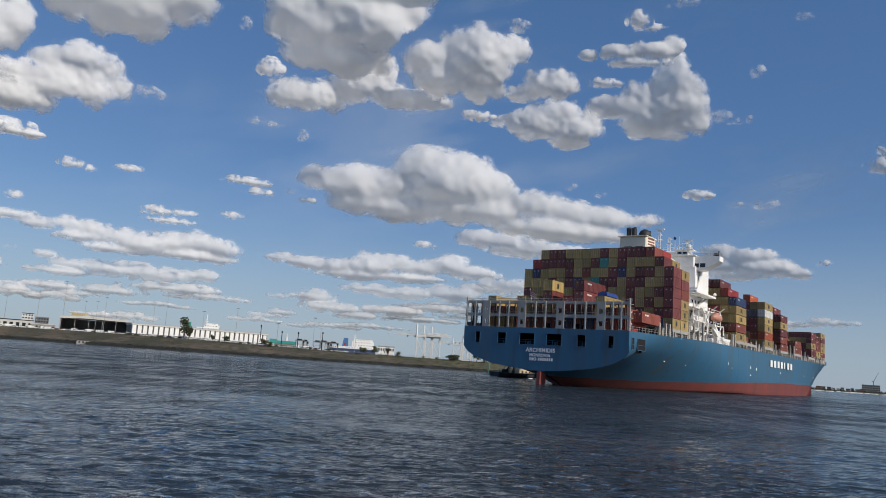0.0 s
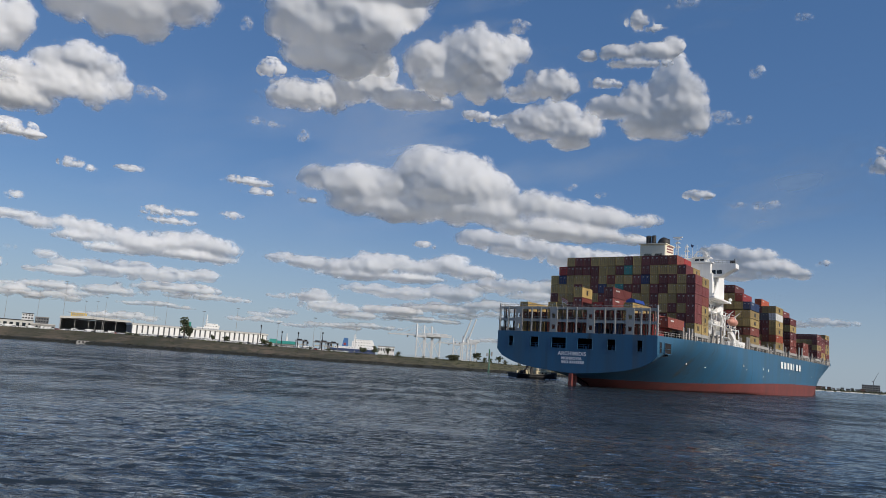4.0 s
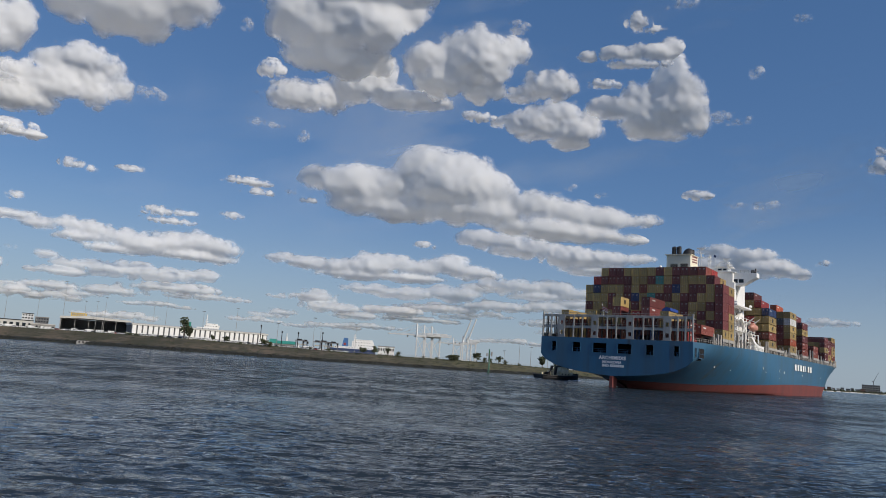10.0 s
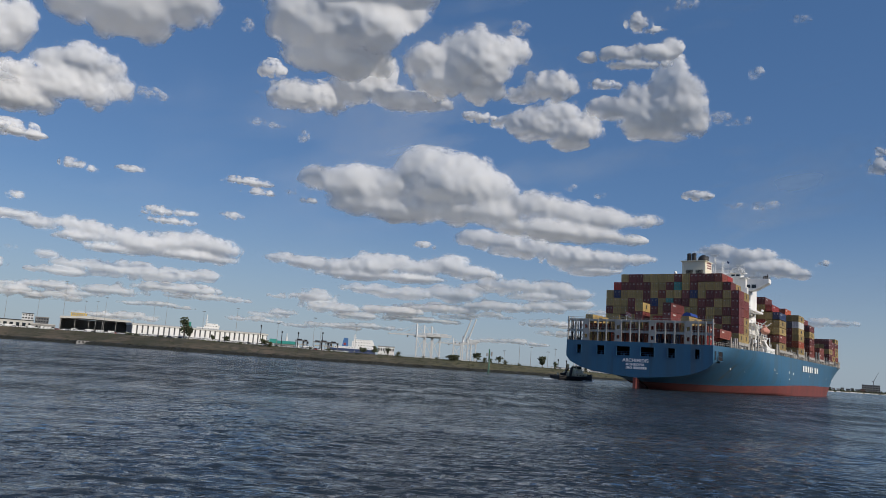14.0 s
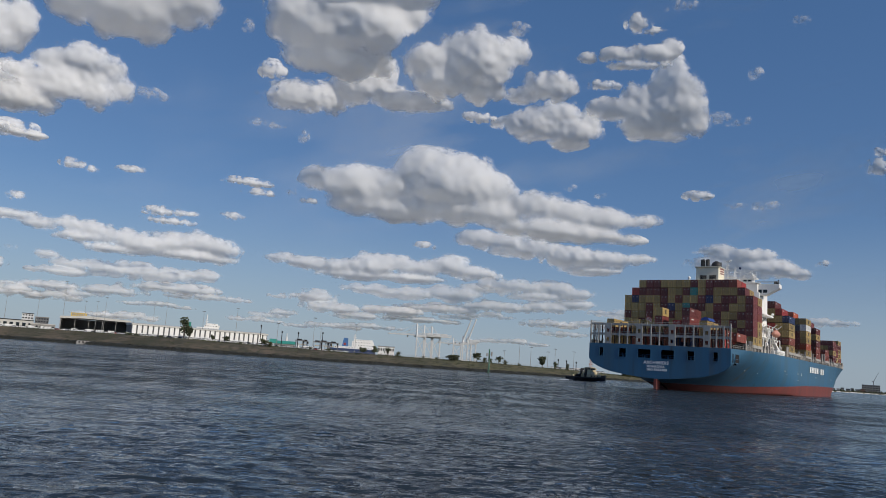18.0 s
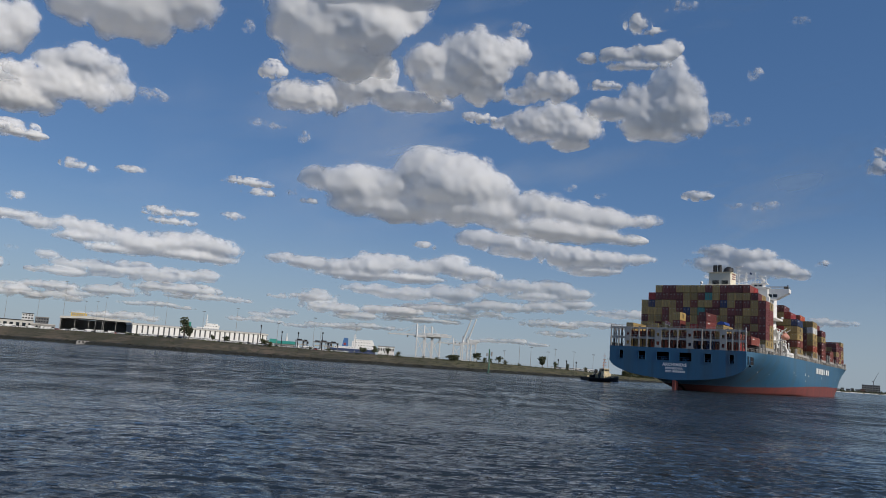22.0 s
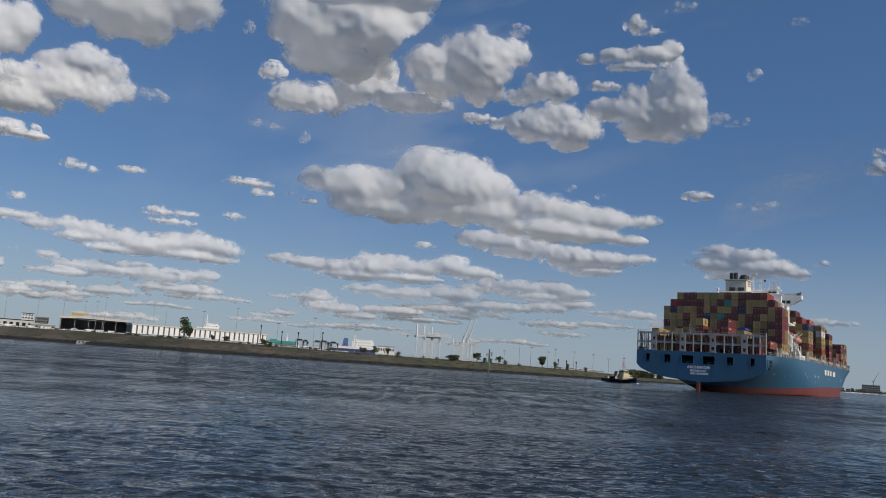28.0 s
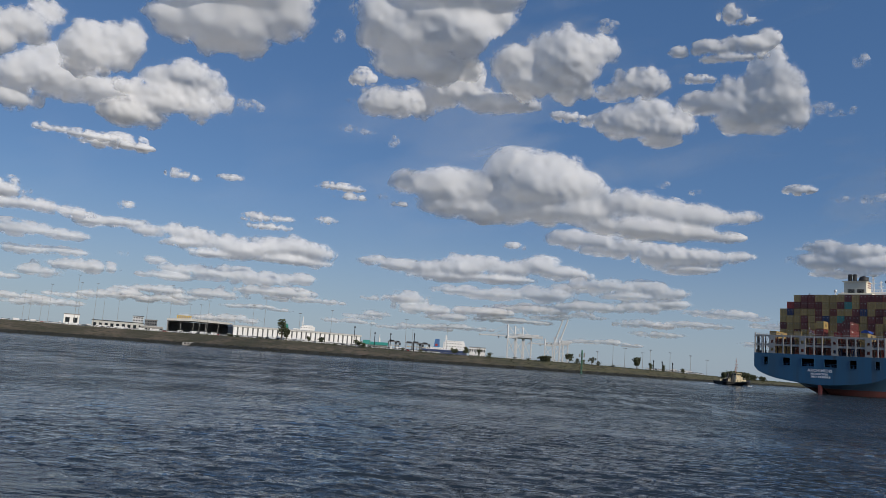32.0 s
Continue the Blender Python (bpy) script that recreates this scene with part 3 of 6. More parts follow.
cloud(8.73, 8.58, [(-5.91, 0.86, 1.62, 0.72), (-3.79, 0.74, 2.02, 0.72), (-1.67, 0.32, 2.21, 0.80), (0.83, -0.11, 2.38, 0.83), (3.29, -0.20, 2.15, 0.70), (5.70, -0.09, 1.20, 0.41), (2.10, -1.01, 2.37, 0.42), (-3.76, 0.10, 1.68, 0.42)], 27, BIG)
cloud(-4.29, 6.83, [(-7.52, 0.18, 1.32, 0.38), (-5.43, -0.04, 1.86, 0.50), (-3.34, -0.17, 2.08, 0.59), (-1.27, 0.07, 2.01, 0.80), (0.39, 0.41, 1.81, 0.67), (2.52, 0.15, 2.03, 0.72), (4.62, 0.52, 1.83, 0.80), (6.36, 0.15, 1.84, 0.64), (7.66, -0.09, 1.28, 0.42), (-2.47, -0.65, 2.42, 0.46), (1.74, -0.63, 2.87, 0.42)], 28, BIG)
cloud(7.30, 5.81, [(-2.21, 0.26, 2.52, 0.59), (0.71, 0.29, 1.86, 0.58), (2.17, -0.05, 1.73, 0.46), (-0.50, -0.40, 2.50, 0.38)], 29, HAZY)
cloud(-9.67, 3.69, [(0.56, 0.63, 1.44, 0.50), (1.87, -0.10, 1.98, 0.42), (-1.77, -0.72, 1.21, 0.29)], 30, HAZY)
cloud(-1.00, 5.26, [(-4.00, -0.07, 2.10, 0.38), (-1.46, -0.23, 2.53, 0.50), (1.91, -0.08, 2.32, 0.59), (3.99, 0.49, 1.69, 0.42)], 31, HAZY)
cloud(4.96, 4.51, [(-0.62, -0.08, 2.93, 0.42), (2.71, 0.12, 2.08, 0.42), (4.76, 0.46, 1.65, 0.42), (-4.83, -0.46, 2.54, 0.38)], 32, HAZY)
cloud(-4.45, 3.38, [(1.24, 0.26, 2.52, 0.38), (-1.23, -0.26, 2.08, 0.29)], 33, HAZY)
cloud(22.43, 8.32, [(-2.31, 0.86, 1.61, 0.48), (-0.64, 0.48, 1.94, 0.63), (-2.11, -0.13, 2.16, 0.75), (0.45, -0.29, 2.09, 0.66), (2.23, -0.64, 1.47, 0.42), (-1.00, -0.90, 2.20, 0.39)], 34, BIG)
cloud(26.69, 8.33, [(0.00, 0.00, 0.44, 0.26)], 35, SMALL)
cloud(-24.43, 7.15, [(-5.26, 0.72, 1.62, 0.41), (-3.56, 0.32, 1.33, 0.41), (-1.90, 0.55, 1.19, 0.53), (-0.49, 0.36, 1.39, 0.58), (-0.77, -0.18, 2.01, 0.46), (1.52, 0.04, 1.62, 0.66), (2.83, -0.26, 1.76, 0.75), (4.67, 0.05, 1.81, 0.76), (6.57, 0.29, 1.67, 0.77), (7.98, 0.06, 1.51, 0.78), (5.90, -0.61, 2.23, 0.52), (8.08, -0.75, 1.35, 0.37), (1.08, -0.80, 2.07, 0.39), (-7.18, 0.67, 1.57, 0.44)], 36, BIG)
cloud(-22.69, 5.34, [(-4.74, 0.22, 0.74, 0.30), (-2.62, -0.30, 1.38, 0.38), (-0.85, -0.37, 1.77, 0.54), (0.95, -0.37, 1.82, 0.59), (2.82, -0.48, 1.87, 0.52), (5.09, -0.24, 1.74, 0.40), (-3.59, -0.86, 1.70, 0.30)], 37, HAZY)
cloud(-20.86, 3.79, [(1.46, 0.24, 2.62, 0.40), (2.61, 0.15, 1.52, 0.36), (-2.50, -0.34, 2.13, 0.35)], 38, HAZY)
cloud(-27.13, 3.15, [(0.30, 0.31, 1.67, 0.34), (-1.96, -0.11, 1.28, 0.33), (2.06, -0.07, 1.38, 0.30)], 39, HAZY)
cloud(-29.59, 5.64, [(0.00, 0.00, 0.45, 0.29)], 40, WISP)
cloud(-19.50, 9.31, [(-0.85, -0.01, 1.30, 0.36), (0.86, 0.01, 0.76, 0.24)], 41, SMALL)
cloud(-19.90, 8.68, [(0.00, 0.00, 1.57, 0.32)], 42, SMALL)
cloud(-15.71, 9.58, [(-0.00, 0.00, 0.71, 0.28)], 43, SMALL)
cloud(-29.60, 9.05, [(0.00, 0.00, 0.58, 0.33)], 44, SMALL)
cloud(-25.93, 11.58, [(-0.53, 0.10, 0.85, 0.38), (0.54, -0.10, 0.49, 0.23)], 45, SMALL)
cloud(-22.82, 11.89, [(0.00, 0.00, 0.90, 0.27)], 46, SMALL)
cloud(-14.96, 12.11, [(0.00, 0.00, 1.50, 0.32)], 47, SMALL)
cloud(-14.08, 11.44, [(0.00, 0.00, 0.99, 0.29)], 48, SMALL)
cloud(-11.65, 11.76, [(0.00, 0.00, 0.41, 0.25)], 49, WISP)
cloud(-10.35, 11.24, [(0.00, 0.00, 0.70, 0.25)], 50, SMALL)
cloud(-1.37, 8.69, [(0.00, 0.00, 0.76, 0.30)], 51, SMALL)
cloud(9.43, 13.51, [(0.00, 0.00, 0.49, 0.25)], 52, WISP)
cloud(11.79, 12.99, [(0.00, 0.00, 0.61, 0.25)], 53, WISP)
cloud(18.49, 13.05, [(0.00, 0.00, 0.95, 0.36)], 54, SMALL)
cloud(21.17, 12.32, [(0.00, 0.00, 0.81, 0.20)], 55, WISP)
cloud(23.21, 12.21, [(0.00, 0.00, 0.89, 0.35)], 56, WISP)
cloud(30.08, 15.02, [(-0.12, -0.50, 0.80, 0.58), (0.12, 0.50, 0.47, 0.33)], 57, SMALL)
# clouds beyond, seen as the view swings round
cloud(-37.71, 19.62, [(0.19, 0.05, 1.83, 1.22), (-1.53, -1.14, 1.48, 1.41), (1.32, 1.09, 1.24, 0.80)], 53, BIG)
cloud(-37.52, 9.14, [(0.48, -0.04, 1.14, 0.66), (-0.48, 0.04, 0.93, 0.65)], 54, SMALL)
cloud(-35.13, 8.19, [(-0.15, 0.07, 1.80, 0.48), (2.24, -0.10, 1.37, 0.42), (-2.09, 0.02, 1.26, 0.44)], 55, BIG)
cloud(-35.16, 6.60, [(-0.24, 0.03, 1.96, 0.52), (1.78, -0.06, 1.69, 0.38), (-1.54, 0.03, 1.27, 0.44)], 56, HAZY)
cloud(-33.23, 4.27, [(1.15, 0.32, 2.14, 0.46), (-1.15, -0.32, 1.65, 0.34)], 57, HAZY)
cloud(-34.39, 5.35, [(-1.16, -0.05, 1.79, 0.33), (1.16, 0.05, 1.69, 0.30)], 58, HAZY)
cloud(-34.39, 16.40, [(-2.25, 0.21, 2.20, 1.31), (0.04, 0.38, 2.29, 1.34), (2.48, 0.16, 1.88, 1.06), (-0.79, 1.66, 1.60, 0.92), (3.52, -0.97, 1.57, 0.85), (-3.01, -1.43, 1.56, 0.91)], 310, BIG)
cloud(-32.32, 13.32, [(-2.21, 0.12, 1.65, 0.30), (-0.15, 0.06, 2.05, 0.34), (2.37, -0.18, 1.35, 0.31)], 311, SMALL)
# clouds banked low over the land
low = random.Random(14)
for i in range(34):
    a, e = -40 + i * 2.0 + low.uniform(-0.8, 0.8), low.uniform(1.5, 4.4)
    w, h = low.uniform(0.9, 2.2), low.uniform(0.16, 0.36)
    cloud(a, e, [(-w * 0.9, low.uniform(-0.1, 0.1), w * 0.7, h * 0.8), (0, 0.08, w * 0.8, h), (w * 0.9, low.uniform(-0.1, 0.1), w * 0.6, h * 0.7)], 200 + i, HAZY)


# high thin cirrus
def cirrus():
    rng = np.random.default_rng(12)
    az, el = np.meshgrid(np.linspace(-44, 44, 360), np.linspace(5, 40, 180), indexing="ij")
    flat = np.stack([az * 0.16 + el * 0.05, el * 0.55 - az * 0.11, 0 * az], -1)
    veil, amp, cell = 0, 1.0, 2.4
    for _ in range(5):
        veil = veil + amp * (lattice_noise(flat, cell, rng) - 0.5)
        amp, cell = amp * 0.6, cell * 0.5
    edge = np.clip((44 - np.abs(az)) / 8, 0, 1) * np.clip((el - 5) / 8, 0, 1) * np.clip((40 - el) / 6, 0, 1)
    lean = np.clip((az + 30) / 50, 0.25, 1)
    cover = 0.4 * np.clip(veil * 1.3 + 0.12, 0, 1) * edge * lean
    a, e = np.radians(az), np.radians(el)
    r = 4750
    pts = np.stack([r * np.sin(a) * np.cos(e), r * np.cos(a) * np.cos(e), 3 + r * np.sin(e)], -1).reshape(-1, 3)
    idx = np.arange(pts.shape[0]).reshape(az.shape)
    q = np.stack([idx[:-1, :-1], idx[1:, :-1], idx[1:, 1:], idx[:-1, 1:]], -1).reshape(-1, 4)
    me = mesh_of("cirrus", pts, q, cloud_mat("ice_cloud", 1.0, 0.0008))
    me.attributes.new("cover", "FLOAT", "POINT").data.foreach_set("value", cover.astype(np.float32).ravel())
    me.attributes.new("depth", "FLOAT", "POINT").data.foreach_set("value", np.zeros(cover.size, np.float32))
    tagged(new("cirrus", me), "thin high veil of streaky cirrus cloud", "cloud", kind="stuff")


cirrus()


# ================= container ship =================
DECK_Y = (0, 20, 60, 230, 300, 333)
DECK_Z = (12.9, 13.3, 14.2, 14.8, 16.4, 17.8)
ship = thing("container_ship", "large blue and red container ship under way, stacked high with containers", "ship", pose(24.1, 178.85, 0, 0, 0, -35.7))


def hull_half(y, z):
    """Half the hull's width at y metres from the stern and z above the water."""
    deck = lerp(y, (0, 235, 260, 280, 300, 315, 325, 331, 334), (21.4, 21.4, 18.9, 15.8, 12.8, 9.8, 6.4, 2.9, 0.0))
    wl = lerp(y, (0, 6, 14, 26, 40, 60, 85, 110, 215, 235, 257, 285, 308, 322, 334), (0, 0.9, 2.8, 5.8, 9.4, 14.8, 18.8, 20.9, 19.8, 13.8, 8.0, 2.8, 0.6, 0.0, 0.0))
    if y < 120:
        keel = lerp(y, (0, 4, 9, 14), (3.0, 2.0, 0.8, -0.5))
        if z <= keel:
            return 0.3
        full = lerp(y, (0, 8, 25, 55, 88, 115), (8.2, 10.8, 12.8, 12.4, 8.0, 2.0))
        t = min(1.0, max(0.0, (z - keel) / max(0.1, full - keel)))
        base = max(0.3, wl if keel < 0 else 0.3)
        return base + (21.4 - base) * (1 - (1 - t) ** lerp(y, (0, 15, 40, 70), (2.4, 1.5, 1.3, 1.75))) if t < 1 else 21.4
    rise = min(1.0, max(0.0, z / lerp(y, DECK_Y, DECK_Z)))
    stem = lerp(z, (-1, 0, 6, 18), (321, 322, 325, 334))
    if y > stem:
        return 0.0
    return wl + (deck - wl) * rise


def build_hull():
    ys = [0, 2, 4, 6, 9, 12, 16, 20, 26, 33, 40, 50, 60, 72, 85, 100, 120, 160, 200, 225, 240, 255, 270, 282, 294, 303, 310, 316, 321, 325, 328, 331, 333.9]
    for red in (True, False):
        sh = Shape()
        rows = []
        for y in ys:
            d = lerp(y, DECK_Y, DECK_Z)
            cut = lerp(y, (0, 40, 90, 140), (2.0, 2.2, 3.5, 4.5))
            zs = [-1.5 + (cut + 1.5) * k for k in (0, 0.2, 0.35, 0.5, 0.65, 0.8, 0.9, 1.0)] if red else [cut + (d - cut) * k for k in (0, 0.06, 0.12, 0.2, 0.3, 0.42, 0.6, 0.8, 1.0)]
            keel = lerp(y, (0, 4, 9, 14), (3.0, 2.0, 0.8, -1.5))
            zz = [max(z, keel) for z in zs]
            rows.append([(hull_half(y, z), y, z) for z in zz])
        n = len(rows[0])
        for side in (1, -1):
            v = [(side * x, y, z) for row in rows for x, y, z in row]
            sh.add(v, [(i * n + j, (i + 1) * n + j, (i + 1) * n + j + 1, i * n + j + 1) for i in range(len(rows) - 1) for j in range(n - 1)])
        if red:
            part("boot_top", sh, M["boot"], ship, "weathered red antifouling band at the waterline", smooth=True)
        else:
            part("hull", sh, M["hull"], ship, "blue painted steel side plating with rust streaks", smooth=True)
    # transom plate, with openings cut as real holes
    edge = [(21.4, 12.9), (21.4, 8.2), (20.6, 7.2), (19.4, 6.3), (17.2, 5.3), (14.0, 4.4), (10.0, 3.8), (5.0, 3.3), (0, 3.0)]
    holes = [(-18.0, -16.7), (-11.7, -9.4), (-5.7, -1.7), (1.4, 5.3), (9.2, 11.2), (16.6, 17.9)]
    low_z = lambda x: lerp(abs(x), [e[0] for e in edge[::-1][:-2]] + [21.4], [e[1] for e in edge[::-1][:-2]] + [8.2])
    cuts = sorted({-21.4, 21.4, *[h for p in holes for h in p], *[k * 1.5 for k in range(-14, 15)], -21.0, 21.0, -20.6, 20.6})
    sh = Shape()
    for a, b in zip(cuts[:-1], cuts[1:]):
        spans = [(None, 9.0), (11.65, 12.9)] if any(p <= (a + b) / 2 <= q for p, q in holes) else [(None, 9.0), (9.0, 11.65), (11.65, 12.9)]
        for lo, hi in spans:
            za, zb = (low_z(a), low_z(b)) if lo is None else (lo, lo)
            for y in (-0.06, 0.2):
                sh.add([(a, y, za), (b, y, zb), (b, y, hi), (a, y, hi)], [(0, 1, 2, 3)])
    part("transom", sh.mesh("transom", M["hull"], weld=True), None, ship, "blue flat stern plate pierced by mooring openings")
    for a, b in holes:
        ring = Shape()
        for x0, z0, x1, z1 in ((a - 0.12, 8.9, b + 0.12, 9.05), (a - 0.12, 11.6, b + 0.12, 11.75), (a - 0.12, 9.05, a + 0.05, 11.6), (b - 0.05, 9.05, b + 0.12, 11.6)):
            ring.box(x0, -0.16, z0, x1, 0.3, z1)
        for k in range(1, max(2, int((b - a) / 1.3))):
            x = a + (b - a) * k / max(2, int((b - a) / 1.3))
            ring.tube((x, 0.6, 9.0), (x, 0.6, 10.1), 0.05, n=6)
        ring.tube((a, 0.6, 10.1), (b, 0.6, 10.1), 0.05, n=6).tube((a, 0.6, 9.6), (b, 0.6, 9.6), 0.04, n=6)
        ring.tube(((a + b) / 2 - 0.3, 1.4, 8.6), ((a + b) / 2 - 0.3, 1.4, 9.8), 0.28, n=8)
        part("mooring_opening", ring, M["hull"], ship)
    inner = Shape().box(-20.8, 0.3, 8.4, 20.8, 9, 8.6).box(-20.8, 9, 8.4, 20.8, 9.2, 12.7)
    part("mooring_deck", inner, M["dark"], ship)
    dk = Shape()
    dy = [0.0, 20, 60, 120, 235, 260, 280, 300, 315, 325, 331]
    v = []
    for y in dy:
        w, z = hull_half(y, lerp(y, DECK_Y, DECK_Z)) - 0.15, lerp(y, DECK_Y, DECK_Z) - 0.35
        v += [(-w, y, z), (w, y, z)]
    dk.add(v, [(2 * i, 2 * i + 1, 2 * i + 3, 2 * i + 2) for i in range(len(dy) - 1)])
    part("main_deck", dk, M["deck"], ship)
    part("rudder", Shape().prism([(-0.8, -1.5), (2.2, -1.5), (2.4, 2.95), (-0.5, 2.95)], "x", -0.4, 0.45), M["boot"], ship, "red rudder head at the waterline")


build_hull()


def container_mesh(key, length):
    """A container with corner posts, sunk end doors, lock rods and ribbed sides; its origin is at the base, at the aft end's middle."""
    s = Shape()
    w, h, L = 1.175, 2.49, length
    s.box(-w + 0.05, 0.09, 0.06, w - 0.05, L - 0.09, h - 0.05)
    for x in (-w, w - 0.13):
        for y in (0, L - 0.13):
            s.box(x, y, 0, x + 0.13, y + 0.13, h)
    for z0, z1 in ((0, 0.15), (h - 0.12, h)):
        s.box(-w + 0.13, 0.0, z0, w - 0.13, 0.1, z1).box(-w + 0.13, L - 0.1, z0, w - 0.13, L, z1)
        s.box(-w, 0.13, z0, -w + 0.08, L - 0.13, z1).box(w - 0.08, 0.13, z0, w, L - 0.13, z1)
    n = int(L / 0.75)
    for i in range(n):
        y = 0.3 + (L - 0.6) * i / n
        for sx in (-1, 1):
            s.box(sx * (w - 0.03) - 0.02, y, 0.16, sx * (w - 0.03) + 0.02, y + 0.36, h - 0.13)
    s.box(-0.02, 0.05, 0.16, 0.02, 0.1, h - 0.13)
    s.now = 1
    for x in (-0.84, -0.32, 0.32, 0.84):
        s.box(x - 0.02, 0.03, 0.1, x + 0.025, 0.085, h - 0.08)
        s.box(x - 0.1, 0.02, 1.0, x + 0.12, 0.06, 1.08)
    s.now = 2
    if key in ("maroon", "rust", "navy"):
        s.box(0.45, 0.06, 1.9, 0.78, 0.092, 2.05).box(0.45, 0.06, 1.62, 0.72, 0.092, 1.74).box(-0.75, 0.06, 1.75, -0.45, 0.092, 2.0)
    else:
        s.box(0.45, 0.06, 2.0, 0.78, 0.092, 2.1).box(-0.7, 0.06, 1.85, -0.5, 0.092, 2.05)
    s.now = 3
    if key == "mustard":
        s.box(w - 0.02, L * 0.42, 0.7, w + 0.016, L * 0.58, 1.9)
    elif L > 8:
        s.box(w - 0.02, L * 0.15, 1.6, w + 0.016, L * 0.35, 1.95)
    return s.mesh("container", M[key], M["rod"], M["pale"], M["black"] if key == "mustard" else M["pale"])


CMESH = {}


def put_box(bay, key, length, x, y, z):
    if (key, length) not in CMESH:
        CMESH[key, length] = container_mesh(key, length)
    ob = new("container", CMESH[key, length])
    ob.parent, ob.matrix_basis = bay, pose(x, y, z)


MIX = ["mustard"] * 11 + ["maroon"] * 10 + ["rust"] * 3 + ["red"] + ["navy"] + ["slate"]
crng = random.Random(11)
COL = 2.5


def bay(y, length, base, tops, shown, outer=(), tier=2.6, paint=None):
    """One bay: a hatch cover with its stacks. tops: tiers per column from port; shown(col, level): built singly; outer: colours of the starboard stack from the bottom; paint: fixed colours."""
    n = len(tops)
    hatch = Shape().box(-n * COL / 2, y, base - 0.9, n * COL / 2, y + length, base - 0.05)
    for c in range(n + 1):
        hatch.box(-n * COL / 2 + c * COL - 0.12, y + 0.1, base - 2.4, -n * COL / 2 + c * COL + 0.12, y + 0.5, base - 0.9)
    cover = part("container_bay", hatch, M["grey"], ship, "hatch cover carrying stacked shipping containers")
    rest = Shape()
    for c, top in enumerate(tops):
        x = (c - (n - 1) / 2) * COL
        for t in range(top):
            if shown(c, t, top):
                key = crng.choice(MIX)
                if paint and (c, t) in paint:
                    key = paint[c, t]
                if c == n - 1 and t < len(outer):
                    key = outer[t]
                put_box(cover, key, length, x, y, base + t * tier)
            else:
                rest.now = crng.randrange(3)
                rest.box(x - 1.2, y + 0.02, base + t * tier, x + 1.2, y + length - 0.02, base + t * tier + 2.5)
    if rest.v:
        tagged(part("containers", rest, [M["mustard"], M["maroon"], M["rust"]], cover, "tightly packed mixed shipping containers"), kind="stuff")
    return cover


AFT = [6, 7] + [8] * 13 + [7, 6]
TIERS = {7: "YMMYYYYMYMMMR", 6: "EMMMMYYMTYMYYYM", 5: "YNYYYMYRYYMNYMMYM", 4: "YYYMYMNYTMMYMMYYM", 3: "MYYMYYMYMMYYMYYMM", 2: "YYMYYRYYMMRYMYMYM", 1: "YMYYMMYYRMYMYMYMM"}
KEY = {"Y": "mustard", "M": "maroon", "E": "red", "T": "teal", "N": "navy", "R": "rust"}
FACE = {(c + (17 - len(row)) // 2, t): KEY[k] for t, row in TIERS.items() for c, k in enumerate(row)}
bay(28.4, 6.06, 15.6, AFT, lambda c, t, top: True, outer=("mustard", "maroon", "maroon", "maroon", "maroon", "maroon"), paint=FACE)
bay(34.7, 6.06, 15.6, AFT, lambda c, t, top: c > 13 or t == top - 1, outer=("mustard", "mustard", "mustard", "rust", "maroon", "mustard"), paint={(15, 6): "mustard", (14, 7): "red"})
bay(87.3, 12.19, 16.4, [6] * 3 + [7] * 11 + [7, 6, 5], lambda c, t, top: c > 12 or t == top - 1, outer=("mustard", "rust", "mustard", "mustard", "navy"), tier=2.76,
    paint={(15, 5): "red", (14, 6): "maroon", (13, 6): "maroon", (12, 6): "slate"})
bay(100.5, 12.19, 16.4, [5] * 14 + [2, 1, 0], lambda c, t, top: c > 12 or t == top - 1)
bay(124.6, 12.19, 16.6, [6] * 14 + [7, 6, 6], lambda c, t, top: c > 12 or t == top - 1, outer=("mustard", "vermilion", "mustard", "mustard", "pale", "mustard"), tier=2.62, paint={(14, 6): "vermilion", (15, 4): "slate"})
bay(149.8, 12.19, 16.6, [6] * 15 + [6, 5], lambda c, t, top: c > 12 or t == top - 1, outer=("rust", "rust", "maroon", "mustard", "maroon"), tier=2.74, paint={(15, 5): "maroon"})
bay(176, 12.19, 16.8, [5] * 13 + [3, 3, 2, 2], lambda c, t, top: c > 10 or t == top - 1, outer=("rust", "rust"))
bay(205, 12.19, 16.8, [5] * 12 + [3, 2, 2, 0, 0], lambda c, t, top: c > 10 or t == top - 1)
bay(240, 12.19, 16.9, [5] * 13, lambda c, t, top: c > 9 or t == top - 1)
bay(268, 12.19, 17.0, [5] * 11, lambda c, t, top: t == top - 1 or c > 7)
bay(281, 12.19, 17.0, [5] + [6] * 9 + [6], lambda c, t, top: True, tier=2.55, outer=("mustard", "rust", "mustard", "mustard", "maroon", "mustard"), paint={(2, 2): "sky_blue", (3, 3): "sky_blue"})


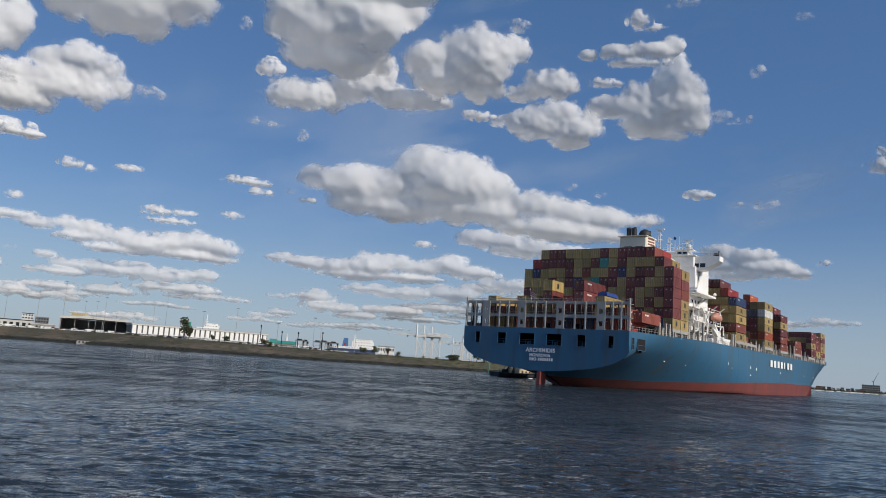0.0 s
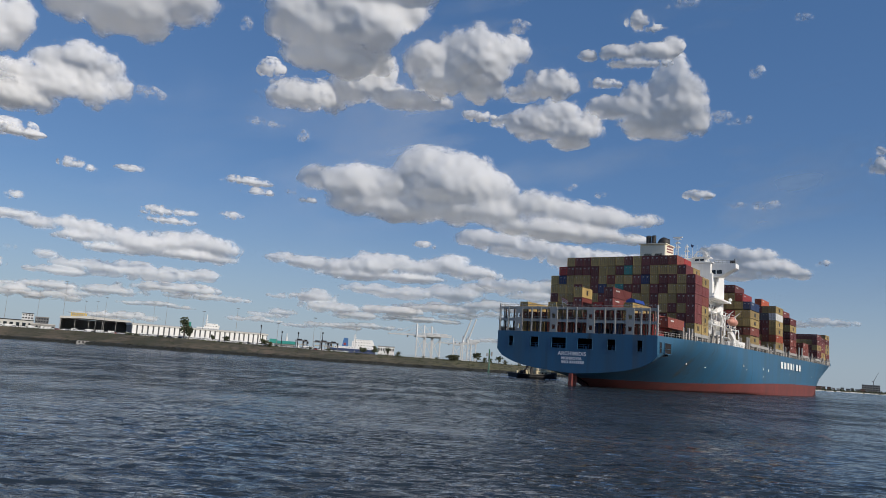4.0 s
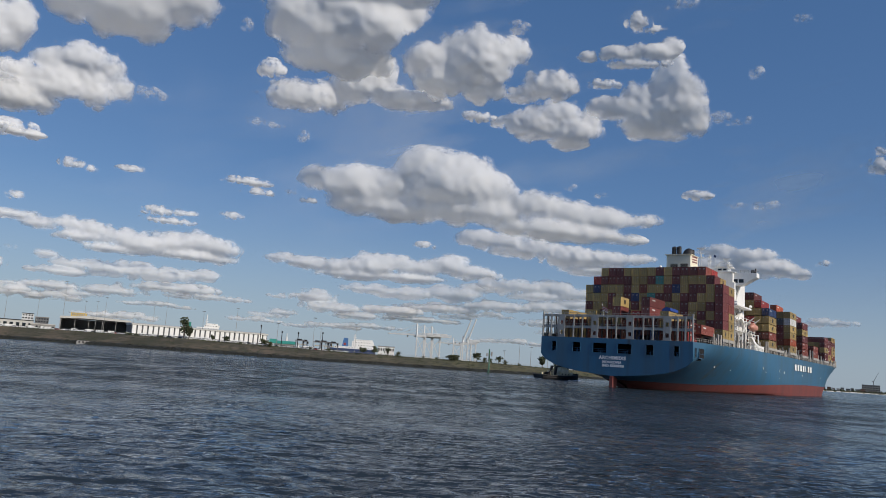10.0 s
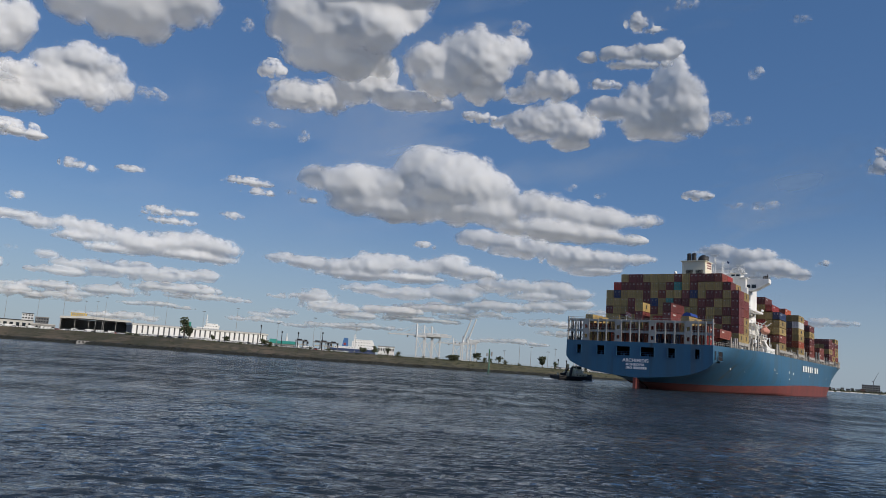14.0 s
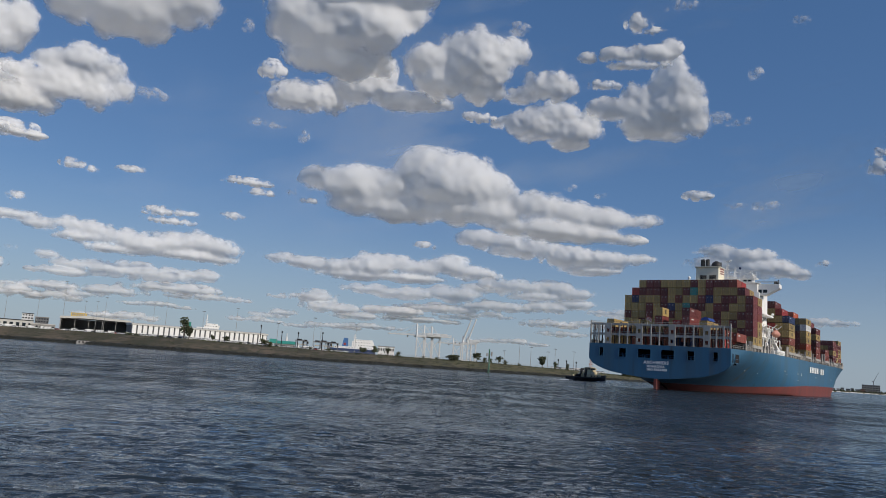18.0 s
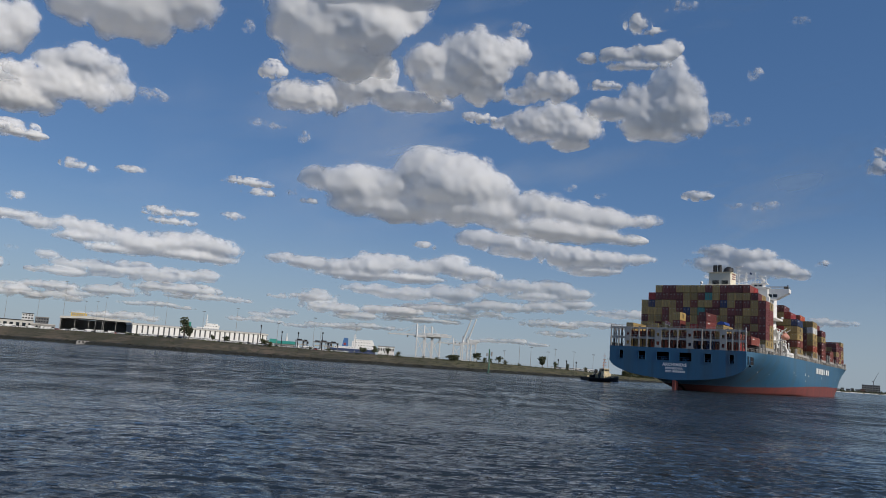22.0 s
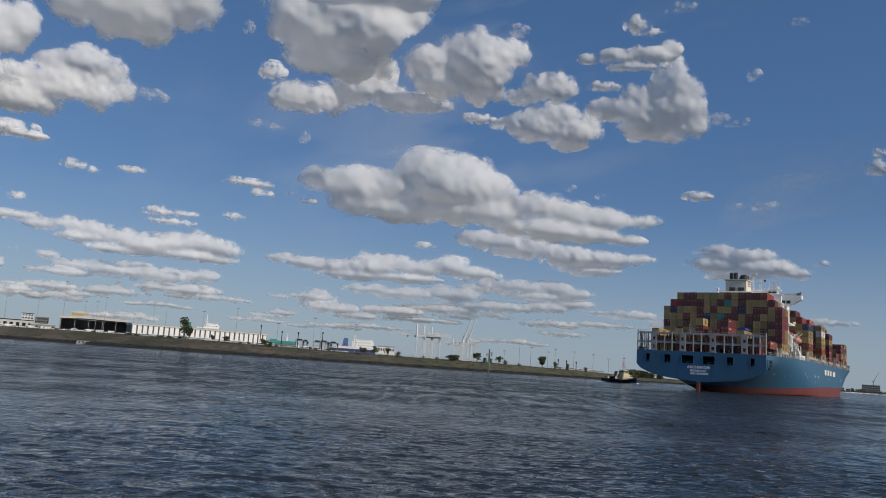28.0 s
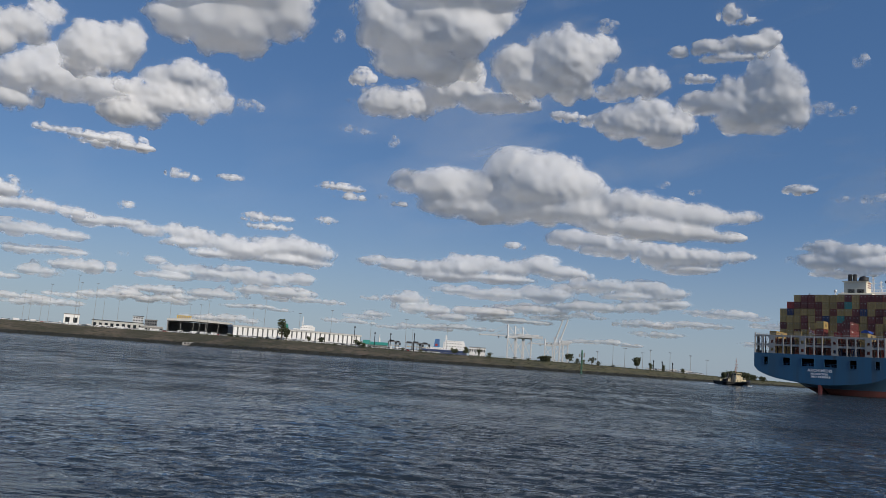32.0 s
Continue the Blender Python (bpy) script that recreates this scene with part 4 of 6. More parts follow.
# stacks on the after deck
def after_deck():
    cover = part("container_bay", Shape().box(-19.5, 3.6, 12.6, 19.5, 16.6, 13.15), M["grey"], ship, "after deck platform carrying a few low stacks of containers")
    stacks = [(-18.7, 13.2, ""), (-16.3, 13.2, "YRY"), (-13.75, 13.2, "YR"), (-11.2, 13.2, "YR"), (-8.0, 13.2, "RYY"), (-5.4, 13.2, "RY"), (-2.9, 13.2, "RR"), (-0.9, 14.4, "MYMY"),
              (1.9, 13.2, "RR"), (4.6, 13.2, "NRE"), (7.3, 14.4, "MMMM"), (9.9, 13.2, "NM"), (12.5, 13.2, "MYY"), (15.0, 13.2, "RR"), (17.6, 13.2, "ER")]
    for x, z, keys in stacks:
        for t, k in enumerate(keys):
            put_box(cover, KEY[k], 12.19 if x not in (-8.0, -0.9) else 6.06, x, 4.0, z + 2.6 * t)
    put_box(cover, "rust", 12.19, 19.9, 8.0, 15.4)
    tarp = Shape().prism([(11.4, 21.05), (13.9, 21.05), (13.6, 21.9), (12.6, 22.1), (11.6, 21.6)], "y", 5.0, 11.5)
    part("tarpaulin", tarp, M["tarp"], ship, "blue tarpaulin over deck cargo")


M["tarp"] = surface_mat("blue_tarpaulin", (0.02, 0.06, 0.28), (0.03, 0.06, 0.18), 0.45)
after_deck()


# stern frame: posts, pierced plates, walkways and rails
def stern_frame():
    z0, z1 = 12.9, 19.2
    plates = (-15.45, -5.5, 4.55, 14.6)
    for x in plates:
        s = Shape()
        for a, b, c, d in ((-1.0, z0, -0.45, z1), (0.45, z0, 1.0, z1), (-0.45, z0, 0.45, 13.7), (-0.45, 14.8, 0.45, 16.5), (-0.45, 17.6, 0.45, z1)):
            s.box(x + a, 0.1, b, x + c, 0.5, d)
        part("pierced_plate", s, M["grey"], ship, "pale grey plate with two square openings")
    posts = [-21.2, -18.7, -11.8, -9.2, -1.9, 0.7, 8.2, 10.8, 17.3, 19.3, 21.2]
    for x in posts:
        top = 20.0 if abs(x) > 21 else z1
        s = Shape().chamfer(x - 0.2, 0.15, z0, x + 0.2, 0.6, top, 0.06)
        for z in (15.7, 18.75):
            for e in (-1, 1):
                s.prism([(x + e * 0.2, z), (x + e * 0.5, z), (x + e * 0.2, z - 0.45)], "y", 0.3, 0.42)
        part("post", s, M["grey"], ship)
    for z in (15.7, 18.75):
        part("walkway", Shape().box(-21.2, 0.6, z, 21.2, 2.6, z + 0.14).box(-21.2, 0.25, z - 0.05, 21.2, 0.55, z + 0.3), M["grey"], ship)
        r = Shape()
        for k in (0.55, 1.05):
            r.tube((-21.2, 0.45, z + k), (21.2, 0.45, z + k), 0.045, n=6)
        for i in range(35):
            x = -21.0 + i * 42.0 / 34
            r.tube((x, 0.45, z + 0.1), (x, 0.45, z + 1.1), 0.035, n=5)
        part("railing", r, M["grey"], ship, "pale grey walkway railing")
    ends = sorted([(x - 0.2, x + 0.2) for x in posts] + [(x - 1.0, x + 1.0) for x in plates])
    for (_, x0), (x1, _) in zip(ends[:-1], ends[1:]):
        if x1 - x0 < 0.7:
            continue
        for lo, hi in ((z0, 15.55), (16.1, 18.7)):
            s = Shape()
            for e, k in ((x0, 1), (x1, -1)):
                for zc, u in ((lo, 1), (hi, -1)):
                    arc = [(e, zc)] + [(e + k * 0.5 * (1 - math.sin(a)), zc + u * 0.5 * (1 - math.cos(a))) for a in [math.pi / 2 * i / 4 for i in range(5)]]
                    s.prism(arc, "y", 0.2, 0.5)
            part("corner_gusset", s, M["grey"], ship)
        mid = (x0 + x1) / 2
        rod = Shape().tube((x0, 2.9, z0), (mid, 2.9, 15.5), 0.05, n=5).tube((x1, 2.9, z0), (mid, 2.9, 15.5), 0.05, n=5)
        rod.tube((x0, 2.9, 15.9), (mid, 2.9, 18.7), 0.05, n=5).tube((x1, 2.9, 15.9), (mid, 2.9, 18.7), 0.05, n=5)
        part("lashing_rods", rod, M["rod"], ship)
        part("inner_post", Shape().chamfer(x0 - 0.1, 2.7, z0, x0 + 0.25, 3.1, z1, 0.05), M["deck"], ship)
    part("middle_beam", Shape().box(-21.2, 0.24, 15.5, 21.2, 0.46, 16.12), M["grey"], ship)
    part("top_beam", Shape().box(-21.2, 0.24, 18.68, 21.2, 0.46, 19.22), M["grey"], ship)
    s = Shape().box(-21.35, 0.2, z0, -21.15, 9, 14.0).tube((-21.2, 0.4, 19.8), (-21.2, 9, 19.8), 0.06, n=6)
    for y in (2.5, 5, 7.5, 9.5):
        s.tube((-21.2, y, 13), (-21.2, y, 19.8), 0.16, n=6)
    part("port_rail", s, M["grey"], ship)
    # flagstaff, deck gear
    part("flagstaff", Shape().tube((-3.0, 0.3, 18.9), (-3.0, -0.9, 22.2), 0.06, 0.04, n=6), M["white"], ship)
    for i in range(6):
        z = 21.6 - i * 0.2
        f = Shape().prism([(-3.0, z), (-2.2, z - 0.25), (-1.4, z - 0.75), (-1.4, z - 0.95), (-2.2, z - 0.45), (-3.0, z - 0.2)], "y", -0.75, -0.7)
        part("ensign_stripe", f, M["red"] if i % 2 == 0 else M["pale"], ship)
    g = Shape().chamfer(18.2, 12, 13, 20.2, 16, 14.6, 0.2).tube((18.5, 18, 14.2), (20.6, 18, 14.2), 0.8, n=12).tube((18.5, 22, 14.1), (20.6, 22, 14.1), 0.6, n=12)
    part("mooring_winch", g, M["dark"], ship, "dark mooring winches on the after deck")


stern_frame()


# rails and lashing pillars along the ship's sides
def side_gear():
    for side in (1, -1):
        r = Shape()
        y = 0.6
        while y < 300:
            w, z = hull_half(y, lerp(y, DECK_Y, DECK_Z)) - 0.35, lerp(y, DECK_Y, DECK_Z)
            r.tube((side * w, y, z - 0.35), (side * w, y, z + 1.05), 0.05, n=5)
            y += 2.0
        for k in (0.55, 1.05):
            ys = list(range(0, 300, 10))
            for a, b in zip(ys[:-1], ys[1:]):
                p = [(side * (hull_half(q, lerp(q, DECK_Y, DECK_Z)) - 0.35), q, lerp(q, DECK_Y, DECK_Z) + k) for q in (a, b)]
                r.tube(*p, 0.04, n=5)
        tagged(part("deck_rail", r, M["grey"], ship, "pale steel deck rail"), kind="stuff")
    rng = random.Random(4)
    pillar = {}
    for y in [19.5, 24, 26.8, 41.4, 46, 50, 54, 84, 86.3, 100, 106, 112.8, 117, 123.4, 137.2, 142, 148.4, 162.6, 168, 174.6, 189, 197, 203.6, 218, 226, 238, 253, 260, 266.5, 280, 293.8]:
        w = hull_half(y, lerp(y, DECK_Y, DECK_Z)) - 0.4
        z = lerp(y, DECK_Y, DECK_Z)
        tall = 3.0 if y < 30 or y > 225 else rng.choice((2.6, 3.8, 5.0))
        for side in (1, -1):
            s = Shape().chamfer(side * w - 0.28, y - 0.3, z - 0.35, side * w + 0.28, y + 0.3, z + tall, 0.08)
            s.chamfer(side * (w - 2.4) - 0.2, y - 0.25, z - 0.35, side * (w - 2.4) + 0.2, y + 0.25, z + tall, 0.06)
            s.box(side * w - 2.4 * (side > 0), y - 0.25, z + 1.9, side * w + 2.4 * (side < 0), y + 0.25, z + 2.15)
            part("lashing_pillar", s, M["pillar"], ship)
    # short coaming stanchions under the outer stacks
    for i in range(58):
        y = 22 + i * 4.7
        if 56 < y < 84:
            continue
        w, z = hull_half(y, lerp(y, DECK_Y, DECK_Z)) - 0.5, lerp(y, DECK_Y, DECK_Z)
        s = Shape().chamfer(-0.2, -0.35, -0.35, 0.2, 0.35, 1.75, 0.05).box(-0.3, -0.6, 1.5, 0.3, 0.6, 1.75)
        if "stanchion" not in pillar:
            pillar["stanchion"] = s.mesh("stanchion", M["pillar"])
        part("stanchion", pillar["stanchion"], None, ship, at=pose(w, y, z))
    # white marks on the side
    for y, z, h in ((33, 7.6, 0.5), (47, 7.2, 0.5), (78, 9.0, 0.9), (82, 7.8, 0.4), (104, 8.8, 1.0), (104, 6.2, 0.5), (150, 8.4, 0.8), (196, 8.4, 0.8), (226, 8.2, 0.8)):
        w = hull_half(y, z) + 0.02
        part("hull_mark", Shape().prism([(y, z - h / 2), (y + 0.8, z - h / 2), (y + 0.4, z + h / 2)], "x", w - 0.05, w + 0.02), M["white"], ship)
    part("load_line_mark", Shape().tube((21.4, 112, 8.4), (21.45, 112, 8.4), 0.5, n=14), M["white"], ship)
    # owner's mark: seven plain white blocks
    for i in range(7):
        y = 132.5 + i * 5.6
        s = Shape().box(21.36, y, 9.9, 21.44, y + (3.2 if i != 4 else 1.2), 12.3)
        part("mark_block", s, M["white"], ship)
    # solid dark plates paint the shade inside two side openings; no hole is cut
    for y0, y1 in ((1.6, 2.8), (5.0, 9.4)):
        part("side_opening", Shape().box(21.35, y0, 9.0, 21.43, y1, 11.5), M["dark"], ship)
        f = Shape()
        for a, b, c, d in ((y0 - 0.15, 8.9, y1 + 0.15, 9.02), (y0 - 0.15, 11.48, y1 + 0.15, 11.6), (y0 - 0.15, 9.02, y0, 11.48), (y1, 9.02, y1 + 0.15, 11.48)):
            f.box(21.3, a, b, 21.5, c, d)
        f.tube((21.5, y0, 10.1), (21.5, y1, 10.1), 0.05, n=6)
        part("opening_frame", f, M["hull"], ship)
    # writing on the stern
    for body, x, z, size in (("ARCHIMIDIS", 0.0, 7.35, 1.28), ("MONROVIA", -0.1, 6.3, 0.95), ("IMO", -1.85, 5.35, 0.95)):
        cu = bpy.data.curves.new("lettering", "FONT")
        cu.body, cu.size, cu.extrude, cu.align_x, cu.offset, cu.space_character = body, size, 0.02, "CENTER", 0.04, 1.1
        cu.materials.append(M["white"])
        ob = new("lettering", cu)
        ob.parent, ob.matrix_basis = ship, pose(x, -0.085, z, 90, 0, 0)
    for i in range(7):
        part("number_bar", Shape().box(-0.5 + i * 0.56, -0.1, 5.36, -0.1 + i * 0.56, -0.05, 6.04), M["white"], ship)


side_gear()


# deckhouse, bridge, funnel and masts
def deckhouse():
    part("accommodation", Shape().chamfer(-13.5, 66, 12.8, 13.5, 80, 37.0, 0.3), M["white"], ship, "white accommodation block")
    part("engine_casing", Shape().chamfer(-9, 56, 12.8, 9, 66, 38.5, 0.3), M["white"], ship)
    part("casing_screen", Shape().chamfer(-15.0, 65.9, 28.7, 15.0, 68.0, 36.6, 0.15), M["white"], ship, "white casing wall below the bridge")
    for y in (67.5, 70.5, 73.5, 76.5):
        for z in (17, 20, 23, 26, 30, 33):
            part("cabin_window", Shape().box(13.45, y, z, 13.53, y + 1.1, z + 1.0), M["glass"], ship)
    b = Shape().chamfer(-14.5, 65.8, 36.3, 14.5, 79, 39.7, 0.25).box(-15, 65.4, 39.7, 15, 79.4, 39.95)
    part("bridge", b, M["white"], ship, "white navigation bridge")
    for side in (1, -1):
        poly = [(13.6 * side, 35.2), (17.2 * side, 35.6), (21.65 * side, 38.1), (21.65 * side, 39.55), (13.6 * side, 39.6)]
        w = part("bridge_wing", Shape().prism(poly, "y", 66.6, 70.6), M["white"], ship, "white overhanging bridge wing")
        for x in (14.2, 16.1):
            part("wing_window", Shape().chamfer(side * x - (1.5 if side < 0 else 0), 66.53, 36.3, side * x + (1.5 if side > 0 else 0), 66.62, 37.5, 0.02), M["glass"], w)
        r = Shape()
        for k in (40.0, 40.5):
            r.tube((side * 14, 66.8, k), (side * 21.5, 66.8, k), 0.05, n=5).tube((side * 14, 70.4, k), (side * 21.5, 70.4, k), 0.05, n=5).tube((side * 21.5, 66.8, k), (side * 21.5, 70.4, k), 0.05, n=5)
        for i in range(7):
            r.tube((side * (14 + i * 1.25), 66.8, 39.5), (side * (14 + i * 1.25), 66.8, 40.5), 0.05, n=5)
        part("wing_rail", r, M["grey"], w)
        part("wing_gear", Shape().chamfer(side * 20.3 - 0.6, 67.2, 39.55, side * 20.3 + 0.6, 68.4, 40.5, 0.15).tube((side * 21, 68.2, 39.5), (side * 21, 68.2, 41.2), 0.16, n=6), M["dark"], w)
        fin = [(61.3, 27.7), (64.0, 28.5), (66.4, 30.0), (68.3, 32.3), (69.6, 34.6), (70.6, 37.2), (77.0, 37.2), (77.2, 28.0)]
        part("side_screen", Shape().prism(fin, "x", side * 15.1, side * 15.5), M["white"], ship, "white curved side screen below the wing")
        part("platform", Shape().box(min(side * 13, side * 17.4), 59.5, 28.2, max(side * 13, side * 17.4), 78.6, 28.7).box(min(side * 13, side * 17.4), 59.5, 29.1, max(side * 13, side * 17.4), 59.7, 29.5), M["white"], ship, "white jutting platform")
        part("platform_lamp", Shape().ball((side * 17.2, 78.0, 29.4), 0.55, 0.55, 0.55, 10, 6), M["white"], ship)
        lo = Shape().prism([(63, 20.5), (67, 24.5), (77.6, 28.2), (77.6, 20.5)], "x", side * 14.4, side * 15.2)
        part("sloping_screen", lo, M["white"], ship)
        g = Shape()
        for z in (14.2, 17.0, 20.0, 23.6):
            g.box(min(side * 13, side * 17.6), 57, z, max(side * 13, side * 17.6), 84, z + 0.22)
        for y in (57.2, 62, 67, 72, 77, 83.8):
            g.tube((side * 17.3, y, 13), (side * 17.3, y, 24.8), 0.14, n=6)
        for z in (18.0, 21.0, 24.7):
            g.tube((side * 17.4, 57, z), (side * 17.4, 84, z), 0.07, n=5)
        part("boat_deck", g, M["white"], ship, "white open decks with rails")
        st = Shape()
        for y0, z0, y1, z1 in ((60, 14.4, 66, 17.2), (74, 20.2, 80, 17.2), (62, 24, 68, 20.2)):
            st.prism([(y0, z0), (y0 + 0.9, z0), (y1 + 0.9, z1), (y1, z1)], "x", side * 17.6, side * 18.3)
        part("stairway", st, M["white"], ship)
        gw = Shape().prism([(66, 18.2), (67.5, 18.4), (79, 14.9), (79, 13.9), (77, 13.9)], "x", side * 19.4, side * 20.4).box(min(side * 18.4, side * 20.4), 70, 14.0, max(side * 18.4, side * 20.4), 84, 16.2)
        part("gangway", gw, M["white"], ship, "white stowed gangway and deck lockers")
        boat = Shape()
        boat.ball((side * 19.4, 72.5, 21.9), 1.35, 4.0, 1.2, 14, 10).chamfer(side * 19.4 - 0.6, 70.4, 22.5, side * 19.4 + 0.6, 73.2, 23.4, 0.3)
        lb = part("lifeboat", boat, M["orange"], ship, "faded orange enclosed lifeboat", smooth=False)
        for y in (68.6, 76.2):
            d = Shape()
            d.tube((side * 17.5, y, 13.5), (side * 18.2, y, 23.0), 0.2, n=6).tube((side * 18.2, y, 23.0), (side * 20.6, y, 25.0), 0.2, 0.14, n=6).tube((side * 17.6, y, 19.0), (side * 19.2, y, 20.6), 0.12, n=6).tube((side * 17.5, y + 0.9, 13.5), (side * 18.2, y, 22.0), 0.12, n=6)
            part("davit", d, M["white"], ship, "white lifeboat davit")
    f = Shape().chamfer(-5.4, 57.5, 38.0, 3.0, 65.0, 44.7, 0.35)
    fu = part("funnel", f, M["cream"], ship, "cream square funnel casing")
    part("funnel_lid", Shape().box(-5.8, 57.1, 44.7, 3.2, 65.3, 44.95), M["cream"], fu, "cream funnel top plate")
    part("funnel_base", Shape().chamfer(-7.5, 56.6, 38.0, 5.0, 66.0, 40.0, 0.2), M["cream"], fu)
    for x in (-3.9, -0.5):
        g = Shape()
        for i in range(6):
            g.box(x, 57.38, 40.2 + i * 0.26, x + 2.4, 57.47, 40.38 + i * 0.26)
        part("grille", g, M["black"], fu)
    for x in (-3.7, -2.0):
        part("exhaust_pipe", Shape().tube((x, 60.5, 45.1), (x, 60.5, 47.5), 0.75, n=14).tube((x, 60.5, 47.5), (x, 60.3, 47.9), 0.8, 0.7, n=14), M["black"], fu)
    part("silencer", Shape().ball((1.1, 61, 45.2), 1.9, 1.9, 2.2, 16, 8, z_min=0.0), M["black"], fu, "black rounded exhaust hood", smooth=True)
    part("exhaust_pipe", Shape().tube((2.5, 61.5, 44.8), (2.5, 61.5, 46.9), 0.32, n=10), M["black"], fu)
    for i, k in enumerate(("maroon", "maroon", "maroon")):
        part("funnel_stripe", Shape().prism([(58.6, 42.2 + i * 0.85), (64.0, 42.5 + i * 0.85), (64.0, 42.95 + i * 0.85), (58.6, 42.65 + i * 0.85)], "x", 2.97, 3.03), M[k], fu)
    part("wheelhouse_top", Shape().chamfer(-8.5, 67, 39.95, 11.0, 77, 41.6, 0.25), M["white"], ship)
    r = Shape()
    for k in (42.1, 42.6):
        r.tube((-8.3, 67.2, k), (10.8, 67.2, k), 0.05, n=5)
    for i in range(14):
        r.tube((-8.3 + i * 1.46, 67.2, 41.5), (-8.3 + i * 1.46, 67.2, 42.6), 0.05, n=5)
    part("top_rail", r, M["white"], ship)

    def mast(x, y, z0, z1, arms, name):
        s = Shape()
        for dx, dy in ((-0.5, -0.5), (0.5, -0.5), (0, 0.6)):
            s.tube((x + dx, y + dy, z0), (x + dx * 0.3, y + dy * 0.3, z1), 0.11, 0.07, n=6)
        n = int((z1 - z0) / 1.1)
        for i in range(1, n):
            z, k = z0 + (z1 - z0) * i / n, 1 - 0.7 * i / n
            s.tube((x - 0.5 * k, y - 0.5 * k, z), (x + 0.5 * k, y - 0.5 * k, z), 0.05, n=5)
        for z, w in arms:
            s.tube((x - w, y, z), (x + w, y, z), 0.08, n=6).box(x - w * 0.5, y - 0.15, z + 0.1, x + w * 0.6, y + 0.15, z + 0.35)
        part(name, s, M["white"], ship)

    mast(3.2, 68, 41.5, 48.2, ((45.2, 1.1), (46.6, 1.0), (47.9, 1.3)), "radar_mast")
    mast(5.6, 70, 41.5, 46.4, ((44.2, 1.0), (45.6, 0.8)), "signal_mast")
    mast(11.6, 68.5, 41.5, 44.4, ((43.2, 1.6), (44.2, 0.8)), "aerial_mast")
    part("radar_dome", Shape().ball((12.4, 67.6, 42.6), 0.75, 0.75, 0.8, 12, 8).tube((12.4, 67.6, 39.9), (12.4, 67.6, 42.0), 0.3, n=8), M["white"], ship, smooth=True)
    part("radar_dome", Shape().ball((-10.6, 66.8, 42.0), 0.6, 0.6, 0.65, 12, 8).tube((-10.6, 66.8, 39.9), (-10.6, 66.8, 41.6), 0.25, n=8), M["white"], ship, smooth=True)
    part("instrument_deck", Shape().box(8.6, 66.2, 41.5, 14.0, 69.6, 41.75).box(10.0, 66.4, 39.95, 13.8, 69, 40.2), M["white"], ship)
    scan = Shape().box(1.7, 67.7, 48.35, 4.7, 68.2, 48.7).tube((3.2, 68, 48.0), (3.2, 68, 48.4), 0.2, n=6)
    part("radar_scanner", scan, M["white"], ship)
    part("radar_scanner", Shape().box(10.4, 68.2, 44.5, 13.0, 68.7, 44.85), M["white"], ship)
    hut = Shape().chamfer(8.8, 66.6, 39.95, 12.6, 70.5, 41.5, 0.2)
    part("deck_hut", hut, M["white"], ship)
    part("hut_window", Shape().box(9.3, 66.52, 40.5, 10.5, 66.6, 41.1).box(10.9, 66.52, 40.5, 12.1, 66.6, 41.1), M["glass"], ship)
    for x, z0, z1 in ((6.0, 41.6, 45.8), (8.2, 41.7, 44.9), (9.6, 41.7, 46.0), (13.6, 41.7, 45.0), (-6.5, 41.6, 44.6), (2.2, 41.6, 46.0)):
        part("whip_aerial", Shape().tube((x, 67.4, z0), (x, 67.4, z1), 0.07, 0.04, n=5), M["white"], ship)
    k = Shape()
    for i in range(9):
        a = math.pi * i / 8
        b = math.pi * (i + 1) / 8
        if i < 8:
            k.tube((11.4 + 2.3 * math.cos(a), 66.4, 41.7 + 1.9 * math.sin(a)), (11.4 + 2.3 * math.cos(b), 66.4, 41.7 + 1.9 * math.sin(b)), 0.13, n=6)
    for x in (9.8, 10.9, 12.0, 13.0):
        k.tube((x, 66.4, 41.7), (x, 66.4, 43.0), 0.07, n=5)
    k.tube((8.8, 66.4, 42.4), (13.9, 66.4, 42.4), 0.06, n=5)
    part("aerial_hoop", k, M["white"], ship, "white curved aerial frame")
    # ladders, boxes and pipes crowding the lower house
    crowd = random.Random(31)
    for i in range(26):
        x, y, z = crowd.uniform(14.0, 19.5), crowd.uniform(57.5, 84), crowd.choice((14.2, 17.2, 20.2, 14.2))
        if crowd.random() < 0.5:
            part("deck_locker", Shape().chamfer(x - 0.6, y - 0.7, z, x + 0.6, y + 0.7, z + crowd.uniform(0.8, 1.8), 0.12), M["white"], ship)
        else:
            part("vent_pipe", Shape().tube((x, y, z), (x, y, z + 2.4), 0.18, n=7).tube((x, y, z + 2.4), (x, y - 0.7, z + 2.7), 0.24, n=7), M["white"], ship)
    for y, z in ((58, 14.2), (64, 17.2), (70.5, 14.2), (80, 17.2), (66, 20.2)):
        ld = Shape()
        for e in (-0.3, 0.3):
            ld.tube((17.7, y + e, z), (18.4, y + e + 1.6, z + 3.0), 0.06, n=5)
        for i in range(7):
            ld.tube((17.7 + 0.1 * i, y - 0.3 + 0.23 * i, z + 0.43 * i), (17.7 + 0.1 * i, y + 0.3 + 0.23 * i, z + 0.43 * i), 0.04, n=4)
        part("ladder", ld, M["white"], ship)
    part("signal_flag", Shape().prism([(7.1, 46.4), (7.9, 46.0), (7.6, 45.3), (7.0, 45.6)], "y", 69.5, 69.55), M["navy"], ship)
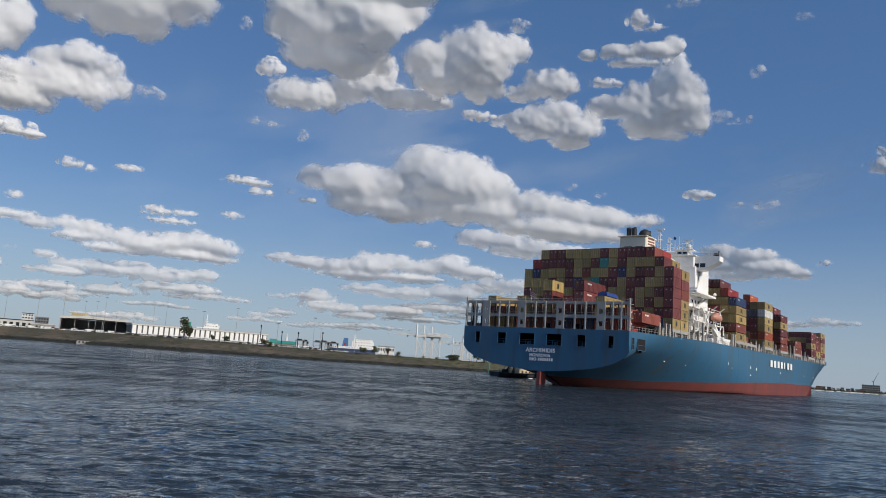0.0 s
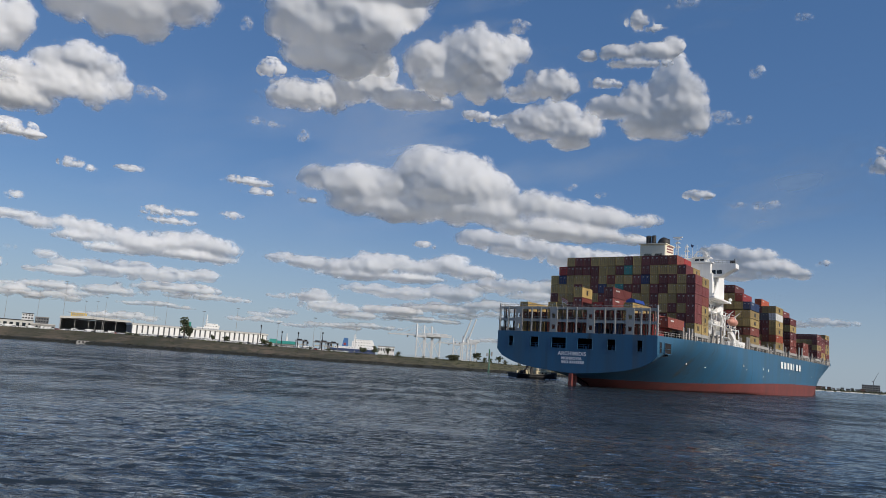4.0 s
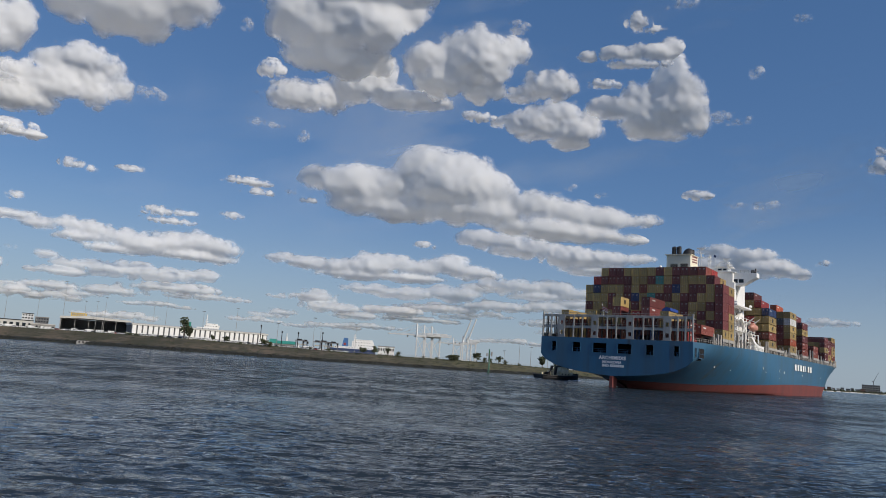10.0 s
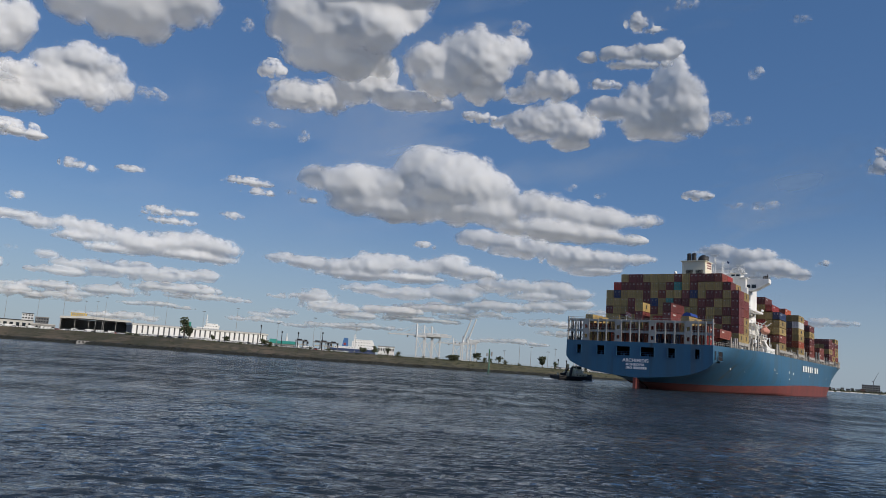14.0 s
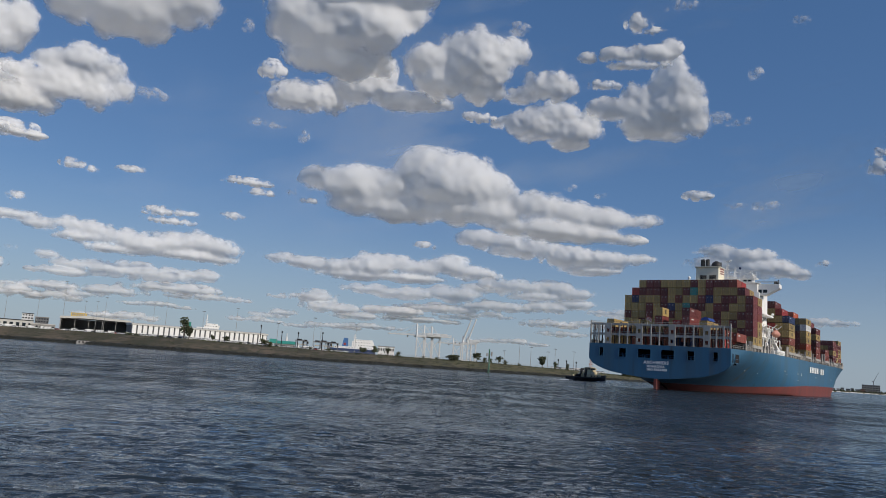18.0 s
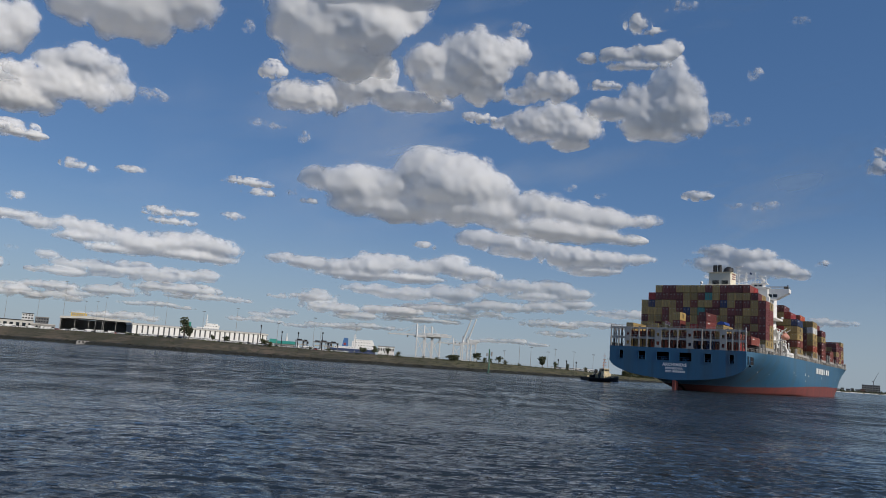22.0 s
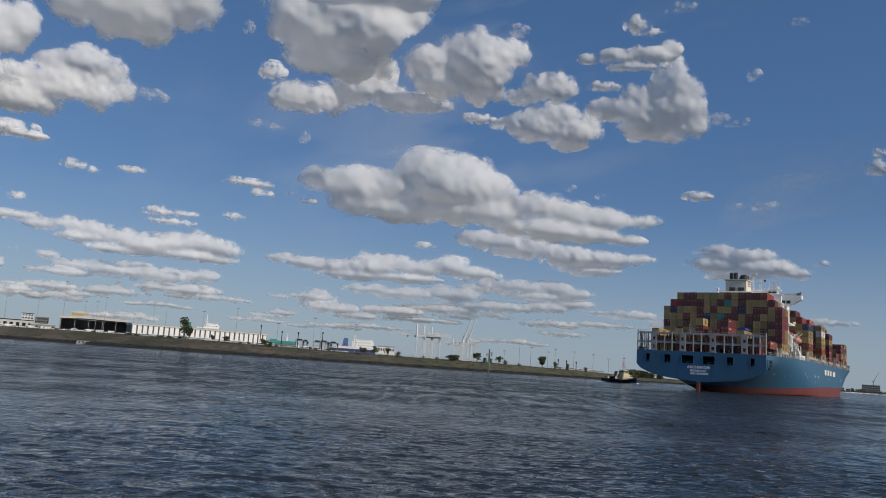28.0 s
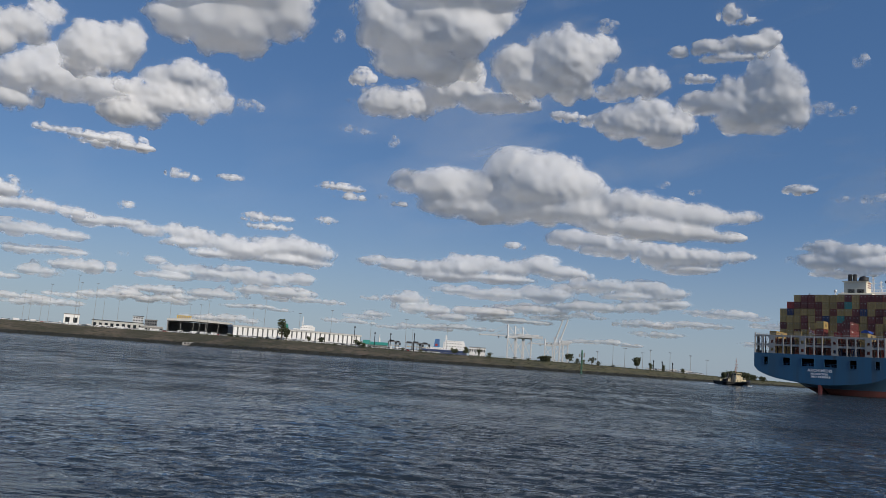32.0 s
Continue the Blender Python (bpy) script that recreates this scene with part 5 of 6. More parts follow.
    # forecastle
    part("fore_mast", Shape().tube((0, 312, 17), (0, 312, 34.0), 0.4, 0.2, n=8).tube((-1.6, 312, 31), (1.6, 312, 31), 0.12, n=6).box(-0.9, 311.5, 32.5, 0.9, 312.5, 33.0), M["white"], ship)
    part("breakwater", Shape().box(-11, 305, 16.5, 11, 305.5, 20.5), M["white"], ship)
    s = Shape()
    for i in range(9):
        y = 300 + i * 4.0
        w = hull_half(y, 17.4) - 0.2
        for e in (1, -1):
            s.box(e * w - 0.15, y, 16.4, e * w + 0.15, y + 3.9, 17.9 + (y - 300) * 0.015)
    part("forecastle_bulwark", s, M["hull"], ship)


deckhouse()


# ================= tug =================
def build_tug():
    t = thing("tugboat", "harbour tug with dark hull and cream deckhouse following the ship", "tugboat", pose(26, 281, 0, 0, 0, -35))
    t.scale = (0.74, 0.74, 0.74)
    ys = (-13, -11, -6, 0, 6, 10, 13, 14.5)
    half = (4.6, 5.3, 5.5, 5.5, 5.2, 4.0, 2.0, 0.2)
    deck = (1.9, 1.8, 1.7, 1.8, 2.2, 2.7, 3.2, 3.4)
    s = Shape()
    for e in (1, -1):
        v = []
        for y, w, d in zip(ys, half, deck):
            v += [(e * w * 0.8, y, -0.6), (e * w, y, d * 0.5), (e * w, y, d + 0.5)]
        s.add(v, [(3 * i + j, 3 * i + 3 + j, 3 * i + 4 + j, 3 * i + 1 + j) for i in range(7) for j in range(2)])
    s.add([(-3.7, -13, -0.6), (3.7, -13, -0.6), (4.6, -13, 2.4), (-4.6, -13, 2.4)], [(0, 1, 2, 3)])
    part("hull", s, M["tughull"], t, "dark blue-black steel hull")
    v = []
    for y, w, d in zip(ys, half, deck):
        v += [(-w * 0.97, y, d), (w * 0.97, y, d)]
    part("deck", Shape().add(v, [(2 * i, 2 * i + 1, 2 * i + 3, 2 * i + 2) for i in range(7)]), M["deck"], t)
    f = Shape()
    for e in (1, -1):
        for i in range(7):
            f.tube((e * half[i] * 1.02, ys[i], deck[i] + 0.3), (e * half[i + 1] * 1.02, ys[i + 1], deck[i + 1] + 0.3), 0.32, n=8)
    f.tube((-4.6, -13.1, 2.2), (4.6, -13.1, 2.2), 0.32, n=8)
    part("fender", f, M["black"], t, "black rubber fender")
    part("deckhouse", Shape().chamfer(-3.3, -1.0, 1.8, 3.3, 8.5, 4.1, 0.3).chamfer(-2.4, 0.5, 4.1, 2.4, 6.2, 5.9, 0.3), M["tugcream"], t, "cream two-storey deckhouse")
    wheel = part("wheelhouse", Shape().prism([(-1.9, 5.9), (1.9, 5.9), (2.2, 8.2), (-2.2, 8.2)], "y", 0.8, 4.8).box(-2.4, 0.5, 8.2, 2.4, 5.1, 8.4), M["tugcream"], t)
    for x0, x1 in ((-1.8, -0.7), (-0.55, 0.55), (0.7, 1.8)):
        part("window", Shape().box(x0, 0.73, 6.9, x1, 0.81, 7.9), M["glass"], wheel)
    for e in (-1, 1):
        for y0 in (1.1, 2.4, 3.6):
            part("window", Shape().box(e * 2.13 - 0.06, y0, 6.9, e * 2.13 + 0.06, y0 + 0.95, 7.9), M["glass"], wheel)
        part("funnel", Shape().prism([(-4.4, 2.0), (-2.9, 2.0), (-1.9, 7.6), (-2.9, 7.6)], "x", e * 2.2 - 0.5, e * 2.2 + 0.5), M["black"], t, "black raked funnel")
        for y0 in (0.4, 2.6, 4.8):
            part("deckhouse_window", Shape().box(e * 3.3 - 0.05, y0, 2.7, e * 3.3 + 0.05, y0 + 0.8, 3.4), M["glass"], t)
    m = Shape()
    for dx, dy in ((-0.6, 0), (0.6, 0), (0, -1.1)):
        m.tube((dx, 2.6 + dy, 8.4), (dx * 0.3, 2.6 + dy * 0.3, 14.0), 0.12, 0.08, n=6)
    m.tube((0, 2.6, 13.8), (0, 2.6, 18.2), 0.1, 0.06, n=6)
    for z, w0 in ((10.2, 1.5), (12.0, 1.2), (14.0, 1.0), (16.2, 0.7)):
        m.tube((-w0, 2.6, z), (w0, 2.6, z), 0.07, n=5).chamfer(-w0 - 0.2, 2.4, z, -w0 + 0.2, 2.8, z + 0.5, 0.06).chamfer(w0 - 0.2, 2.4, z, w0 + 0.2, 2.8, z + 0.5, 0.06)
    part("mast", m, M["tugmast"], t)
    part("fire_monitor", Shape().tube((0, 6.4, 5.9), (0, 6.4, 7.0), 0.25, n=8).tube((0, 6.4, 6.9), (0, 7.8, 7.6), 0.14, n=6), M["tugcream"], t)
    part("towing_winch", Shape().tube((-1.5, -7, 3), (1.5, -7, 3), 1.0, n=12).box(-1.8, -8, 1.7, 1.8, -6, 2.4), M["dark"], t)
    part("winch_house", Shape().chamfer(-1.6, -6.2, 1.7, 1.6, -4.6, 4.2, 0.2).chamfer(-2.6, -9.4, 1.7, -1.9, -8.4, 3.6, 0.1), M["tugcream"], t)
    part("deck_crane", Shape().tube((2.6, -7.5, 1.7), (2.6, -7.5, 4.2), 0.35, n=8).tube((2.6, -7.5, 4.0), (2.6, -4.8, 7.4), 0.4, 0.22, n=6), M["dark"], t)
    part("tow_bow", Shape().tube((-3.2, -5.0, 1.7), (-2.4, -5.0, 4.8), 0.16, n=6).tube((3.2, -5.0, 1.7), (2.4, -5.0, 4.8), 0.16, n=6).tube((-2.4, -5.0, 4.8), (2.4, -5.0, 4.8), 0.16, n=6), M["tugcream"], t)
    rl = Shape()
    for z in (4.7, 5.2):
        rl.tube((-3.2, -0.9, z), (3.2, -0.9, z), 0.05, n=5).tube((3.2, -0.9, z), (3.2, 8.3, z), 0.05, n=5).tube((-3.2, -0.9, z), (-3.2, 8.3, z), 0.05, n=5)
    part("rail", rl, M["white"], t)
    w = Shape()
    rng = random.Random(8)
    for i in range(26):
        y = rng.uniform(-19, -12)
        x = rng.gauss(0, 2.2 + (-12 - y) * 0.12)
        r = rng.uniform(0.3, 0.9)
        w.ball((x, y, 0.0), r, r * 1.4, 0.25 * rng.uniform(0.4, 1.2), 6, 2, z_min=0.0)
    for i in range(12):
        y = rng.uniform(2, 15)
        w.ball((5.4 - max(0, y - 6) * 0.55 + rng.uniform(0, 0.8), y, 0.0), 0.5, 0.8, 0.4, 6, 2, z_min=0.0)
    tagged(part("wake_foam", w, M["foam"], t, "white churned foam"), kind="stuff")
    return t


M["tughull"] = surface_mat("tug_hull_paint", (0.009, 0.010, 0.014), (0.018, 0.016, 0.015), 0.7)
M["tugmast"] = surface_mat("tug_mast_paint", (0.45, 0.2, 0.12), (0.5, 0.45, 0.35), 0.5, fine=0.8)
M["tugcream"] = surface_mat("tan_deckhouse_paint", (0.66, 0.57, 0.38), (0.42, 0.33, 0.20), 0.55, big=0.6)
M["foam"] = surface_mat("white_foam", (0.75, 0.77, 0.78), (0.55, 0.6, 0.62), 0.8)
tug = build_tug()


# ================= far bank =================
def up(el, r):
    """Height seen at el degrees above the eye's level, r metres off."""
    return 3.0 + r * math.tan(radians(el))


M["leaf"] = surface_mat("dull_olive_leaves", (0.062, 0.072, 0.030), (0.035, 0.042, 0.019), 0.8, big=0.4, fine=2.0, amount=0.8, vary=0.25)
M["bark"] = surface_mat("grey_bark", (0.12, 0.095, 0.07), (0.06, 0.05, 0.04), 0.9)
M["roofwhite"] = surface_mat("pale_sheet_roof", (0.55, 0.54, 0.5), (0.42, 0.4, 0.36), 0.6)
M["tealroof"] = surface_mat("teal_sheet_roof", (0.03, 0.26, 0.21), (0.04, 0.2, 0.16), 0.5)
M["concrete"] = surface_mat("grey_concrete", (0.3, 0.29, 0.27), (0.2, 0.19, 0.17), 0.8)
M["yellow"] = surface_mat("yellow_sign_paint", (0.5, 0.34, 0.07), (0.4, 0.28, 0.08), 0.6)
M["craneblue"] = surface_mat("pale_crane_paint", (0.62, 0.63, 0.63), (0.5, 0.5, 0.49), 0.55)
M["green"] = surface_mat("green_beacon_paint", (0.03, 0.16, 0.09), (0.05, 0.12, 0.07), 0.5)
M["tyre"] = surface_mat("black_rubber", (0.02, 0.02, 0.02), (0.03, 0.03, 0.03), 0.9)
M["brick"] = surface_mat("red_brown_walls", (0.22, 0.12, 0.08), (0.16, 0.1, 0.075), 0.85, vary=0.2)
for k, c in (("carwhite", (0.75, 0.75, 0.74)), ("carsilver", (0.42, 0.43, 0.45)), ("cardark", (0.04, 0.045, 0.055)), ("carred", (0.3, 0.04, 0.03))):
    M[k] = surface_mat(k + "_paint", c, tuple(v * 0.8 for v in c), 0.25, amount=0.3)


def tree(az, back, el_top, wide, seed, label, dense=1.0, z=None):
    """A trunk with limbs under a ragged crown of small leaf clumps."""
    r = bank_r(az) + back
    base = z if z is not None else bank_z(az) - 0.4
    h = max(1.6, up(el_top, r) - base)
    rng = random.Random(seed)
    t = thing("tree" if h > 4.5 else "bush", label, "tree" if h > 4.5 else "bush", bearing(az, r, base), "trees on the bank")
    s = Shape()
    s.tube((0, 0, -0.3), (0.1, 0, h * 0.5), 0.035 * h + 0.05, 0.02 * h, n=7)
    tips = []
    for i in range(6):
        a = rng.uniform(0, 6.28)
        p = (math.cos(a) * wide * 0.3, math.sin(a) * wide * 0.3, h * rng.uniform(0.55, 0.9))
        s.tube((0.05, 0, h * rng.uniform(0.15, 0.45)), p, 0.013 * h + 0.02, 0.006 * h, n=5)
        tips.append(p)
    part("trunk", s, M["bark"], t)
    c = Shape()
    n = int((110 + 26 * h) * dense)
    low = 0.3 if label == TREE else 0.02
    blobs = [(rng.gauss(0, 0.27) * wide, rng.gauss(0, 0.27) * wide, h * rng.uniform(low + 0.05, 0.85), rng.uniform(0.08, 0.2)) for _ in range(11)] + [(p[0], p[1], p[2], 0.22) for p in tips]
    for _ in range(n):
        bx, by, bz, br = rng.choice(blobs)
        if label != TREE and rng.random() < 0.6:
            bz = rng.random() ** 0.8 * h * 0.9
            w2 = wide * 0.4 * math.sqrt(max(0.05, 1 - (bz / h * 1.1 - 0.25) ** 2)) * rng.random() ** 0.5
            a = rng.uniform(0, 6.28)
            bx, by, br = w2 * math.cos(a), w2 * math.sin(a), 0.08
        x, y, zz = bx + rng.gauss(0, br * 0.55) * wide, by + rng.gauss(0, br * 0.55) * wide, bz + rng.gauss(0, br * 0.45) * h
        zz = min(max(zz, h * low), h)
        q = rng.uniform(0.02, 0.05) * (h + wide)
        pts = [(x + q * dx * rng.uniform(0.5, 1.3), y + q * dy * rng.uniform(0.5, 1.3), zz + q * dz * rng.uniform(0.4, 1.0)) for dx, dy, dz in ((1, 0, 0), (-1, 0, 0), (0, 1, 0), (0, -1, 0), (0, 0, 1), (0, 0, -1))]
        c.add(pts, [(0, 2, 4), (2, 1, 4), (1, 3, 4), (3, 0, 4), (2, 0, 5), (1, 2, 5), (3, 1, 5), (0, 3, 5)])
    part("crown", c, M["leaf"], t)
    return t


TREE, BUSH = "dark ragged tree on the dry grass bank", "low dark green bush on the grassy bank"
for i, (az, bk, el, w, dense) in enumerate([
        (-18.1, 62, 2.05, 6.0, 0.42), (-17.75, 64, 1.5, 4.0, 1), (-21.7, 40, 0.74, 7.0, 1.6), (-21.2, 42, 0.66, 5.0, 1.2), (-16.15, 56, 1.0, 3.2, 1.2), (-15.2, 56, 0.98, 4.6, 1.6), (-12.5, 50, 0.95, 6.5, 2.0),
        (-12.1, 52, 0.8, 4.0, 1.2), (-19.6, 44, 0.6, 5.0, 1), (-14.2, 50, 0.6, 4.0, 1), (-9.2, 52, 0.66, 3.0, 1), (-7.9, 50, 0.62, 4.0, 1), (-5.4, 52, 0.86, 5.0, 1.8), (-4.5, 54, 1.0, 4.2, 1.4), (-3.6, 54, 0.95, 2.8, 1.3),
        (-2.75, 50, 0.72, 4.0, 1.1), (-0.9, 48, 0.5, 3.0, 1), (0.1, 46, 0.46, 3.0, 1), (1.3, 54, 0.78, 8.5, 2.2), (3.05, 56, 1.0, 5.5, 1.2), (3.65, 50, 0.72, 3.5, 1.2), (4.05, 50, 0.68, 3.0, 1), (4.65, 52, 0.86, 4.0, 1.0), (5.15, 50, 0.62, 3.2, 1.4),
        (6.2, 50, 0.42, 3.5, 1), (7.85, 52, 1.12, 5.5, 1.1), (8.8, 50, 0.76, 2.6, 1), (9.7, 50, 0.66, 2.0, 1), (11.0, 50, 0.5, 3.0, 1)]):
    tree(az, bk, el, w, 40 + i, TREE if el > 0.85 else BUSH, dense)
for i, (az, el) in enumerate(((13.8, 0.45), (14.15, 0.53), (14.5, 0.55), (14.85, 0.54), (15.2, 0.5), (15.6, 0.4), (16.2, 0.3))):
    tree(az, 46, el, 6.5, 90 + i, BUSH, 2.2, z=2.6)


# small scrub scattered over the slope
def scrub():
    rng = random.Random(77)
    s = Shape()
    for i in range(3000):
        az, k = rng.uniform(-37, 19), rng.random() if i < 1500 else rng.uniform(0.72, 1.0)
        r = bank_r(az) + 14 + 50 * k
        z = bank_z(az) * lerp(14 + 50 * k, (10, 18, 30, 44, 58, 70), (0.26, 0.38, 0.58, 0.8, 0.97, 1.0)) - 0.15
        a, q = radians(az), rng.uniform(0.25, 0.8)
        x, y = r * math.sin(a), r * math.cos(a)
        pts = [(x + q * dx * rng.uniform(0.6, 1.5), y + q * dy * rng.uniform(0.6, 1.5), z + max(-0.1, q * dz * rng.uniform(0.5, 1.1))) for dx, dy, dz in ((1, 0, 0.2), (-1, 0, 0.2), (0, 1, 0.2), (0, -1, 0.2), (0, 0, 1), (0, 0, -1))]
        s.add(pts, [(0, 2, 4), (2, 1, 4), (1, 3, 4), (3, 0, 4), (2, 0, 5), (1, 2, 5), (3, 1, 5), (0, 3, 5)])
    whole("scrub", s, M["leaf"], "scattered low scrub and tussocks on the bank", "scrub", kind="stuff")


scrub()


def rocks():
    rng = random.Random(31)
    s = Shape()
    for _ in range(2600):
        az = rng.uniform(-38, 20)
        k = rng.uniform(-0.5, 9.5)
        r, a = bank_r(az) + k, radians(az)
        z = bank_z(az) * lerp(k, (0, 3, 7, 10), (0.0, 0.11, 0.2, 0.26))
        q = rng.uniform(0.35, 1.0)
        x, y = r * math.sin(a), r * math.cos(a)
        pts = [(x + q * dx * rng.uniform(0.6, 1.3), y + q * dy * rng.uniform(0.6, 1.3), z + q * dz * rng.uniform(0.4, 0.8)) for dx, dy, dz in ((1, 0, 0), (-1, 0, 0), (0, 1, 0), (0, -1, 0), (0, 0, 1), (0, 0, -1))]
        s.add(pts, [(0, 2, 4), (2, 1, 4), (1, 3, 4), (3, 0, 4), (2, 0, 5), (1, 2, 5), (3, 1, 5), (0, 3, 5)])
    whole("shore_rocks", s, bpy.data.materials["wet_dark_rock"], "dark wet rocks heaped along the water's edge", "rocks", kind="stuff")


rocks()


# light masts
def light_mast(az, el, back, heads=2):
    r = bank_r(az) + back
    z = bank_z(az)
    h = up(el, r) - z
    t = thing("light_mast", "tall slender grey floodlight mast on the quay", "light mast", bearing(az, r, z), "floodlight masts")
    part("pole", Shape().tube((0, 0, -0.2), (0, 0, h), 0.2, 0.1, n=7), M["concrete"], t)
    s = Shape().box(-1.2, -0.15, h - 0.1, 1.2, 0.15, h + 0.08)
    for i in range(heads + 1):
        x = -1.0 + 2.0 * i / max(1, heads)
        s.chamfer(x - 0.28, -0.4, h - 0.42, x + 0.28, 0.25, h - 0.08, 0.06)
    part("floodlight_rack", s, M["slate"], t)


for az, el, bk in ((-25.9, 3.84, 90), (-27.42, 3.3, 110), (-23.87, 2.67, 95), (-23.34, 2.99, 70), (-24.6, 2.63, 140), (-21.49, 2.03, 170), (-9.07, 2.75, 120), (-8.56, 2.0, 200), (-19.41, 3.55, 150), (-20.23, 2.92, 150),
                   (-11.67, 2.16, 80), (-35.01, 2.61, 130), (-34.63, 2.49, 150), (-33.98, 2.34, 120), (-33.51, 3.17, 90), (-31.93, 3.95, 80), (-31.73, 3.47, 100), (-30.75, 3.5, 70), (-30.2, 2.78, 130), (-29.28, 2.91, 160),
                   (-22.6, 1.95, 180), (-16.9, 2.6, 150), (-14.6, 3.0, 170), (-6.0, 2.5, 200), (6.15, 1.88, 120), (6.99, 1.68, 160), (8.24, 1.43, 150), (8.76, 1.67, 120), (10.12, 1.55, 150), (11.5, 1.43, 170), (5.05, 1.31, 160), (12.6, 1.2, 150)):
    light_mast(az, el, bk)
for az, el, bk in ((-12.85, 1.97, 72), (-11.34, 1.64, 66), (-10.17, 1.64, 66), (-8.41, 1.76, 64), (9.0, 0.95, 70), (9.6, 0.9, 70), (10.3, 0.85, 70)):
    r, z = bank_r(az) + bk, bank_z(az)
    h = up(el, r) - z
    s = Shape().tube((0, 0, -0.2), (0, 0, h), 0.32, 0.22, n=7).box(-0.5, -0.4, h - 1.4, 0.5, 0.4, h - 0.2)
    whole("quay_post", s, M["dark"], "dark slim post on the quay", "post", bearing(az, r, z), "quay posts")


# open shed with a pale roof
def open_shed():
    t = thing("open_shed", "long open-fronted shed with a pale roof and dark inside", "shed", bearing(-23.85, 748, 9.6))
    w = 29.0
    part("roof", Shape().prism([(-w, 11.4), (-w, 13.2), (-8, 14.8), (w, 13.4), (w, 11.7), (-8, 12.4)], "y", -1, 40), M["roofwhite"], t, "pale sheet-metal roof")
    part("back_wall", Shape().box(-w + 0.5, 38, 0, w - 0.5, 38.6, 12), M["slate"], t, "dark back wall")
    for x in (-w + 0.5, w - 1):
        part("end_wall", Shape().box(x, 0, 0, x + 0.5, 38, 11.5), M["concrete"], t)
    for i in range(6):
        x = -w + 1 + i * (2 * w - 2.5) / 5
        part("column", Shape().box(x, -0.3, 0, x + 0.4, 0.1, 11.9), M["concrete"], t)
    s = thing("roof_sign", "yellow sign board with unreadable dark lettering on a shed roof", "sign", bearing(-24.95, 748, 9.6 + 13.6))
    part("board", Shape().box(-6.4, 4, 0.4, 6.4, 4.4, 3.4), M["yellow"], s)
    for x in (-5.0, 5.0):
        part("leg", Shape().tube((x, 4.6, -1.2), (x, 4.6, 3.0), 0.15, n=6), M["concrete"], s)
    for i in range(6):
        part("letter_bar", Shape().box(-5.4 + i * 1.9, 3.9, 1.1, -4.3 + i * 1.9, 3.99, 2.7), M["concrete"], s)


open_shed()


# long white panelled warehouse
def warehouse():
    a, b = bearing(-21.55, 688, 6.5).translation, bearing(-12.35, 722, 6.5).translation
    d = b - a
    L = d.length
    t = thing("warehouse", "long white warehouse of upright panels between dark gaps", "warehouse", Matrix.Translation(a) @ pose(0, 0, 0, 0, 0, math.degrees(math.atan2(d.y, d.x))))
    part("wall", Shape().box(0, 0.8, 0, L, 20, 12.0), M["slate"], t, "dark grey recessed wall")
    part("roof", Shape().prism([(-0.6, 12.0), (20.6, 12.0), (20.6, 13.1), (10, 14.0), (-0.6, 13.1)], "x", -0.5, L + 0.5), M["roofwhite"], t)
    n = 27
    for i in range(n):
        x = L * i / n
        part("panel", Shape().chamfer(x + 0.35, -0.2, 0, x + L / n - 0.85, 0.8, 11.9, 0.2), M["white"], t)


warehouse()


def block(name, label, az, r, wide, deep, z0, z1, mat, rows, cols, wmat="glass", roof=None, category="building", turn=0):
    """A building with real window recesses on the side to the water."""
    t = thing(name, label, category, bearing(az, r, z0, turn))
    h = z1 - z0
    part("wall", Shape().box(-wide / 2, 0, 0, wide / 2, deep, h), M[mat], t)
    part("roof", Shape().box(-wide / 2 - 0.4, -0.4, h, wide / 2 + 0.4, deep + 0.4, h + 0.7), M[roof or "concrete"], t)
    for i in range(cols):
        for j in range(rows):
            x, z = -wide / 2 + wide * (i + 0.22) / cols, h * (j + 0.3) / rows
            part("window", Shape().box(x, -0.08, z, x + wide / cols * 0.56, 0.1, z + h / rows * 0.45), M[wmat], t)
    return t


block("office_block", "grey office block with rows of dark windows", -27.1, 1000, 14, 14, 9.5, up(1.3, 1000), "slate", 5, 5)
block("office_block", "pale grey office block with rows of dark windows", -27.95, 1010, 12, 14, 9.5, up(1.48, 1010), "craneblue", 6, 4, roof="dark")
block("depot", "long low depot with a dark roof and open bays", -29.2, 880, 50, 20, 10, up(1.02, 880), "roofwhite", 1, 9, roof="dark")
block("store", "square white store building beside the depot", -32.1, 900, 15, 12, 10.5, up(1.28, 900), "white", 1, 2)
block("terminal", "white terminal hall with arched windows", -3.7, 850, 18, 16, 5, up(1.0, 850), "white", 2, 7)
block("kiosk", "low dark shed beside the car park", -27.0, 860, 22, 8, 10, up(0.85, 860), "concrete", 1, 6, roof="roofwhite")
g = thing("hangar", "low teal-roofed hangar on the quay", "hangar", bearing(-11.25, 720, 6.5))
part("wall", Shape().box(-11, 0, 0, 11, 16, 5.5), M["concrete"], g)
part("roof", Shape().prism([(-0.6, 5.5), (16.6, 5.5), (14, 8.2), (3, 8.2)], "x", -11.6, 11.6).prism([(-0.6, 5.5), (9, 5.5), (7, 9.4), (2, 9.4)], "x", -11.8, -5.0), M["tealroof"], g, "teal sheet roof")
part("door", Shape().box(-6, -0.06, 0, -1, 0.05, 4.4), M["dark"], g)
sp = thing("white_tower", "slim white tower behind the teal hangar", "tower", bearing(-10.98, 745, 6.5))
part("shaft", Shape().tube((0, 0, 0), (0, 0, 12), 1.2, 0.9, n=10), M["white"], sp)
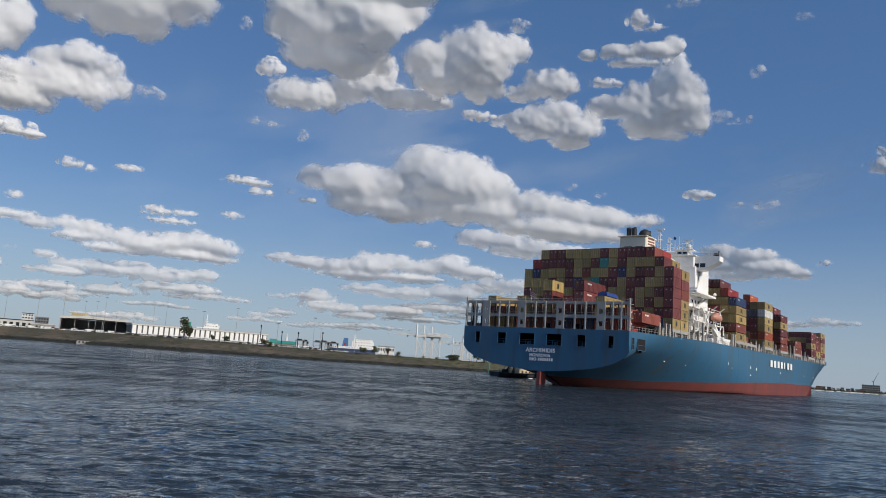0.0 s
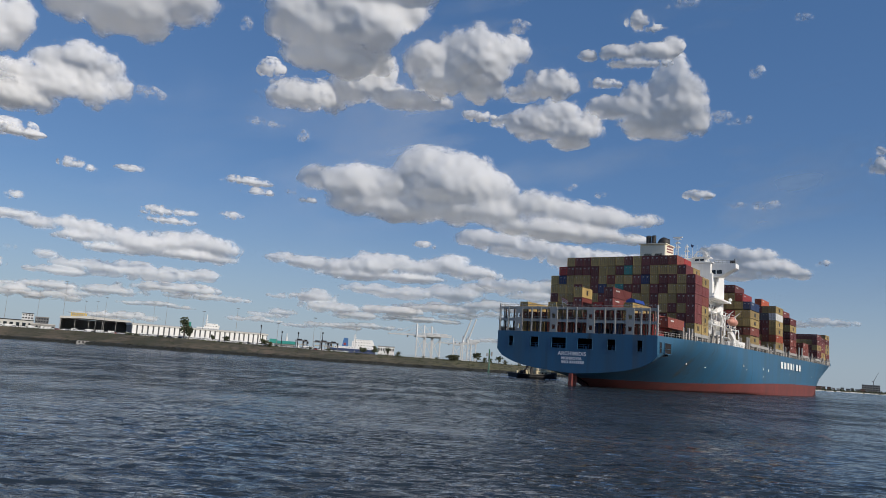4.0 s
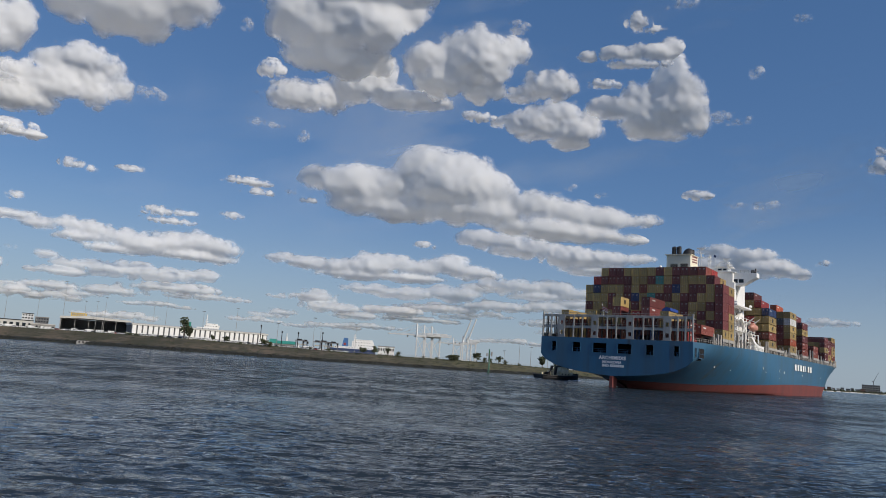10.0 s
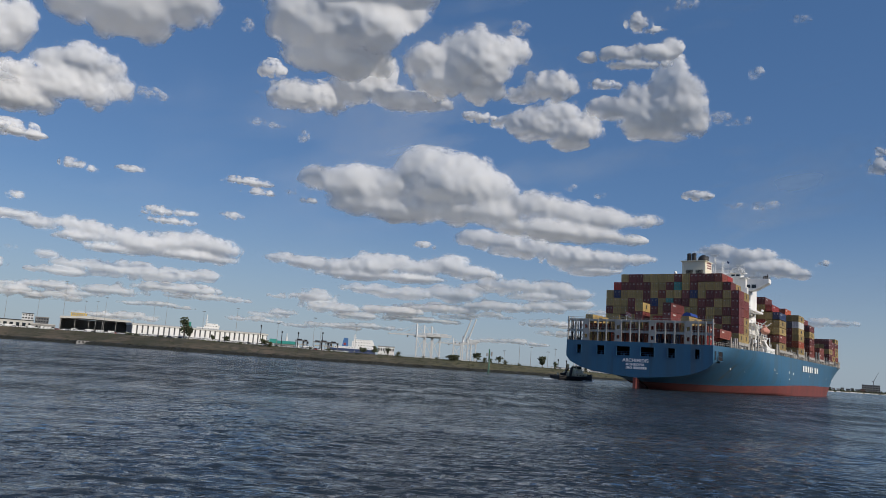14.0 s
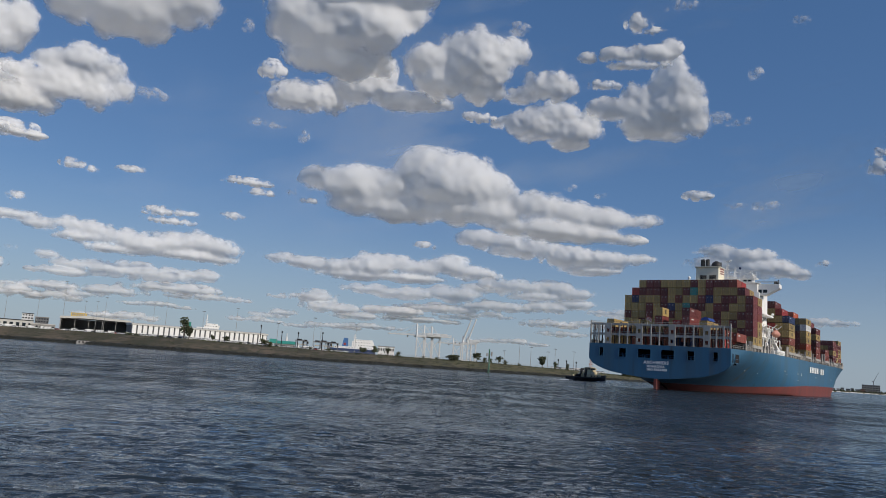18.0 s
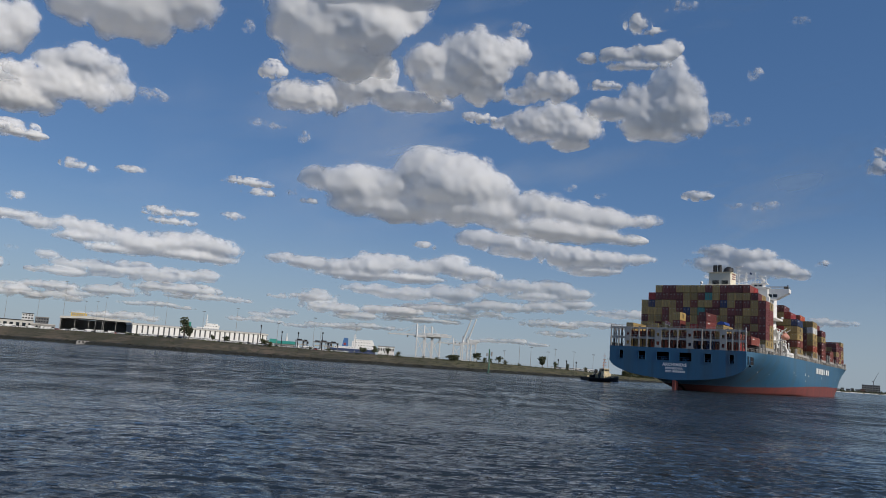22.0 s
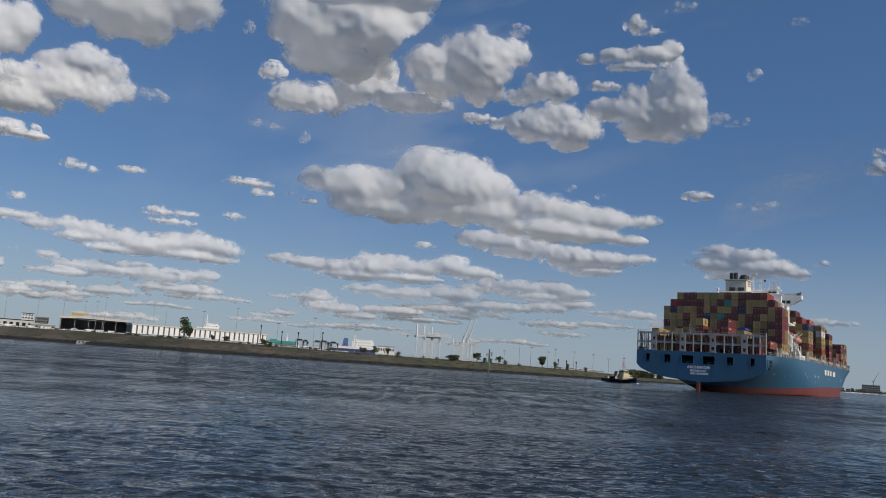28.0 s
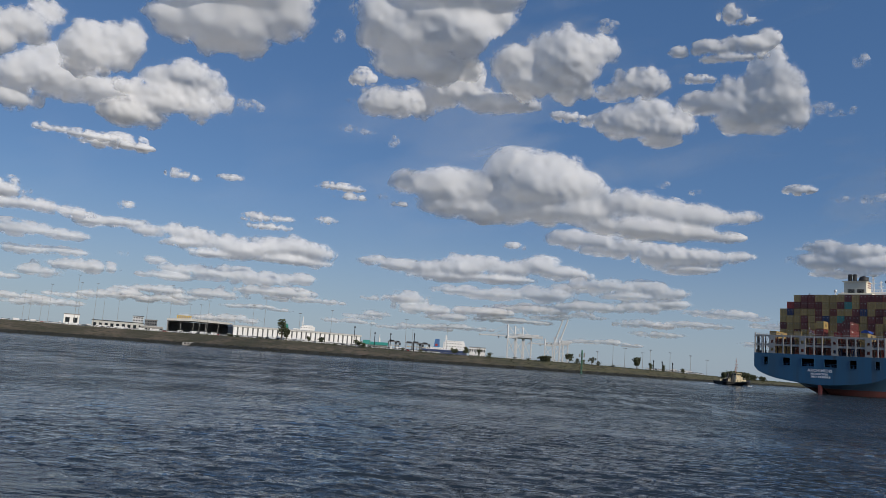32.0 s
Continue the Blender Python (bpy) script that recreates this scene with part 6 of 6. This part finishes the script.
part("cap", Shape().tube((0, 0, 12), (0, 0, 16), 0.5, 0.25, n=8), M["white"], sp)


# two ferries behind the bank
def ferry(az, r, wide, tops, hull_z, mast_el, funnel_key, label):
    z0 = 3.5
    t = thing("ferry", label, "ferry", bearing(az, r, z0))
    part("hull", Shape().prism([(-wide / 2, 0), (wide / 2 - 3, 0), (wide / 2, hull_z), (-wide / 2, hull_z)], "y", 0, 16), M["navy"], t, "dark blue hull")
    part("hull_stripe", Shape().box(-wide / 2 + 1, -0.08, hull_z * 0.42, wide / 2 - 3, 0.05, hull_z * 0.56), M["white"], t)
    z = hull_z
    for i, (x0, x1, h) in enumerate(tops):
        part("deckhouse", Shape().chamfer(x0, 1 + i * 0.8, z, x1, 15 - i * 0.8, z + h, 0.3), M["white"], t)
        for k in range(int((x1 - x0) / 3.2)):
            part("window", Shape().box(x0 + 0.9 + k * 3.2, 0.94 + i * 0.8, z + h * 0.5, x0 + 2.2 + k * 3.2, 1.1 + i * 0.8, z + h * 0.72), M["glass"], t)
        z += h
    part("mast", Shape().tube((tops[-1][0] + 1, 8, z), (tops[-1][0] + 1, 8, up(mast_el, r) - z0), 0.7, 0.4, n=8).box(tops[-1][0] - 1, 7.7, z + 2.2, tops[-1][0] + 3, 8.3, z + 2.8).box(tops[-1][0] - 0.4, 7.7, z + 4.6, tops[-1][0] + 2.4, 8.3, z + 5.1), M["white"], t)
    return t, z


fa, z = ferry(-16.75, 1000, 36, [(-17, 17, 7), (-16, 17, 6), (-10, 17, 4.6), (-1, 17.5, 3.2), (0.5, 15, 1.9)], 8, 2.40, "teal", "white ferry with a tall wheelhouse moored behind the warehouse")
part("funnel", Shape().chamfer(-22.4, 4, 8, -16.6, 12, up(1.8, 1000) - 3.5, 0.6), M["tealroof"], fa, "teal funnel")
fb, z = ferry(-6.12, 900, 53, [(-22, 25, 2.4), (-2, 24.5, 3.4), (-2, 23.5, 3.2), (0, 22, 2.2)], 10.4, 1.78, "navy", "white ferry with a blue funnel moored beyond the bank")
part("funnel", Shape().prism([(-13.2, 12.6), (-6, 12.6), (-6.6, 22.4), (-11.6, 22.4)], "y", 4, 12), M["sky_blue"], fb, "blue funnel with a red mark")
part("funnel_mark", Shape().box(-11.4, 3.9, 14.2, -8.4, 4.02, 16.8), M["red"], fb)


# ship-to-shore gantry cranes
def gantry(az, r, apex, boom_z, reach, back, raised, label):
    z0 = 6.0
    t = thing("gantry_crane", label, "crane", bearing(az, r, z0), "quay cranes")
    H = up(apex, r) - z0
    B = boom_z - z0
    for x in (0, 17):
        for y in (0, 14):
            part("leg", Shape().chamfer(x - 1.3, y - 1.3, 0, x + 1.3, y + 1.3, B, 0.2), M["craneblue"], t)
    for y in (-0.8, 13.2):
        part("sill_beam", Shape().box(-1.2, y, 7, 18.2, y + 1.6, 8.6), M["craneblue"], t)
        part("portal_beam", Shape().box(-0.8, y, B - 2.4, 18, y + 1.6, B - 0.4), M["craneblue"], t)
    part("brace", Shape().tube((0, 0, B - 3), (17, 0, 9), 0.5, n=6).tube((0, 14, B - 3), (17, 14, 9), 0.5, n=6), M["craneblue"], t)
    part("apex_frame", Shape().tube((0, 2, B), (-1, 7, H), 1.6, 1.3, n=8).tube((0, 12, B), (-1, 7, H), 1.6, 1.3, n=8).tube((17, 7, B), (-1, 7, H), 0.5, n=6).box(-2.2, 5.5, H - 1, 0.4, 8.5, H + 0.8), M["craneblue"], t)
    part("girder", Shape().box(-1, 3.6, B, 17 + back, 5.4, B + 2.6).box(-1, 8.6, B, 17 + back, 10.4, B + 2.6), M["craneblue"], t)
    tr = Shape()
    for y in (4.5, 9.5):
        tr.tube((-1, y, B + 6.0), (17 + back, y, B + 5.0), 0.4, n=5)
        for i in range(7):
            x = -1 + (18 + back) * i / 6
            tr.tube((x, y, B + 2.4), (x, y, B + 5.6), 0.3, n=4)
            if i < 6:
                tr.tube((x, y, B + 5.6), (x + (18 + back) / 6, y, B + 2.4), 0.25, n=4)
    part("truss", tr, M["craneblue"], t)
    lv = Shape()
    for x, y in ((0, 0), (17, 14)):
        for i in range(6):
            lv.tube((x, y, 2 + B * i / 6.5), (x + 3.2, y, 2 + B * (i + 0.5) / 6.5), 0.22, n=4)
    part("stair_tower", lv, M["craneblue"], t)
    part("leg_brace", Shape().tube((17, 0, B - 3), (0, 0, B * 0.45), 0.45, n=5).tube((17, 14, B - 3), (0, 14, B * 0.45), 0.45, n=5), M["craneblue"], t)
    part("machinery_house", Shape().chamfer(12 + back * 0.3, 3, B + 2.6, 24 + back * 0.3, 11, B + 7, 0.4), M["craneblue"], t)
    s = Shape()
    if raised:
        a = radians(73)
        tip = (reach * math.cos(a), B + 1 + reach * math.sin(a))
        for y in (4.5, 9.5):
            s.tube((-1, y, B + 1), (tip[0], y, tip[1]), 1.7, 1.3, n=6)
        s.tube((-1, 7, H), (tip[0] * 0.6, 7, B + 1 + (tip[1] - B - 1) * 0.6), 0.25, n=5)
    else:
        s.box(-reach, 3.6, B + 0.3, -1, 5.4, B + 2.3).box(-reach, 8.6, B + 0.3, -1, 10.4, B + 2.3).box(-reach, 3.6, B + 0.2, -reach + 2, 10.4, B + 2.0)
        s.tube((-1, 7, H), (-reach * 0.85, 7, B + 2), 0.28, n=5).tube((-1, 7, H), (-reach * 0.45, 7, B + 2), 0.28, n=5)
        for i in range(9):
            x = -reach * (i + 0.5) / 9
            s.tube((x, 4.5, B + 2.2), (x - reach / 18, 4.5, B + 4), 0.18, n=4).tube((x - reach / 18, 4.5, B + 4), (x - reach / 9, 4.5, B + 2.2), 0.18, n=4)
    part("boom", s, M["craneblue"], t)
    part("operator_cab", Shape().chamfer(-reach * 0.35, 5.6, B - 3, -reach * 0.35 + 3, 8.4, B, 0.3), M["concrete"], t)


LOW = "pale grey gantry crane with its boom lowered over the quay"
for az, r, el in ((-1.5, 1500, 2.88), (-0.95, 1512, 2.8), (-0.4, 1524, 2.75)):
    gantry(az, r, el, up(1.98, r), 56, 22, False, LOW)
gantry(1.25, 1700, 2.0, up(1.55, 1700), 34, 18, False, "pale grey distant gantry crane with a lowered boom")
gantry(1.95, 1600, 2.15, up(1.7, 1600), 50, 5, True, "pale grey gantry crane with its boom raised")
gantry(2.3, 1600, 2.15, up(1.7, 1600), 52, 5, True, "pale grey gantry crane with its boom raised")


# straddle carriers standing on the quay
def straddle_carrier():
    t = thing("straddle_carrier", "dark portal-framed straddle carrier standing on the quay", "straddle carrier", None, "straddle carriers")
    for x in (-4.2, 4.2):
        for y in (-2.2, 2.2):
            part("leg", Shape().chamfer(x - 0.3, y - 0.25, 0.9, x + 0.3, y + 0.25, 9.2, 0.05), M["slate"], t)
    for y in (-2.2, 2.2):
        part("bogie", Shape().chamfer(-5.0, y - 0.45, 0.5, 5.0, y + 0.45, 1.5, 0.1), M["slate"], t)
        for x in (-4.2, -1.6, 1.6, 4.2):
            part("wheel", Shape().tube((x, y - 0.25, 0.55), (x, y + 0.25, 0.55), 0.55, n=10), M["tyre"], t)
        part("top_beam", Shape().box(-5.0, y - 0.35, 8.6, 5.0, y + 0.35, 9.4), M["slate"], t)
    part("cross_beam", Shape().box(-4.6, -2.2, 8.7, -3.9, 2.2, 9.3).box(3.9, -2.2, 8.7, 4.6, 2.2, 9.3), M["slate"], t)
    part("engine_deck", Shape().chamfer(-3.4, -1.9, 9.4, 2.0, 1.9, 10.6, 0.15), M["dark"], t)
    part("operator_cab", Shape().chamfer(3.0, -2.9, 6.6, 4.8, -1.3, 8.5, 0.15), M["glass"], t)
    part("spreader", Shape().box(-3.2, -1.1, 5.0, 3.2, 1.1, 5.5).tube((-2.6, 0, 5.5), (-2.6, 0, 8.7), 0.08, n=5).tube((2.6, 0, 5.5), (2.6, 0, 8.7), 0.08, n=5), M["yellow"], t)
    t.scale = (0.74, 0.74, 0.8)
    return t


carrier = straddle_carrier()
for i, (az, back, turn) in enumerate(((-10.02, 130, 5), (-9.62, 150, 80), (-8.72, 140, 0), (-8.25, 120, 12), (-7.95, 160, 70), (-7.55, 135, 4))):
    if i == 0:
        carrier.matrix_basis = land(az, back, 0, turn) @ Matrix.Diagonal((0.74, 0.74, 0.8, 1))
    else:
        copy_thing(carrier, land(az, back, 0, turn))


# drain outlet in the rock edge
def culvert():
    t = thing("culvert", "pale concrete drain outlet with three dark pipe mouths in the bank", "culvert", bearing(-24.47, bank_r(-24.47) + 1.5, 0.6))
    part("headwall", Shape().chamfer(-4.2, 0, -0.5, 4.2, 1.6, 2.0, 0.12), M["concrete"], t)
    part("apron", Shape().box(-4.6, -2.2, -0.9, 4.6, 0, 0.15), M["concrete"], t)
    # solid dark discs give the pipe ends their inner shade as colour
    for x in (-2.6, 0, 2.6):
        part("pipe_mouth", Shape().tube((x, -0.06, 0.9), (x, 0.3, 0.9), 0.75, n=14), M["dark"], t)
    for e in (-1, 1):
        part("wing_wall", Shape().prism([(0.2, -0.5), (0.2, 1.7), (-2.4, 0.4), (-2.4, -0.5)], "x", e * 4.4 - 0.2, e * 4.4 + 0.2), M["concrete"], t)


culvert()


# channel beacon
def beacon():
    t = thing("channel_beacon", "green channel beacon on a pile with a small platform", "beacon", bearing(3.95, 452, 0))
    part("pile", Shape().tube((0, 0, -2), (0, 0, 12.0), 0.55, 0.5, n=12), M["green"], t, "green steel pile", smooth=False)
    part("platform", Shape().box(-1.8, -1.6, 9.6, 1.8, 1.6, 9.85), M["concrete"], t)
    r = Shape()
    for x in (-1.7, 0, 1.7):
        for y in (-1.5, 1.5):
            r.tube((x, y, 9.8), (x, y, 11.0), 0.06, n=5)
    for z in (10.4, 11.0):
        for y in (-1.5, 1.5):
            r.tube((-1.7, y, z), (1.7, y, z), 0.05, n=5)
    part("railing", r, M["concrete"], t)
    part("lantern", Shape().tube((0, 0, 12), (0, 0, 13.0), 0.4, n=10).ball((0, 0, 13.2), 0.4, 0.4, 0.5, 10, 6), M["green"], t)
    part("signal_box", Shape().chamfer(0.9, -0.6, 9.85, 1.8, 0.5, 12.2, 0.1).chamfer(-1.7, -0.5, 9.85, -1.0, 0.4, 11.4, 0.1), M["concrete"], t)
    part("ladder", Shape().tube((-0.25, -0.65, 0), (-0.25, -0.65, 9.6), 0.05, n=5).tube((0.25, -0.65, 0), (0.25, -0.65, 9.6), 0.05, n=5), M["concrete"], t)


beacon()


# parked vehicles along the bank
def make_car(key, van):
    t = thing("parked_van" if van else "parked_car", {"carwhite": "white", "carsilver": "silver", "cardark": "dark", "carred": "dark red"}[key] + (" van parked behind the bank" if van else " car parked in a row behind the bank"), "van" if van else "car", pose(0, 0, -50), "parked vehicles")
    if van:
        part("body", Shape().prism([(-2.6, 0.35), (2.6, 0.35), (2.6, 1.2), (2.0, 2.3), (-2.6, 2.4)], "y", -0.95, 0.95), M[key], t)
        part("windscreen", Shape().prism([(2.08, 1.25), (2.62, 1.25), (2.1, 2.1)], "y", -0.85, 0.85), M["glass"], t)
    else:
        part("body", Shape().prism([(-2.2, 0.35), (2.2, 0.35), (2.2, 0.85), (1.2, 0.95), (-2.1, 1.0)], "y", -0.88, 0.88), M[key], t)
        part("cabin", Shape().prism([(-1.7, 0.98), (1.1, 0.95), (0.5, 1.45), (-1.3, 1.48)], "y", -0.8, 0.8), M["glass"], t)
        part("roof", Shape().prism([(-1.3, 1.46), (0.5, 1.44), (0.45, 1.5), (-1.25, 1.52)], "y", -0.74, 0.74), M[key], t)
    for x in (-1.4, 1.4):
        for y in (-0.9, 0.72):
            part("wheel", Shape().tube((x, y, 0.33), (x, y + 0.18, 0.33), 0.33, n=10), M["tyre"], t)
    return t


models = [make_car("carwhite", False), make_car("carsilver", False), make_car("cardark", False), make_car("carred", False), make_car("carwhite", True)]
rng = random.Random(21)
spots = [(-36 + i * 0.16 + rng.uniform(-0.1, 0.1), rng.uniform(74, 84)) for i in range(110)] + [(-20.5 + i * 0.2 + rng.uniform(-0.08, 0.08), rng.uniform(71, 76)) for i in range(60)] + [(9 + i * 0.2, rng.uniform(76, 96)) for i in range(14)] + [(-35 + i * 0.32 + rng.uniform(-0.1, 0.1), rng.uniform(69, 73)) for i in range(88)] + [(-21 + i * 0.28 + rng.uniform(-0.08, 0.08), rng.uniform(70, 78)) for i in range(52)] + [(8.6 + i * 0.28, rng.uniform(72, 80)) for i in range(14)]
for i, (az, bk) in enumerate(spots):
    m = rng.choices(models, (5, 3, 2, 0.7, 2.2))[0]
    p = land(az, bk, 0.0, rng.choice((0, 0, 90, 8)))
    if i < 5:
        m = models[i]
        m.matrix_basis = p
    else:
        copy_thing(m, p)


# fence along the top of the bank
def fence():
    t = thing("fence", "grey post-and-rail fence along the top of the bank", "fence")
    s = Shape()
    az = -36.0
    while az < 12:
        a, b = land(az, 68).translation, land(az + 0.5, 68).translation
        s.tube(a + Vector((0, 0, 1.1)), b + Vector((0, 0, 1.1)), 0.07, n=4)
        s.tube(a + Vector((0, 0, 0.6)), b + Vector((0, 0, 0.6)), 0.05, n=4)
        az += 0.5
    part("rail", s, M["concrete"], t)
    me = Shape().tube((0, 0, -0.2), (0, 0, 1.3), 0.09, n=5).mesh("post", M["concrete"])
    az = -36.0
    while az < 12:
        part("post", me, None, t, at=land(az, 68))
        az += 0.5


fence()


# ================= far shore =================
def far_shore():
    s = Shape()
    n = 40
    v = []
    for i in range(n + 1):
        az = 22.5 + 24 * i / n
        for r, z in ((3290, -1.0), (3300, 2.5), (3330, 4.5 + 1.5 * noise.noise((i * 0.6, 0, 0))), (4300, 8.0)):
            a = radians(az)
            v.append((r * math.sin(a), r * math.cos(a), z))
    s.add(v, [(4 * i + j, 4 * i + 4 + j, 4 * i + 5 + j, 4 * i + 1 + j) for i in range(n) for j in range(3)])
    whole("far_shore", s, bpy.data.materials["dry_grass_and_earth"], "low distant shore across the water", "shore", kind="structure", smooth=True)
    rng = random.Random(6)
    for i in range(46):
        az = 23.6 + i * 0.28 + rng.uniform(-0.08, 0.08)
        h = rng.choice((7, 9, 11, 14))
        block("town_house", rng.choice(("pale distant waterfront house", "red-brown distant waterfront house")), az, 3340 + rng.uniform(0, 60), rng.uniform(9, 20), 12, 3.5, 3.5 + h, rng.choice(("brick", "concrete", "roofwhite", "concrete")), 2, 4, roof=rng.choice(("brick", "concrete", "roofwhite")))
    block("apartment_block", "grey apartment block under construction on the far shore", 29.4, 3420, 62, 30, 4, up(0.52, 3420), "concrete", 4, 12)
    t = thing("tower_crane", "slim tower crane beside the far apartment block", "crane", bearing(29.55, 3405, 4))
    H = up(0.75, 3405) - 4
    part("tower", Shape().chamfer(-0.9, -0.9, 0, 0.9, 0.9, H, 0.2), M["slate"], t)
    part("jib", Shape().tube((0, 0, H), (18, 0, up(1.36, 3405) - 4), 0.9, 0.5, n=6).box(-6, -1.0, H, 1.0, 1.0, H + 3), M["slate"], t)
    s = Shape()
    for _ in range(420):
        a, r = radians(rng.uniform(23, 40)), rng.uniform(3330, 3400)
        q = rng.uniform(2.0, 5.5)
        x, y, z = r * math.sin(a), r * math.cos(a), 3 + q * 0.7
        pts = [(x + q * dx, y + q * dy, z + q * dz * rng.uniform(0.6, 1.5)) for dx, dy, dz in ((1, 0, 0), (-1, 0, 0), (0, 1, 0), (0, -1, 0), (0, 0, 1), (0, 0, -1))]
        s.add(pts, [(0, 2, 4), (2, 1, 4), (1, 3, 4), (3, 0, 4), (2, 0, 5), (1, 2, 5), (3, 1, 5), (0, 3, 5)])
    whole("far_trees", s, M["leaf"], "dark line of distant trees on the far shore", "trees", kind="stuff")
    s = Shape()
    for _ in range(200):
        a, r = radians(rng.uniform(23.5, 40)), rng.uniform(3240, 3285)
        x, y, w = r * math.sin(a), r * math.cos(a), rng.uniform(3, 8)
        s.chamfer(x - w, y - 2, -0.3, x + w, y + 2, rng.uniform(1.2, 2.6), 0.5)
    whole("moored_boats", s, M["white"], "white boats moored in a line off the far shore", "boats", kind="stuff")


far_shore()


def motions():
    def ship_at(t):
        return pose(24.09 + 2.3269 * t - 0.00122 * t * t, 178.85 + 2.7743 * t + 0.00404 * t * t, 0, 0, 0, -(35.68 - 0.05523 * t - 0.000159 * t * t))
    walk(ship, [(t, ship_at(t)) for t in (0, 4, 8, 12, 16, 20, 24, 28, 32)])
    def tug_at(t):
        az, r = radians(6.05 + 0.31 * t - 0.0016 * t * t), 282.4 + 4.2 * t
        return pose(r * math.sin(az), r * math.cos(az), 0, 0, 0, -62 + 0.04 * t)
    walk(tug, [(t, tug_at(t)) for t in (0, 8, 16, 24, 32)])
    for c in clouds:
        m = c.matrix_basis.copy()
        walk(c, [(0.0, Matrix.Translation((-1.1, -14.5, 0)) @ m), (16.0, Matrix.Translation((-0.35, -5.3, 0)) @ m), (32.0, Matrix.Translation((0.35, 3.9, 0)) @ m)])
    walk(water, [(0.0, pose(0, 0, 0)), (16.0, pose(3.0, 1.6, 0)), (32.0, pose(6.0, 3.2, 0))])


motions()
